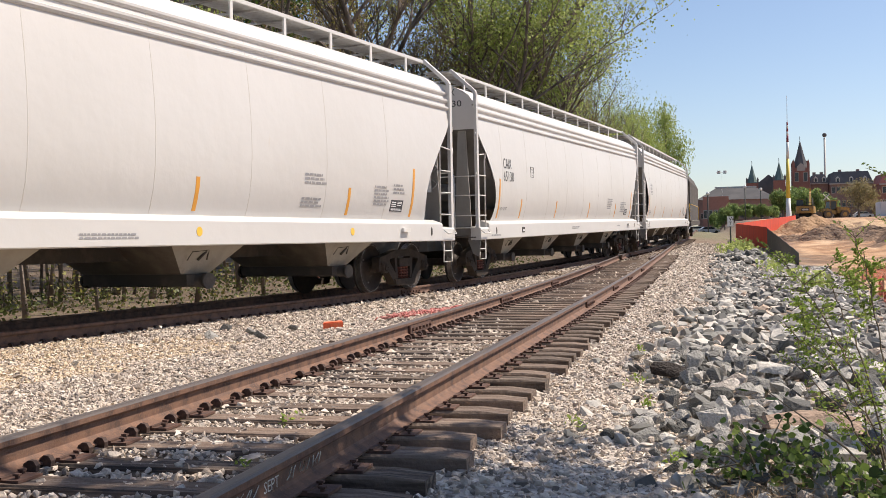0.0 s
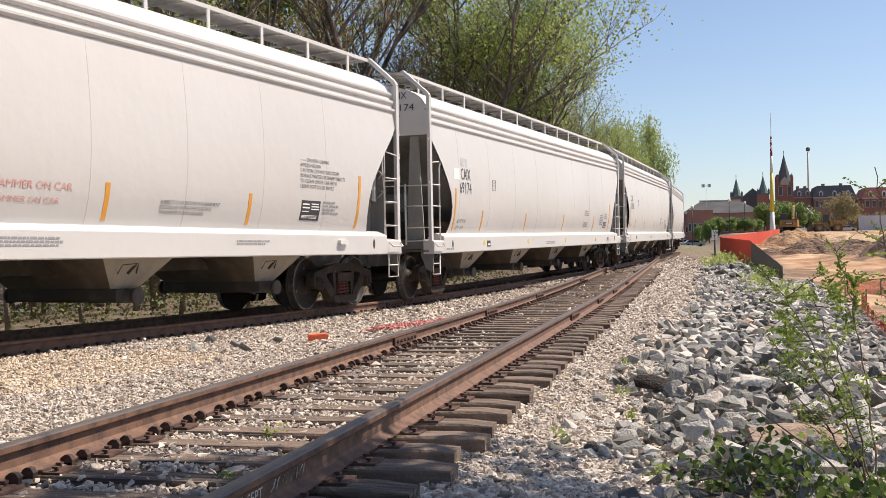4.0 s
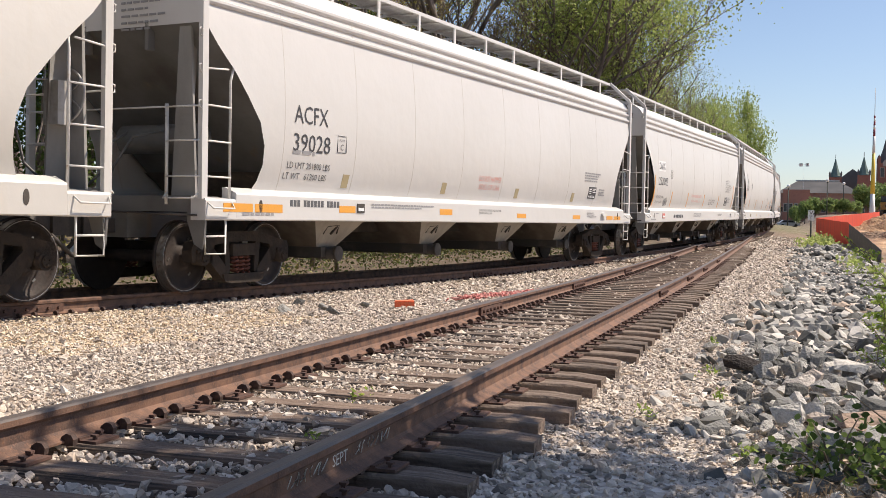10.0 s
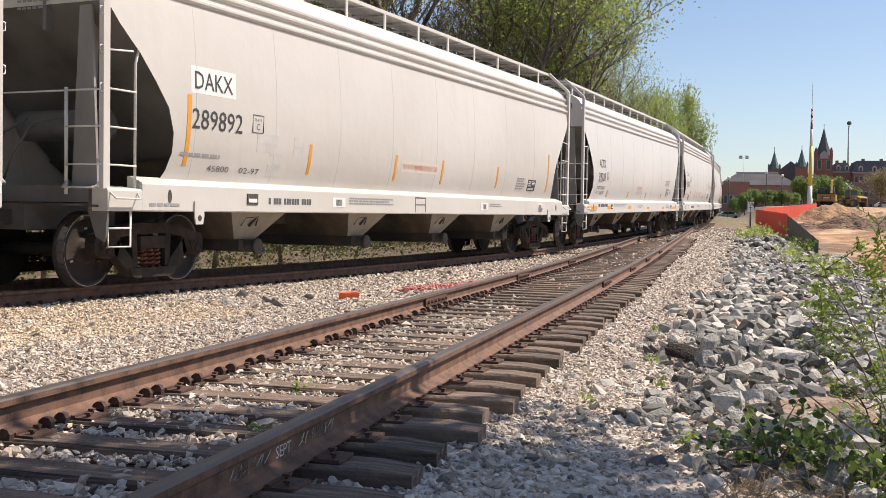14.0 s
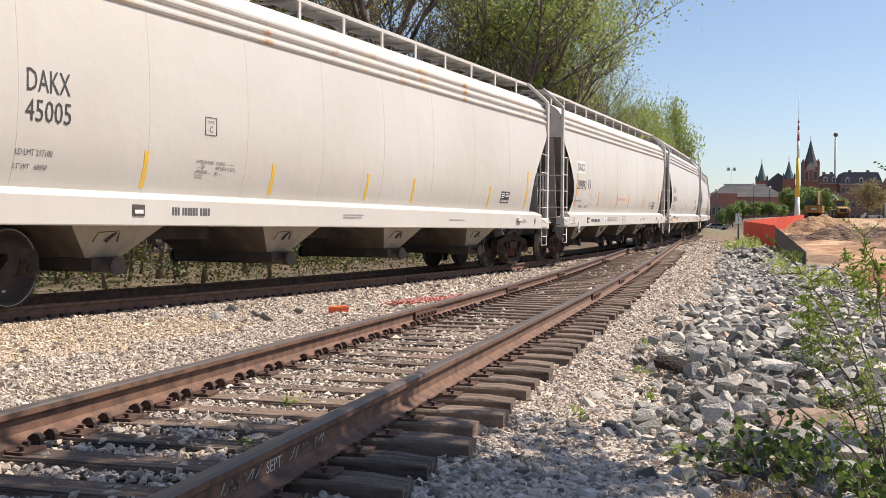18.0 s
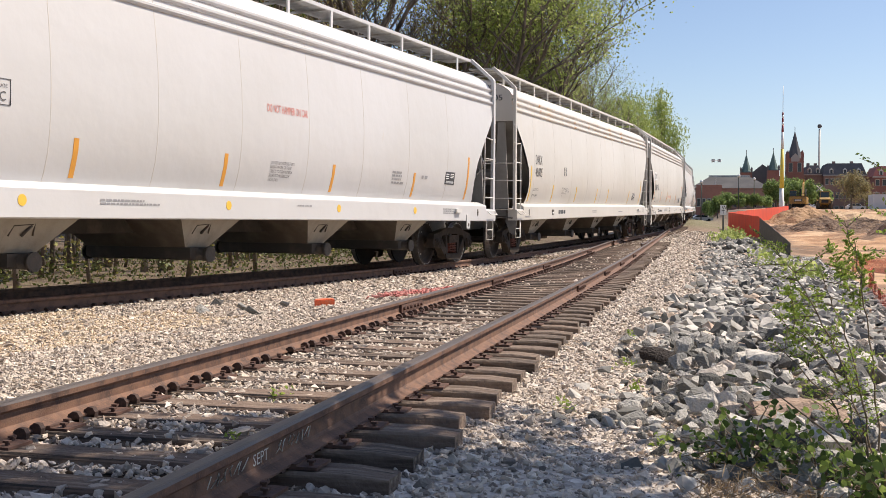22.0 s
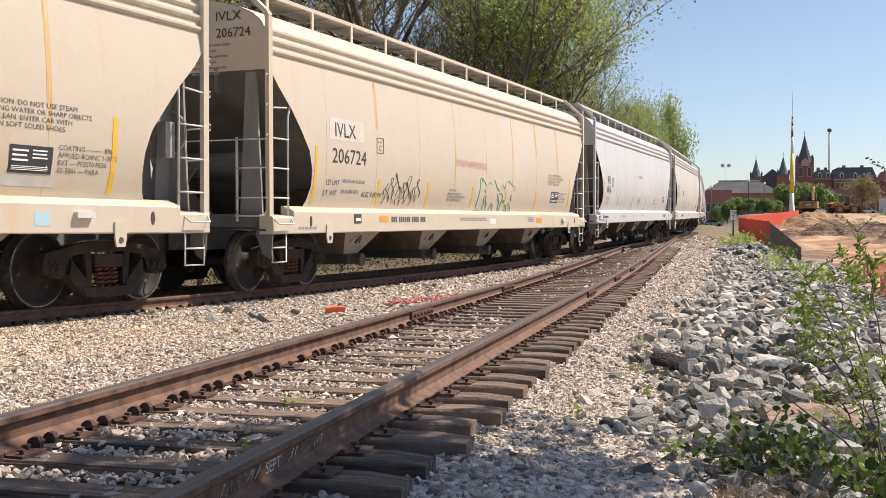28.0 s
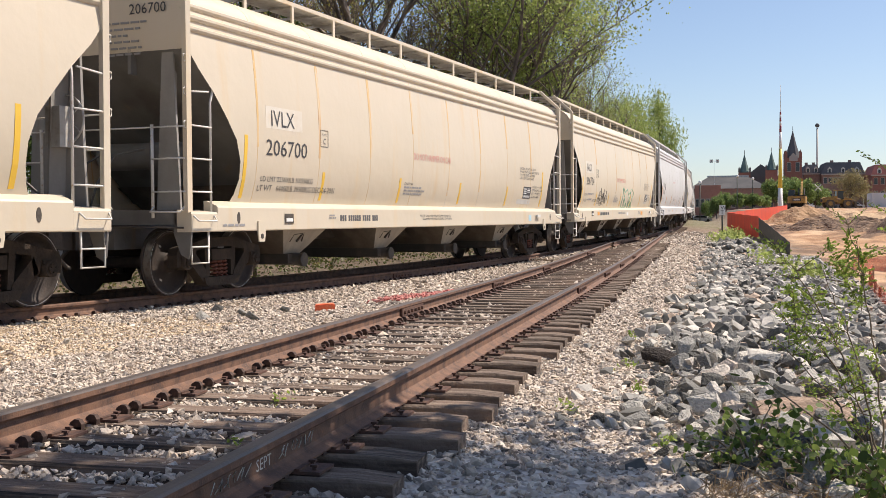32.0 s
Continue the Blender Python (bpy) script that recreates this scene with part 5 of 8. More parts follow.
hopper_car(-155.75, -173.83, "grey", "pale grey covered hopper car with yellow stickers", "AEX", "8426", 8, extra="jack", tapes=(-7.72, -4.96, -1.9, 1.28, 4.56, 7.35), decals=[
    ("mark", -7.11, -6.57, 2.15, 2.40, "AEX"), ("number", -7.16, -6.46, 1.86, 2.08, "8426"), ("plate", -6.26, -6.01, 2.06, 2.34), ("weight", -7.21, -6.66, 1.63, 1.70, "LD LMT 202900"), ("weight", -7.21, -6.71, 1.49, 1.56, "LT WT   65100"), ("red", -0.87, 0.33, 2.48, 2.60, "DO NOT HAMMER ON CAR"),
    ("caution", -0.72, -0.02, 1.41, 1.75, "CAUTION: DO NOT USE STEAM,\nBOILING WATER, OR SHARP\nOBJECTS TO CLEAN INTERIOR.\nENTER WITH RUBBER SOLE\nSHOES ONLY."), ("notice", 3.55, 4.15, 1.5, 1.78), ("notice", 4.9, 5.3, 1.6, 1.72), ("board", 6.1, 6.6, 1.62, 1.88),
    ("maker", -7.91, -7.05, 1.02, 1.10, (3, 6, 4)), ("card", -8.61, -8.39, 0.97, 1.10), ("dot", -5.86, 0, 1.06, 0), ("dot", -1.9, 0, 1.06, 0), ("dot", 1.38, 0, 1.06, 0), ("dot", 4.5, 0, 1.06, 0), ("sill_notice", -4.6, -3.4, 0.98, 1.1), ("sill_notice", 0.0, 0.7, 1.04, 1.1), ("sill_notice", 5.9, 6.7, 0.95, 1.12)])
c = hopper_car(-175.33, -193.16, "cream", "cream covered hopper car with graffiti and rust streaks", "IVLX", "206724", 9, tape="yellow", extra="jack", tapes=(-7.55, -5.16, -2.91, -0.4, 1.86, 4.24, 7.3), decals=[
    ("cream_patch", -7.1, -5.85, 2.32, 2.68), ("mark", -6.91, -6.16, 2.38, 2.61, "IVLX"), ("number", -7.01, -5.76, 1.95, 2.19, "206724"), ("plate", -5.34, -5.06, 2.19, 2.46), ("weight", -7.16, -6.7, 1.58, 1.67, "LD LMT"), ("notice", -6.6, -5.6, 1.58, 1.67), ("weight", -7.21, -6.75, 1.41, 1.50, "LT WT"), ("notice", -6.6, -5.9, 1.41, 1.50), ("weight", -5.8, -5.0, 1.41, 1.50, "KG NEW"),
    ("pale_red", -1.5, 0.42, 2.13, 2.28, "DO NOT HAMMER ON CAR"), ("weight", -1.8, -1.4, 1.60, 1.65, "CAUTION"), ("notice", -1.85, -0.8, 1.36, 1.57), ("caution", 5.15, 6.6, 1.89, 2.21, END_LIST), ("board", 5.56, 6.25, 1.47, 1.76), ("caution", 6.3, 7.05, 1.44, 1.75, "COATING --------- 896\nAPPLIED 7-16\nEXT --- PF2070 PE30\n02-2001 --- PARA"), ("blotch", 5.5, 6.2, 1.38, 1.46),
    ("card", -6.25, -6.0, 0.96, 1.11), ("maker", -4.76, -3.16, 0.97, 1.07, (3, 6, 4, 3)), ("sticker", -5.25, -4.9, 0.97, 1.08, "orange"), ("sticker", 4.1, 4.58, 0.93, 1.06, "orange"), ("sticker", 0.58, 0.98, 0.92, 1.04, "patch"), ("sill_notice", -1.3, 0.4, 0.94, 1.06), ("sill_notice", 3.4, 3.95, 0.92, 1.08)])
rg = random.Random(12)
strokes = []
for k in range(8):
    y0, z = -4.95 + 0.2 * k, 1.30 + rg.uniform(0, 0.1)
    strokes.append([(y0 + 0.07 * math.sin(i * 1.5 + k) + 0.02 * i, z + (0.075 + 0.02 * (k % 3)) * (i if i < 6 else 11 - i) * 0.9) for i in range(11)])
shared("graffiti_scrawl", squiggle("graffiti_scrawl", strokes, 0.006, M["soft_ink"], 0.06), c, None, "thin black spray paint scrawl")
# block letters in a wavering green outline, and smaller loops on the sill
strokes = [[(-0.05, 1.32), (0.0, 1.55), (0.05, 1.80), (-0.02, 1.93), (0.12, 1.97), (0.35, 1.86), (0.5, 1.80), (0.62, 1.90), (0.8, 1.86), (0.95, 1.95), (1.15, 1.80), (1.38, 1.72), (1.55, 1.86), (1.72, 1.76), (1.78, 1.92), (1.95, 1.96), (2.2, 1.88), (2.45, 1.84), (2.4, 1.70), (2.2, 1.62), (2.28, 1.5), (2.12, 1.44), (2.3, 1.34), (2.36, 1.2), (2.1, 1.24)],
           [(-0.05, 1.32), (0.15, 1.26), (0.35, 1.24), (0.42, 1.38), (0.36, 1.52), (0.46, 1.60), (0.52, 1.46), (0.62, 1.40), (0.58, 1.27), (0.82, 1.24), (0.9, 1.42), (1.05, 1.36), (1.1, 1.22), (1.35, 1.16), (1.45, 1.3), (1.4, 1.5), (1.25, 1.62), (1.5, 1.66), (1.62, 1.56), (1.55, 1.36), (1.62, 1.22), (1.9, 1.2), (1.95, 1.42), (2.1, 1.24)],
           [(0.0, 1.93), (0.06, 1.84), (0.16, 1.88), (0.12, 1.95)], [(1.68, 1.50), (1.78, 1.52), (1.77, 1.44), (1.68, 1.43), (1.68, 1.50)], [(0.3, 1.66), (0.4, 1.72), (0.44, 1.64)]]
shared("graffiti_scrawl", squiggle("graffiti_scrawl", strokes, 0.0095, M["green_ink"], 0.06), c, None, "green spray paint outline letters")
hopper_car(-194.65, -212.66, "cream", "cream covered hopper car streaked with rust", "IVLX", "206700", 10, tape="yellow", extra="jack", tapes=(-7.62, -5.2, -2.1, 1.1, 4.3, 7.2), decals=[
    ("cream_patch", -7.06, -5.96, 2.32, 2.65), ("mark", -6.91, -6.21, 2.36, 2.60, "IVLX"), ("number", -7.06, -5.81, 1.92, 2.16, "206700"), ("plate", -5.36, -5.10, 2.14, 2.41), ("weight", -7.16, -5.56, 1.53, 1.61, "LD LMT 221600LB 100250KG"), ("weight", -7.21, -4.76, 1.39, 1.48, "LT WT   64400LB 29500KG DEC-04-2001"), ("pale_red", -1.52, 0.45, 2.11, 2.24, "DO NOT HAMMER ON CAR"),
    ("weight", -1.9, -1.5, 1.61, 1.66, "CAUTION"), ("notice", -1.9, -0.86, 1.38, 1.58), ("caution", 5.2, 6.8, 1.90, 2.24, END_LIST), ("board", 5.6, 6.22, 1.46, 1.76), ("caution", 6.3, 7.25, 1.44, 1.80, "COATING --------- 896\nAPPLIED 8CHNC 1-2012\nEXT --- PF2070 PE30\n02-2001 --- PARA"), ("blotch", 5.2, 6.3, 1.32, 1.44),
    ("card", -6.56, -6.30, 0.90, 1.05), ("maker", -4.71, -3.21, 0.93, 1.03, (3, 6, 4, 3)), ("sill_notice", -5.1, -4.8, 0.92, 1.04), ("sill_caution", -1.25, 0.45, 0.92, 1.04, "NOTE: CAR HAS FOUR COMPARTMENTS\n     EQUIPPED WITH BUTTERFLY OUTLETS"), ("sticker", 5.9, 6.12, 0.89, 1.04, "blue_patch")])
hopper_car(-214.16, -232.2, "cream", "cream covered hopper car at the train's rear", "", "", 11, tape="yellow", extra="jack", tapes=(-7.7, -5.1, -2.3, 1.1, 4.5, 7.6), decals=[
    ("caution", 5.4, 6.8, 1.86, 2.18, END_LIST), ("board", 5.85, 6.4, 1.42, 1.72), ("notice", -1.6, 0.4, 2.2, 2.33)])

# the dark vehicle ahead of the hoppers, only its rear end is seen
loco = tagged(new("locomotive"), "dark locomotive at the head of the train", "locomotive")
bm = bmesh.new()
prism(bm, [(-1.5, 1.3), (1.5, 1.3), (1.5, 3.7), (1.2, 4.3), (-1.2, 4.3), (-1.5, 3.7)], "y", -9, 8.6)
part("body", bm, M["under"], loco)
bm = bmesh.new()
box(bm, -1.58, 1.58, -9.6, 9.6, 0.95, 1.28)
part("frame_deck", bm, M["under"], loco)
for q in (-6.4, 6.4):
    t = shared("truck", bolster_shared, loco, pose(0, q, 0))
    for turn in (0, 180):
        shared("side_frame", frame_shared, t, pose(0, 0, 0, 0, 0, turn))
    for k in (-0.89, 0.89):
        shared("wheelset", wheel_shared, t, pose(0, k, 0.457))
bm = bmesh.new()
for sx in (-1, 1):
    tube(bm, [(sx * 1.5, -9.5, 1.28), (sx * 1.5, -9.5, 2.3), (sx * 1.5, 9.4, 2.3), (sx * 1.5, 9.4, 1.28)], 0.02, 6)
part("handrail", bm, M["yellow"], loco)
TRAIN.append((loco, -1.0 + 1.2))
# ---- riprap on the bank ----
def rock_hull(seed):
    """A broken block: the hull of points thrown over a squashed lump, a few of them cut back to one cleft face."""
    r = random.Random(seed)
    k = (r.uniform(0.46, 0.68), r.uniform(0.32, 0.52), r.uniform(0.19, 0.34))
    n = Vector((r.gauss(0, 1), r.gauss(0, 1), r.gauss(0.6, 1))).normalized()
    bm = bmesh.new()
    for _ in range(15):
        d = Vector((r.gauss(0, 1), r.gauss(0, 1), r.gauss(0, 1))).normalized()
        top = max(abs(q) for q in d)
        p = d.lerp(d / top, 0.5) * r.uniform(0.7, 1.05)
        p -= n * max(0.0, p.dot(n) - 0.45)
        bm.verts.new((p.x * k[0], p.y * k[1], p.z * k[2]))
    out = bmesh.ops.convex_hull(bm, input=bm.verts[:])
    bmesh.ops.delete(bm, geom=list({e for e in out["geom_interior"] + out["geom_unused"] if isinstance(e, bmesh.types.BMVert)}), context="VERTS")
    bmesh.ops.triangulate(bm, faces=bm.faces[:])
    return fix(bm)


rocks = [mesh_of("rock", rock_hull(k), M["riprap"]) for k in range(26)]
rock_data = []
for me in rocks:
    me.shade_flat()
    co = np.empty(len(me.vertices) * 3)
    me.vertices.foreach_get("co", co)
    rock_data.append((co.reshape(-1, 3), np.array([tuple(p.vertices) for p in me.polygons])))


def bank_edge(y):
    """Where the gravel shoulder gives way to the broken rock."""
    return 2.12 + 0.2 * max(0.0, 7.2 - y) ** 1.2 + 0.075 * max(0.0, min(y, 21) - 10) + 0.012 * max(0.0, y - 21) + 0.16 * math.sin(y * 1.7)


riprap = tagged(new("riprap_bank"), "broken grey granite riprap on the bank", "riprap", kind="structure")
rr = random.Random(21)
count = 0
y = 11.6
while y > 5.0 and count < 1400:
    x = bank_edge(y) + rr.uniform(-0.25, 0.15)
    while x < 2.75 + 0.215 * y:
        near = smooth(0.0, 0.55, x - bank_edge(y))
        s = rr.uniform(0.07, 0.19) * (0.65 + 0.4 * near) * (1.6 if rr.random() < 0.16 else 1)
        yy = y + rr.uniform(-0.10, 0.10)
        m = pose(x, yy, ground_z(x, yy) + s * rr.uniform(0.0, 0.45) + 0.03 * near, 0, 0, 0) @ pose(0, 0, 0, rr.gauss(16, 22), rr.gauss(6, 24), 0) @ pose(0, 0, 0, 0, 0, rr.uniform(0, 360))
        ob = shared("rock", rr.choice(rocks), riprap, m)
        ob.scale = (s, s, s)
        count += 1
        x += s * rr.uniform(0.75, 1.2)
    y -= 0.145 if y > 8 else 0.125
pl, sz = [], []
for y in np.arange(5.2, 52, 0.15):
    x = bank_edge(y) + rr.uniform(-0.5, 0.1)
    hi = 3.0 + 0.24 * min(y, 12) + 0.05 * max(0, y - 12)
    while x < hi:
        yy = y + rr.uniform(-0.2, 0.2)
        s = rr.uniform(0.05, 0.15 + 0.0055 * y) if y < 11.6 else rr.uniform(0.08, 0.26)
        if y > 11.6 or rr.random() < 0.6:
            pl.append((x, yy, ground_z(x, yy) + s * rr.uniform(0.02, 0.2)))
            sz.append(s)
        x += s * rr.uniform(0.6, 1.3) + (0.10 if y < 11.6 else 0.0)
# the dark heap by the sign
for _ in range(420):
    a, q = rr.uniform(0, 6.283), rr.random() ** 0.6
    x, y = 4.6 + 1.5 * q * math.cos(a), 47 + 8.0 * q * math.sin(a)
    pl.append((x, y, ground_z(x, y) + 0.40 * (1 - q) + 0.05))
    sz.append(rr.uniform(0.16, 0.5))
cos, fs, base = [], [], 0
for (x, y, z), s in zip(pl, sz):
    v, f = rr.choice(rock_data)
    q = np.array((pose(0, 0, 0, rr.gauss(16, 22), rr.gauss(6, 22), 0) @ pose(0, 0, 0, 0, 0, rr.uniform(0, 360))).to_3x3())
    cos.append(v @ q.T * s + (x, y, z))
    fs.append(f + base)
    base += len(v)
for seed, x, y, sc, colour, label in ((4, 2.2, 9.3, (0.42, 0.24, 0.30), (0.03, 0.022, 0.018), "dark burnt looking block among the rocks"), (9, 3.12, 6.7, (0.72, 0.40, 0.34), (0.36, 0.26, 0.19), "broad brown slab lying on the riprap")):
    me = mesh_of("rock", rock_hull(seed), material("rough_" + label.split()[0] + "_stone", colour, 0.9, 0, [(8, tuple(v * 0.6 for v in colour), 0.4, 0.7, 6, ONE)], 0.5, 14))
    me.shade_flat()
    ob = tagged(new("loose_rock", me), label, "rock")
    ob.matrix_basis = pose(x, y, ground_z(x, y) + 0.11, 12, 4, 20)
    ob.scale = sc
tagged(new("riprap_rocks", triangles("riprap_rocks", np.concatenate(cos).reshape(-1), np.concatenate(fs).reshape(-1), M["riprap"])), "broken grey granite rocks along the bank", "rocks", kind="stuff")

# ---- small things by the rails ----
M["marker"] = material("orange_marker_paint", (0.80, 0.16, 0.06), 0.7, 0, [(20, (0.6, 0.2, 0.1), 0.55, 0.7, 4, ONE)], 0.3, 30)
bm = bmesh.new()
box(bm, -0.13, 0.13, -0.06, 0.06, -0.055, 0.055)
bmesh.ops.bevel(bm, geom=bm.edges[:], offset=0.012, segments=2, affect="EDGES")
mk = part("marker_block", bm, M["marker"])
mk.matrix_basis = pose(-2.30, 13.45, -0.20, 4, -3, 25)
tagged(mk, "orange painted block lying on the ballast", "marker")
pl = []
for _ in range(420):
    t = rr.random()
    pl.append((-2.0 + 1.1 * t + rr.gauss(0, 0.09), 15.0 + 3.6 * t + rr.gauss(0, 0.25), -0.195))
for _ in range(160):
    t = rr.random()
    pl.append((-1.15 + rr.gauss(0, 0.06), 18.5 + 3 * t, -0.195))
M["red_stone"] = island_material("red_sprayed_ballast", [(0, (0.42, 0.10, 0.09)), (1, (0.56, 0.26, 0.22))], stain=(0.45, 0.30, 0.26))
tagged(stone_field("sprayed_stones", np.array(pl), np.full(len(pl), 0.06), M["red_stone"], "ballast stones sprayed with red paint"), category="gravel")
for k, (x, y, s, seed) in enumerate(((-3.55, 12.4, 0.30, 3), (-3.2, 12.9, 0.26, 5), (-2.75, 12.2, 0.34, 8), (-2.85, 13.4, 0.22, 2), (-3.9, 13.5, 0.28, 7), (-3.55, 9.4, 0.12, 4))):
    ob = tagged(shared("loose_rock", rocks[seed], None, pose(x, y, -0.24, 10 * k, 20, 47 * k)), "grey rock lying on the ballast", "rock")
    ob.scale = (s * 0.8, s * 0.8, s * 0.8)

# ---- sign ----
M["sign_face"] = material("white_sign_face", (0.72, 0.73, 0.72), 0.5)
M["post_dark"] = material("dark_sign_post", (0.05, 0.06, 0.05), 0.7)
sg = tagged(new("whistle_sign"), "small white trackside sign with letters on a dark post", "sign")
sg.matrix_basis = pose(3.82, 60, ground_z(3.82, 60))
bm = bmesh.new()
tube(bm, [(0, 0, -0.3), (0, 0, 1.85)], 0.045, 8)
part("post", bm, M["post_dark"], sg)
bm = bmesh.new()
box(bm, -0.16, 0.16, -0.065, -0.045, 1.36, 1.90)
part("panel", bm, M["sign_face"], sg)
for w, z in (("W", 1.66), ("T", 1.42)):
    shared("letter", text_mesh("letter", w, 0.20, M["ink"], lambda a, u, z=z: Vector((-0.09 + a, -0.070, z + u))), sg)

# ---- building site ----
LOADER_WHEELS = []
M["mast_pale"] = material("dull_white_paint", (0.55, 0.54, 0.5), 0.6)
M["plastic_red"] = material("orange_red_fence_mesh", (0.62, 0.065, 0.025), 0.8, 0, [(1.5, (0.50, 0.06, 0.03), 0.4, 0.7, 5, (1, 1, 0.4))])
M["net"] = material("orange_plastic_net", (0.70, 0.13, 0.06), 0.8, 0, [(1.5, (0.60, 0.12, 0.06), 0.4, 0.7, 5, (1, 1, 0.4))])
nt = M["net"].node_tree
see, mixed = nt.nodes.new("ShaderNodeBsdfTransparent"), nt.nodes.new("ShaderNodeMixShader")
mixed.inputs[0].default_value = 0.38
nt.links.new(see.outputs[0], mixed.inputs[1])
nt.links.new(nt.nodes["Principled BSDF"].outputs[0], mixed.inputs[2])
nt.links.new(mixed.outputs[0], nt.nodes["Material Output"].inputs["Surface"])
M["silt"] = material("black_silt_fence_cloth", (0.07, 0.07, 0.07), 0.8, 0, [(3, (0.12, 0.115, 0.11), 0.5, 0.7, 4, ONE)])
M["stake"] = material("wood_stake", (0.33, 0.25, 0.17), 0.85, 0, [(8, (0.22, 0.16, 0.1), 0.5, 0.7, 4, ONE)])


def cloth_fence(name, pts, tops, mat_, label, step_m):
    ob = tagged(new(name), label, "fence")
    bm = bmesh.new()
    rings = []
    post_at = []
    for (xa, ya), (xb, yb), (ta, tb) in zip(pts, pts[1:], zip(tops, tops[1:])):
        n = max(2, int(math.hypot(xb - xa, yb - ya) / 0.8))
        for i in range(n + 1):
            f = i / n
            x, y = xa + (xb - xa) * f, ya + (yb - ya) * f
            z0, z1 = ground_z(x, y) - 0.1, ta + (tb - ta) * f + 0.012 * math.sin(i * 1.1)
            rings.append([(x, y, z0), (x + 0.012, y + 0.012, z0), (x + 0.012, y + 0.012, z1), (x, y, z1)])
            if step_m and i % max(1, int(step_m / 0.8)) == 0:
                post_at.append((x, y, z0, z1))
    loft(bm, rings)
    fix(bm)
    part("cloth", bm, mat_, ob)
    bm = bmesh.new()
    box(bm, -0.025, 0.025, -0.025, 0.025, 0, 1)
    me = mesh_of("fence_post", bm, M["stake"])
    for x, y, z0, z1 in post_at:
        p = shared("fence_post", me, ob, pose(x + 0.05, y + 0.05, z0 - 0.2))
        p.scale = (1, 1, z1 - z0 + 0.17)
    return ob


cloth_fence("safety_fence", [(6.5, 75), (5.0, 95), (13.1, 136)], [1.42, 1.9, 3.2], M["plastic_red"], "orange red plastic safety fence round the site", 0)
cloth_fence("silt_fence", [(6.5, 74.8), (6.35, 60), (6.2, 46)], [1.35, 0.75, 0.15], M["silt"], "black silt fence on wooden stakes", 2.4)
cloth_fence("safety_fence", [(5.1, 12.5), (5.3, 15.5), (5.9, 22), (6.9, 30), (7.6, 34)], [-0.35, -0.36, -0.30, -0.30, -0.3], M["net"], "sagging orange plastic safety fence along the bank", 3.2)
cloth_fence("safety_fence", [(7.8, 40), (11.2, 43)], [-0.28, -0.26], M["net"], "short orange plastic safety fence", 1.6)


def fbm(x, y, seed):
    return sum(noise.noise((x * f, y * f * 0.7, seed + f)) / f ** 0.8 for f in (0.45, 1.1, 2.6))


def mound(name, cx, cy, rx, ry, h, mat_, label, seed, rough=0.35, peak=1.0, seg=64):
    """A tipped heap: a cone with a crumbled, lumpy face."""
    bm = bmesh.new()
    rows = []
    for i in range(1, seg + 1):
        q = i / seg
        row = []
        for k in range(seg * 2):
            a = math.pi * k / seg
            x, y = cx + rx * q * math.cos(a), cy + ry * q * math.sin(a)
            top = h * (1 - q) ** peak * (1 + 0.35 * noise.noise((x * 0.3, y * 0.2, seed)))
            top += rough * h * fbm(x, y, seed) * min(1.0, 3 * (1 - q)) * 0.5
            row.append(bm.verts.new((x, y, ground_z(x, y) - 0.2 * q ** 4 + max(-0.03, top))))
        rows.append(row)
    n = seg * 2
    for ra, rb in zip(rows, rows[1:]):
        for k in range(n):
            bm.faces.new((ra[k], rb[k], rb[(k + 1) % n], ra[(k + 1) % n]))
    bm.faces.new(rows[0])
    fix(bm)
    return tagged(part(name, bm, mat_), label, "dirt mound")


M["soil_tan"] = material("dug_tan_soil", (0.36, 0.22, 0.115), 0.95, 0, [(0.6, (0.21, 0.125, 0.068), 0.42, 0.62, 8, (1, 0.5, 2)), (3, (0.37, 0.26, 0.16), 0.55, 0.75, 6, ONE)], 0.9, 3)
M["soil_pale"] = material("scraped_pale_soil", (0.50, 0.35, 0.21), 0.95, 0, [(0.5, (0.24, 0.15, 0.09), 0.5, 0.66, 8, (1, 0.3, 3)), (3, (0.50, 0.38, 0.25), 0.5, 0.75, 6, ONE)], 0.9, 3)
M["soil_dark"] = material("dug_dark_soil", (0.145, 0.092, 0.06), 0.95, 0, [(0.8, (0.26, 0.17, 0.105), 0.45, 0.66, 8, (1, 0.5, 2)), (4, (0.07, 0.047, 0.036), 0.5, 0.66, 6, ONE)], 1.0, 3)
mound("dirt_mound", 13.75, 120, 4.8, 8, 1.5, M["soil_tan"], "tan cone shaped heap of dug earth", 1, 0.25, 1.1)
mound("dirt_mound", 18.5, 122, 7.5, 9, 0.75, M["soil_pale"], "broad pale bank of scraped earth", 2, 0.3, 0.6)
mound("dirt_mound", 12.2, 112, 4.4, 6, 0.6, M["soil_tan"], "low tan heap of tipped earth", 8, 0.5, 0.8)
mound("dirt_mound", 14.2, 95, 7.0, 7, 0.85, M["soil_dark"], "low dark ridge of turned earth", 3, 0.7, 0.5)
mound("dirt_mound", 21.0, 76, 7.5, 15, 3.7, M["soil_dark"], "high dark spoil heap", 4, 0.22, 0.9)
mound("dirt_mound", 22.5, 98, 8, 8, 1.1, M["soil_dark"], "rough dark earth below the spoil heap", 6, 0.6, 0.6)

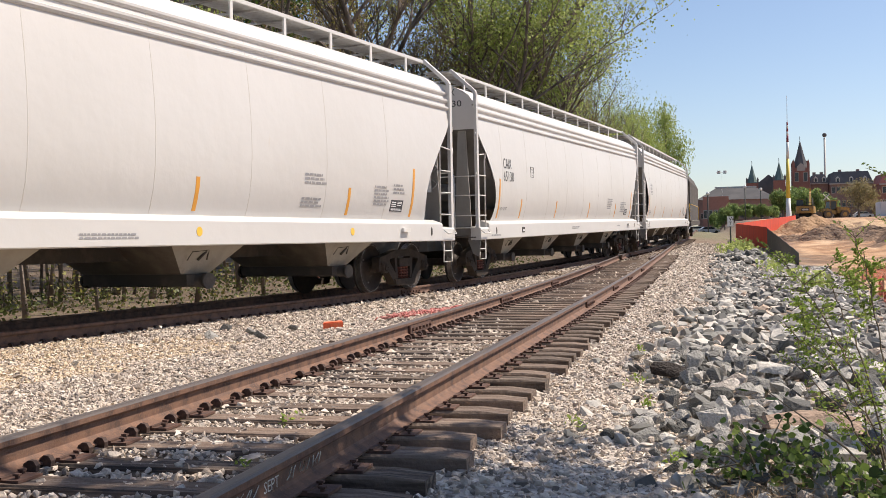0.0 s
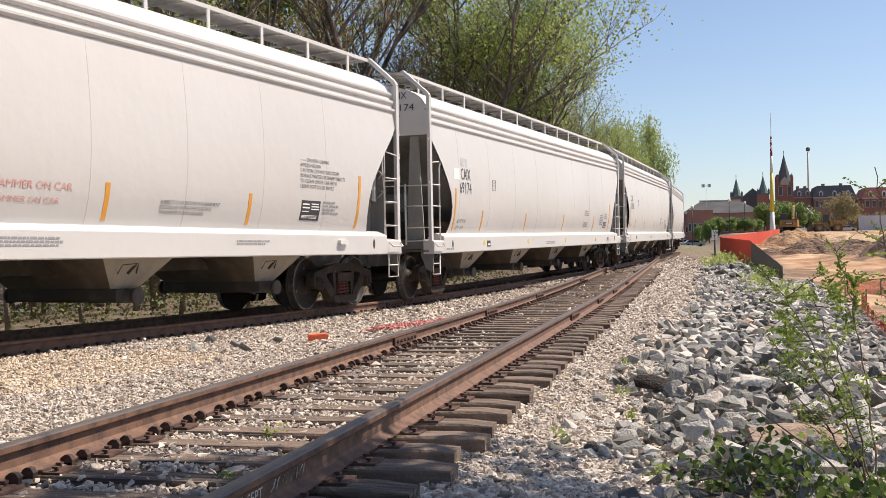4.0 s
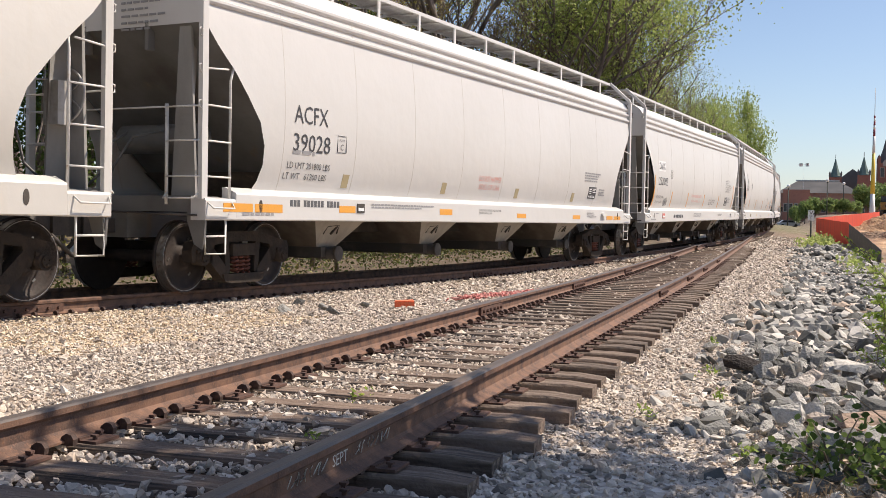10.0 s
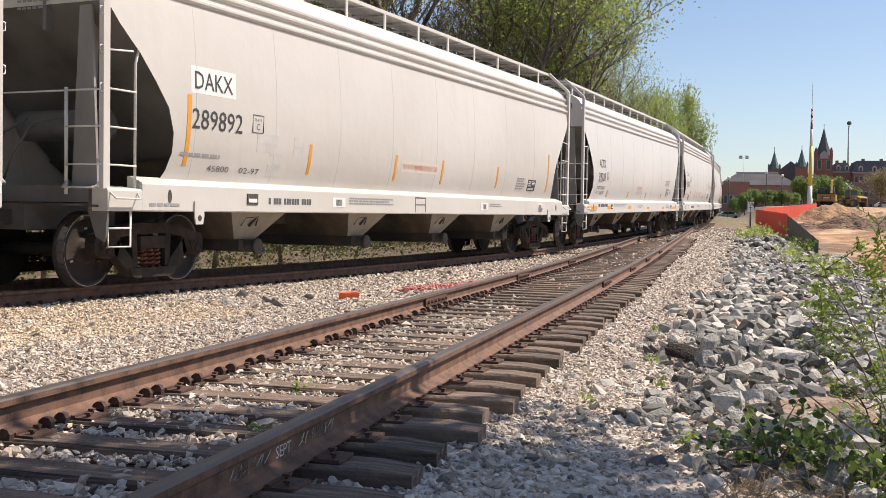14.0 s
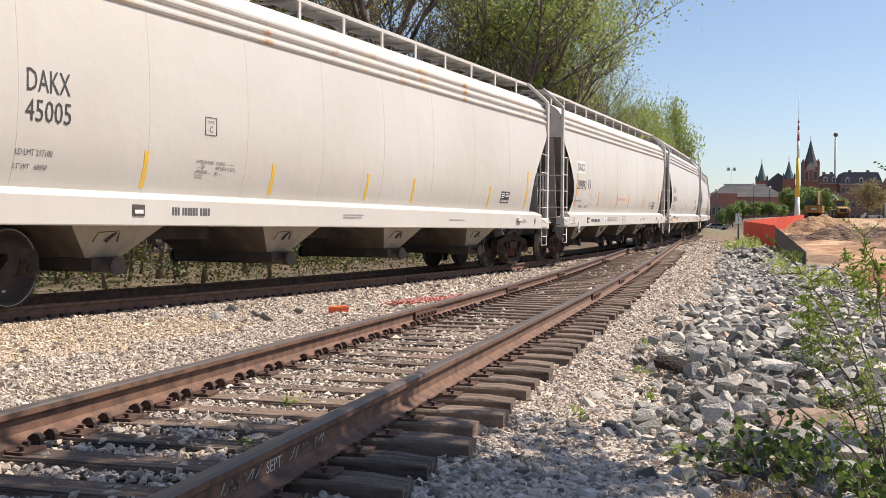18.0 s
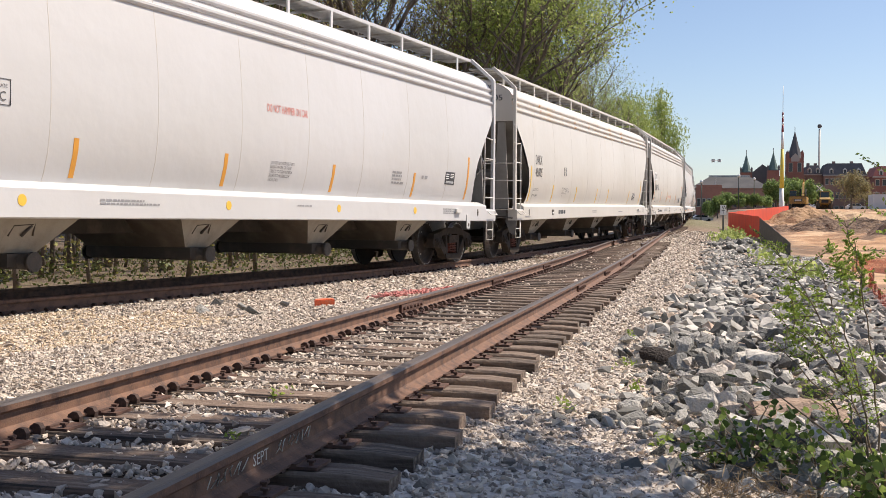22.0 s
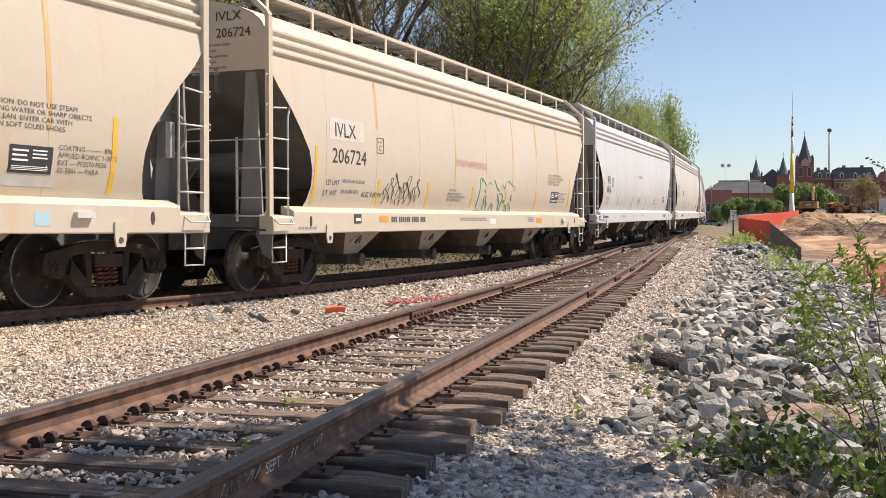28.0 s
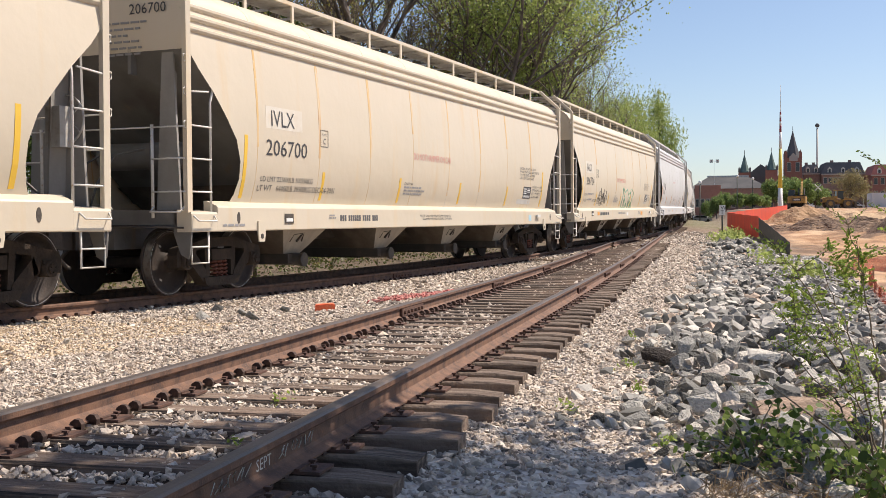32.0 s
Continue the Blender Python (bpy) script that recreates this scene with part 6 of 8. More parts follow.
M["cat_yellow"] = material("dusty_yellow_machine_paint", (0.42, 0.25, 0.055), 0.7, 0, [(2, (0.24, 0.15, 0.065), 0.42, 0.66, 6, ONE), (7, (0.14, 0.095, 0.06), 0.55, 0.75, 5, ONE)])
M["cab"] = material("dark_cab_glass", (0.03, 0.035, 0.04), 0.15)
M["rubber"] = material("black_rubber", (0.03, 0.03, 0.03), 0.85)
M["mud_tyre"] = material("muddy_tyre", (0.085, 0.07, 0.055), 0.9, 0, [(5, (0.16, 0.12, 0.085), 0.45, 0.7, 5, ONE)])


def bev(bm, w=0.06):
    bmesh.ops.bevel(bm, geom=bm.edges[:], offset=w, segments=2, affect="EDGES")
    return bm


ex = tagged(new("excavator"), "dusty yellow tracked excavator standing behind the heap", "excavator")
ex.matrix_basis = pose(17.2, 170, ground_z(17.2, 170) + 0.02, 0, 0, -7)
bm = bmesh.new()
prism(bm, [(-1.35, 0.95), (1.35, 0.95), (1.35, 1.85), (1.22, 2.05), (-1.22, 2.05), (-1.35, 1.85)], "y", -1.5, 2.0)
part("house", bm, M["cat_yellow"], ex)
bm = bmesh.new()
prism(bm, [(-1.38, -1.503), (1.38, -1.503), (1.15, -2.15), (0.6, -2.3), (-0.6, -2.3), (-1.15, -2.15)], "z", 0.95, 1.95)
part("counterweight", bev(fix(bm)), M["cat_yellow"], ex)
bm = bmesh.new()
box(bm, -0.60, 0.60, -2.33, -2.303, 1.28, 1.66)
part("logo_bar", bm, M["ink"], ex)
bm = bmesh.new()
box(bm, -0.45, 0.45, -2.345, -2.333, 1.36, 1.58)
part("logo_bar", bm, M["mast_pale"], ex)
bm = bmesh.new()
box(bm, -1.2, 1.2, -1.4, 0.4, 2.053, 2.16)
part("engine_cover", bm, M["rubber"], ex)
bm = bmesh.new()
for x in (-1.25, 1.25):
    tube(bm, [(x, -1.4, 2.05), (x, -1.4, 2.5), (x, 0.6, 2.5), (x, 0.6, 2.05)], 0.025, 5)
tube(bm, [(-1.25, -1.4, 2.5), (1.25, -1.4, 2.5)], 0.025, 5)
part("guard_rail", bm, M["rubber"], ex)
bm = bmesh.new()
prism(bm, [(0.5, 2.053), (1.95, 2.053), (2.1, 2.6), (1.8, 3.0), (0.55, 3.0)], "x", -1.33, -0.40)
part("cab", bm, M["cab"], ex)
bm = bmesh.new()
box(bm, -1.36, -0.38, 0.5, 1.85, 3.003, 3.08)
part("cab_roof", bm, M["cat_yellow"], ex)
for x in (-1.2, 1.2):
    bm = bmesh.new()
    prism(bm, [(-2.0, 0.4), (-1.75, 0.05), (1.75, 0.05), (2.0, 0.4), (1.75, 0.8), (-1.75, 0.8)], "x", x - 0.3, x + 0.3)
    part("crawler_track", bm, M["mud_tyre"], ex)
bm = bmesh.new()
box(bm, -0.9, 0.9, -1.2, 1.2, 0.45, 0.947)
part("undercarriage", bm, M["rubber"], ex)
bm = bmesh.new()
prism(bm, [(1.4, 1.7), (2.1, 1.5), (4.1, 3.75), (5.3, 4.2), (5.2, 4.5), (3.85, 4.15)], "x", 0.38, 0.64)
part("boom", fix(bm), M["cat_yellow"], ex)
for x in (0.1, 0.9):
    bm = bmesh.new()
    tube(bm, [(x, 2.0, 1.2), (x, 3.5, 3.3)], 0.09, 6)
    part("boom_ram", bm, M["rubber"], ex)
bm = bmesh.new()
prism(bm, [(4.9, 4.9), (5.4, 4.75), (6.3, 2.3), (6.0, 2.2)], "x", 0.40, 0.62)
part("stick", fix(bm), M["cat_yellow"], ex)
bm = bmesh.new()
prism(bm, [(5.9, 2.3), (6.5, 2.3), (6.6, 1.5), (6.0, 0.9), (5.6, 1.2)], "x", -0.05, 1.05)
part("bucket", fix(bm), M["mud_tyre"], ex)

loader = tagged(new("wheel_loader"), "dusty yellow wheel loader driving on the building site", "loader")
loader.matrix_basis = pose(24.4, 200, ground_z(24.4, 200))
bm = bmesh.new()
prism(bm, [(-3.0, 1.0), (-0.5, 1.0), (-0.5, 2.15), (-2.4, 2.0), (-3.0, 1.75)], "x", -0.95, 0.95)
part("engine_hood", bev(fix(bm)), M["cat_yellow"], loader)
bm = bmesh.new()
box(bm, -0.6, 0.6, -3.04, -3.003, 1.1, 1.65)
part("grille", bm, M["rubber"], loader)
bm = bmesh.new()
box(bm, -0.75, 0.75, -0.45, 1.7, 0.8, 1.5)
part("front_frame", bev(bm), M["cat_yellow"], loader)
bm = bmesh.new()
prism(bm, [(-0.48, 1.9), (0.85, 1.52), (0.75, 3.1), (-0.42, 3.1)], "x", -0.78, 0.78)
part("cab", fix(bm), M["cab"], loader)
for x in (-0.76, 0.76):
    for y in (-0.44, 0.76):
        bm = bmesh.new()
        box(bm, x - 0.05, x + 0.05, y - 0.05, y + 0.05, 1.7, 3.1)
        part("cab_post", bm, M["cat_yellow"], loader)
bm = bmesh.new()
box(bm, -0.9, 0.9, -0.65, 0.95, 3.103, 3.25)
part("cab_roof", bev(bm, 0.04), M["cat_yellow"], loader)
for y in (-1.75, 1.35):
    for x in (-1.05, 1.05):
        bm = bmesh.new()
        disc(bm, (0, 0, 0), (1, 0, 0), 0.78, 0.55, 22)
        w = part("wheel", bm, M["mud_tyre"], loader)
        w.matrix_basis = pose(x, y, 0.78)
        bm = bmesh.new()
        disc(bm, (0.02 if x > 0 else -0.02, 0, 0), (1, 0, 0), 0.40, 0.55, 16)
        part("rim", bm, M["cat_yellow"], w)
        LOADER_WHEELS.append(w)
        bm = bmesh.new()
        prism(bm, [(y - 0.85, 1.45), (y + 0.85, 1.45), (y + 0.55, 1.68), (y - 0.55, 1.68)], "x", x - 0.28, x + 0.28)
        part("fender", fix(bm), M["cat_yellow"], loader)
bm = bmesh.new()
prism(bm, [(2.5, 0.15), (3.7, 0.1), (3.75, 0.2), (2.85, 0.45), (2.9, 1.2), (2.55, 1.15)], "x", -1.4, 1.4)
part("bucket", fix(bm), M["mud_tyre"], loader)
for x in (-0.55, 0.55):
    bm = bmesh.new()
    prism(bm, [(0.9, 1.75), (1.1, 1.95), (2.1, 1.6), (2.7, 0.75), (2.5, 0.6), (1.9, 1.3)], "x", x - 0.1, x + 0.1)
    part("lift_arm", fix(bm), M["cat_yellow"], loader)
bm = bmesh.new()
tube(bm, [(0, 0, 0), (0, 0, 4.2)], 0.05, 5)
xs = tagged(new("crossbuck"), "white crossbuck sign on a thin post", "sign")
xs.matrix_basis = pose(23.8, 205, ground_z(23.8, 205))
part("post", bm, M["post_dark"], xs)
for s in (-1, 1):
    bm = bmesh.new()
    tube(bm, [(-0.55 * s, -0.06 - 0.02 * s, 3.3), (0.55 * s, -0.06 - 0.02 * s, 4.4)], 0.09, 4, smooth=False)
    part("crossbuck_board", bm, M["mast_pale"], xs)

# ---- striped mast ----
M["mast_white"] = material("white_mast_paint", (0.75, 0.75, 0.73), 0.5)
M["mast_yellow"] = material("yellow_mast_paint", (0.72, 0.55, 0.08), 0.5)
M["mast_red"] = material("dark_red_mast_paint", (0.25, 0.035, 0.05), 0.5)
mast = tagged(new("striped_mast"), "tall white and yellow mast with red bands", "mast")
mast.matrix_basis = pose(12.56, 140, 2.02)
bands = [(-1.0, 3.4, "mast_white"), (3.4, 8.3, "mast_yellow"), (8.3, 10.4, "mast_white"), (10.4, 11.3, "mast_red"), (11.3, 11.7, "mast_white"), (11.7, 12.2, "mast_red"), (12.2, 12.55, "mast_white"), (12.55, 12.9, "mast_red")]
for z0, z1, mt in bands:
    bm = bmesh.new()
    r = lambda z: 0.33 - 0.018 * z
    tube(bm, [(0, 0, z0), (0, 0, z1)], 0.3, 12, taper=[r(z0), r(z1)])
    part("band", bm, M[mt], mast)
bm = bmesh.new()
tube(bm, [(0, 0, 12.9), (0, 0, 16.2)], 0.035, 5)
part("antenna", bm, M["mast_white"], mast)

# ---- town ----
def brick(name, c, c2):
    m = material(name, c, 0.9, 0, [(0.15, c2, 0.4, 0.7, 6, ONE), (1.5, tuple(v * 0.8 for v in c), 0.5, 0.75, 4, ONE)])
    return m


# town bricks and roofs: colours lightened to hold the distance haze
M["brick_red"] = brick("red_brick_wall", (0.27, 0.125, 0.10), (0.21, 0.105, 0.085))
# a brighter copy of the red brick, sunlight painted into the wall colour
M["brick_sun"] = brick("sunlit_orange_brick_wall", (0.38, 0.18, 0.135), (0.31, 0.155, 0.12))
M["brick_brown"] = brick("brown_brick_wall", (0.27, 0.18, 0.15), (0.32, 0.215, 0.18))
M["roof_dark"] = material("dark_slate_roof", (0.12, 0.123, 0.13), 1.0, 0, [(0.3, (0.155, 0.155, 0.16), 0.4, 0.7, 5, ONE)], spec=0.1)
M["roof_hall"] = material("dark_shingle_roof", (0.10, 0.10, 0.103), 1.0, 0, [(0.3, (0.13, 0.128, 0.128), 0.4, 0.7, 5, ONE)], spec=0.05)
M["copper"] = material("green_copper_spire", (0.10, 0.16, 0.15), 0.6, 0, [(0.5, (0.14, 0.21, 0.19), 0.4, 0.7, 4, ONE)])
M["roof_red"] = material("red_tile_roof", (0.42, 0.16, 0.13), 0.9, 0, [(0.3, (0.34, 0.14, 0.115), 0.4, 0.7, 5, ONE)])
M["glass"] = material("dark_window_glass", (0.03, 0.035, 0.045), 0.1)
M["trim"] = material("dull_stone_trim", (0.38, 0.35, 0.32), 0.8)


def block(name, label, x0, x1, y0, y1, z0, z1, wall, roof=None, rise=0.0, hip=0.0, rows=0, cols=0, win=(1.2, 1.8)):
    b = tagged(new(name), label, "building")
    bm = bmesh.new()
    box(bm, x0, x1, y0, y1, z0, z1)
    part("wall", bm, wall, b)
    if roof:
        bm = bmesh.new()
        e = 0.5
        lo = [(x0 - e, y0 - e, z1 + 0.01), (x1 + e, y0 - e, z1 + 0.01), (x1 + e, y1 + e, z1 + 0.01), (x0 - e, y1 + e, z1 + 0.01)]
        ym = (y0 + y1) / 2
        if hip >= 0:
            hi = [(x0 + hip, ym - 0.3, z1 + rise), (x1 - hip, ym - 0.3, z1 + rise), (x1 - hip, ym + 0.3, z1 + rise), (x0 + hip, ym + 0.3, z1 + rise)]
        else:
            hi = [(x0 + 1.2, y0 + 1.2, z1 + rise), (x1 - 1.2, y0 + 1.2, z1 + rise), (x1 - 1.2, y1 - 1.2, z1 + rise), (x0 + 1.2, y1 - 1.2, z1 + rise)]
        loft(bm, [lo, hi])
        fix(bm)
        part("roof", bm, roof, b)
        if hip > 2:
            bm = bmesh.new()
            box(bm, x0 + hip - 0.4, x1 - hip + 0.4, ym - 0.5, ym + 0.5, z1 + rise - 0.05, z1 + rise + 0.3)
            part("ridge_cap", bm, M["mast_pale"], b)
        if hip == -1:
            bm = bmesh.new()
            box(bm, x0 - 0.6, x1 + 0.6, y0 - 0.75, y0 - 0.003, z1 - 0.5, z1)
            part("cornice", bm, M["trim"], b)
            n = max(2, int((x1 - x0) / 4.5))
            for k in range(n):
                x = x0 + (x1 - x0) * (k + 0.5) / n
                bm = bmesh.new()
                prism(bm, [(x - 0.75, z1 + 0.2), (x + 0.75, z1 + 0.2), (x + 0.75, z1 + 2.0), (x, z1 + 2.7), (x - 0.75, z1 + 2.0)], "y", y0 - 0.3, y0 + 1.4)
                d = part("dormer", bm, M["mast_pale"], b)
                bm = bmesh.new()
                box(bm, x - 0.42, x + 0.42, y0 - 0.34, y0 - 0.303, z1 + 0.5, z1 + 1.9)
                part("pane", bm, M["glass"], d)
            for k in range(2):
                x = x0 + (x1 - x0) * (0.3 + 0.45 * k)
                bm = bmesh.new()
                box(bm, x - 0.6, x + 0.6, ym - 0.5, ym + 0.5, z1 + rise - 0.3, z1 + rise + 1.3)
                part("chimney", bm, M["brick_brown"], b)
    if rows:
        bm = bmesh.new()
        box(bm, -win[0] / 2, win[0] / 2, 0.01, 0.06, 0, win[1])
        gl = mesh_of("pane", bm, M["glass"])
        bm = bmesh.new()
        w, h = win[0] / 2, win[1]
        for a in ((-w - 0.15, -w, 0, h), (w, w + 0.15, 0, h), (-w - 0.15, w + 0.15, h, h + 0.2), (-w - 0.25, w + 0.25, -0.2, 0)):
            box(bm, a[0], a[1], -0.08, 0.08, a[2], a[3])
        fr = mesh_of("window", bm, M["trim"])
        for r in range(rows):
            for c in range(cols):
                x = x0 + (x1 - x0) * (c + 0.5) / cols
                z = z0 + (z1 - z0) * (r + 0.3) / rows
                wdw = shared("window", fr, b, pose(x, y0 - 0.05, z))
                shared("pane", gl, wdw, pose(0, 0, 0))
    return b


def spire(b, x, y, z0, w, h, mat_, n=8):
    bm = bmesh.new()
    ring = lambda r, z: [(x + r * math.cos(2 * math.pi * (k + 0.5) / n), y + r * math.sin(2 * math.pi * (k + 0.5) / n), z) for k in range(n)]
    loft(bm, [ring(w * 0.62, z0), ring(w * 0.5, z0 + h * 0.12), ring(w * 0.26, z0 + h * 0.5), ring(0.05, z0 + h)])
    part("spire", bm, mat_, b)
    bm = bmesh.new()
    tube(bm, [(x, y, z0 + h), (x, y, z0 + h + 1.5)], 0.12, 5)
    part("finial", bm, M["roof_dark"], b)


block("brick_hall", "long low brick building with a dark hipped roof", 0.5, 21, 300, 322, 3.5, 10.6, M["brick_brown"], M["roof_hall"], 3.7, 5.0, 1, 8, (0.9, 1.3))
block("brick_annex", "low red brick annex building", 1.8, 8.4, 290, 297, 3.2, 11.2, M["brick_sun"], None, 0, 0, 1, 5, (0.7, 1.9))
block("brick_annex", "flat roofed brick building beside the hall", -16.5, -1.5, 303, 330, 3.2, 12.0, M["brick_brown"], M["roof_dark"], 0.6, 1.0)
ch = block("church", "red brick church with a dark pointed spire", 36.5, 43.1, 450, 457, 4.5, 27.5, M["brick_red"], None, 0, 0, 3, 2, (1.3, 3.4))
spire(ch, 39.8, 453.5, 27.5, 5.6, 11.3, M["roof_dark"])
for x in (37.0, 42.6):
    for y in (450.5, 456.5):
        bm = bmesh.new()
        prism(bm, [(x - 0.5, 27.5), (x + 0.5, 27.5), (x + 0.5, 29.3), (x, 30.9), (x - 0.5, 29.3)], "y", y - 0.5, y + 0.5)
        part("pinnacle", bm, M["brick_red"], ch)
bm = bmesh.new()
prism(bm, [(38.2, 26.2), (41.4, 26.2), (41.4, 27.9), (39.8, 29.5), (38.2, 27.9)], "y", 449.6, 449.95)
part("gable_trim", bm, M["trim"], ch)
bm = bmesh.new()
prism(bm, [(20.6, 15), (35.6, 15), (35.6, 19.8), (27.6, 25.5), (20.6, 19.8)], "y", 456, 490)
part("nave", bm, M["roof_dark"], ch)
for x, top in ((20.85, 21.7), (31.25, 22.5)):
    tw = block("church_turret", "brick turret with a green copper spire", x - 2.3, x + 2.3, 446, 450, 4.5, top, M["brick_red"], None, 0, 0, 2, 1, (1.0, 2.6))
    spire(tw, x, 448, top, 4.0, 7.6, M["copper"])
    for q in (-2.1, 2.1):
        bm = bmesh.new()
        prism(bm, [(x + q - 0.35, top), (x + q + 0.35, top), (x + q + 0.35, top + 1.6), (x + q, top + 2.4), (x + q - 0.35, top + 1.6)], "y", 446, 446.7)
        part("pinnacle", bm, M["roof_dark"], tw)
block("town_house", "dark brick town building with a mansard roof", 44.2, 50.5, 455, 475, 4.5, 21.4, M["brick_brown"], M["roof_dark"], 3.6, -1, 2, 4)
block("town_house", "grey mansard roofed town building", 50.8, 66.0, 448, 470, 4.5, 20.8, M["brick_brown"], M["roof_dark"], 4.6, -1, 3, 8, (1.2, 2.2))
block("town_house", "long brick block with a red tiled roof", 66.6, 110, 430, 452, 4.5, 19.4, M["brick_red"], M["roof_red"], 3.9, -1, 3, 18, (1.2, 2.2))
block("site_shed", "long low white wall of a site building", 33, 64, 205, 211, 2.5, 6.5, material("white_cladding", (0.62, 0.64, 0.66), 0.6, 0, [(0.4, (0.52, 0.54, 0.56), 0.4, 0.7, 4, ONE)]))
wt = tagged(new("water_tower"), "slim tower with a dark ball on top", "tower")
wt.matrix_basis = pose(64.3, 600, ground_z(64.3, 600))
bm = bmesh.new()
tube(bm, [(0, 0, -1), (0, 0, 46.4)], 0.8, 8, taper=[0.6, 0.5])
part("shaft", bm, M["mast_pale"], wt)
bm = bmesh.new()
bmesh.ops.create_uvsphere(bm, u_segments=16, v_segments=10, radius=1.15)
for v in bm.verts:
    v.co.z += 47.8
part("ball", bm, M["roof_dark"], wt)
fl = tagged(new("floodlight_mast"), "floodlight pair on a thin tall mast", "floodlight")
fl.matrix_basis = pose(6.93, 300, 4.1)
bm = bmesh.new()
tube(bm, [(0, 0, 0), (0, 0, 14)], 0.022, 5)
tube(bm, [(-1.5, 0, 14), (1.5, 0, 14)], 0.06, 5)
part("pole", bm, M["mast_white"], fl)
for x in (-0.8, 0.8):
    bm = bmesh.new()
    box(bm, x - 0.42, x + 0.42, -0.3, 0.2, 13.6, 14.4)
    lp = part("lamp_head", bm, M["roof_dark"], fl)
    bm = bmesh.new()
    for q in (-0.35, 0.35):
        box(bm, x + q * 0.7 - 0.17, x + q * 0.7 + 0.17, -0.345, -0.303, 13.7, 14.3)
    part("lamp_lens", bm, M["mast_white"], lp)
for x, y, h in ((2.9, 180, 6.0), (9.8, 210, 6.0), (13.6, 230, 6.0), (-5.6, 160, 5.5)):
    lamp = tagged(new("street_lamp"), "thin street lamp with a pale globe", "street lamp")
    lamp.matrix_basis = pose(x, y, ground_z(x, y) + 0.2)
    bm = bmesh.new()
    tube(bm, [(0, 0, -0.5), (0, 0, h)], 0.09, 6)
    part("pole", bm, M["post_dark"], lamp)
    bm = bmesh.new()
    bmesh.ops.create_uvsphere(bm, u_segments=10, v_segments=8, radius=0.3)
    for v in bm.verts:
        v.co.z += h + 0.2
    part("globe", bm, M["mast_white"], lamp)
car_m = [M["mast_white"], material("silver_car_paint", (0.4, 0.42, 0.45), 0.3), material("dark_car_paint", (0.06, 0.07, 0.09), 0.3)]
for k, (x, y, mi) in enumerate(((37.7, 262, 0), (30.3, 266, 1), (3.2, 236, 1), (0.6, 240, 0), (24.0, 236, 0))):
    pc = tagged(new("parked_car"), ("white", "silver", "dark")[mi] + " parked car far off in the town", "car")
    pc.matrix_basis = pose(x, y, ground_z(x, y) + 0.05, 0, 0, 6 * k)
    bm = bmesh.new()
    prism(bm, [(-2.2, 0.3), (2.2, 0.3), (2.2, 0.85), (1.3, 0.95), (0.7, 1.45), (-1.2, 1.45), (-1.9, 0.95), (-2.2, 0.9)], "y", -0.85, 0.85)
    part("body", bm, car_m[mi], pc)
    bm = bmesh.new()
    prism(bm, [(1.15, 0.97), (0.65, 1.40), (-1.1, 1.40), (-1.7, 0.97)], "y", -0.86, 0.86)
    part("windows", bm, M["glass"], pc)
    for wx in (-1.35, 1.35):
        bm = bmesh.new()
        disc(bm, (wx, 0, 0.33), (0, 1, 0), 0.33, 1.74, 14)
        part("wheel_axle", bm, M["rubber"], pc)
# ---- plants ----
def leaf_material(name, stops, translucent=0.35):
    m = bpy.data.materials.new(name)
    m.use_nodes = True
    nt = m.node_tree
    b = nt.nodes["Principled BSDF"]
    b.inputs["Roughness"].default_value = 0.55
    b.inputs["Specular IOR Level"].default_value = 0.3
    geo = nt.nodes.new("ShaderNodeNewGeometry")
    r = nt.nodes.new("ShaderNodeValToRGB")
    while len(r.color_ramp.elements) < len(stops):
        r.color_ramp.elements.new(0.5)
    for e, (p, c) in zip(r.color_ramp.elements, stops):
        e.position, e.color = p, (*c, 1)
    nt.links.new(geo.outputs["Random Per Island"], r.inputs[0])
    nt.links.new(r.outputs[0], b.inputs["Base Color"])
    tr = nt.nodes.new("ShaderNodeBsdfTranslucent")
    nt.links.new(r.outputs[0], tr.inputs["Color"])
    mix = nt.nodes.new("ShaderNodeMixShader")
    mix.inputs[0].default_value = translucent
    nt.links.new(b.outputs[0], mix.inputs[1])
    nt.links.new(tr.outputs[0], mix.inputs[2])
    nt.links.new(mix.outputs[0], nt.nodes["Material Output"].inputs["Surface"])
    return m


M["bark"] = material("grey_brown_bark", (0.24, 0.20, 0.165), 0.95, 0, [(3, (0.055, 0.045, 0.037), 0.4, 0.7, 6, (1, 1, 0.2))], 0.6, 12)
M["leaf_spring"] = leaf_material("fresh_spring_leaves", [(0, (0.20, 0.26, 0.07)), (0.5, (0.33, 0.41, 0.12)), (1, (0.48, 0.53, 0.20))], 0.55)
M["leaf_bud"] = leaf_material("brownish_opening_buds", [(0, (0.17, 0.12, 0.06)), (0.55, (0.25, 0.21, 0.07)), (1, (0.36, 0.36, 0.10))], 0.45)
M["leaf_dark"] = leaf_material("dark_evergreen_leaves", [(0, (0.018, 0.03, 0.012)), (0.6, (0.035, 0.055, 0.02)), (1, (0.07, 0.09, 0.03))], 0.2)
# brush leaves: darker, browner tones that carry the wood's shade in the colour
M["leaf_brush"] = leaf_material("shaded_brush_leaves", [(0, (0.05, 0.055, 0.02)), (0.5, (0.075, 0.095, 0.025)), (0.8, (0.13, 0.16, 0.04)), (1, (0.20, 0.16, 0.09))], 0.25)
M["leaf_mid"] = leaf_material("mid_green_leaves", [(0, (0.045, 0.085, 0.02)), (0.6, (0.085, 0.14, 0.03)), (1, (0.15, 0.21, 0.05))])


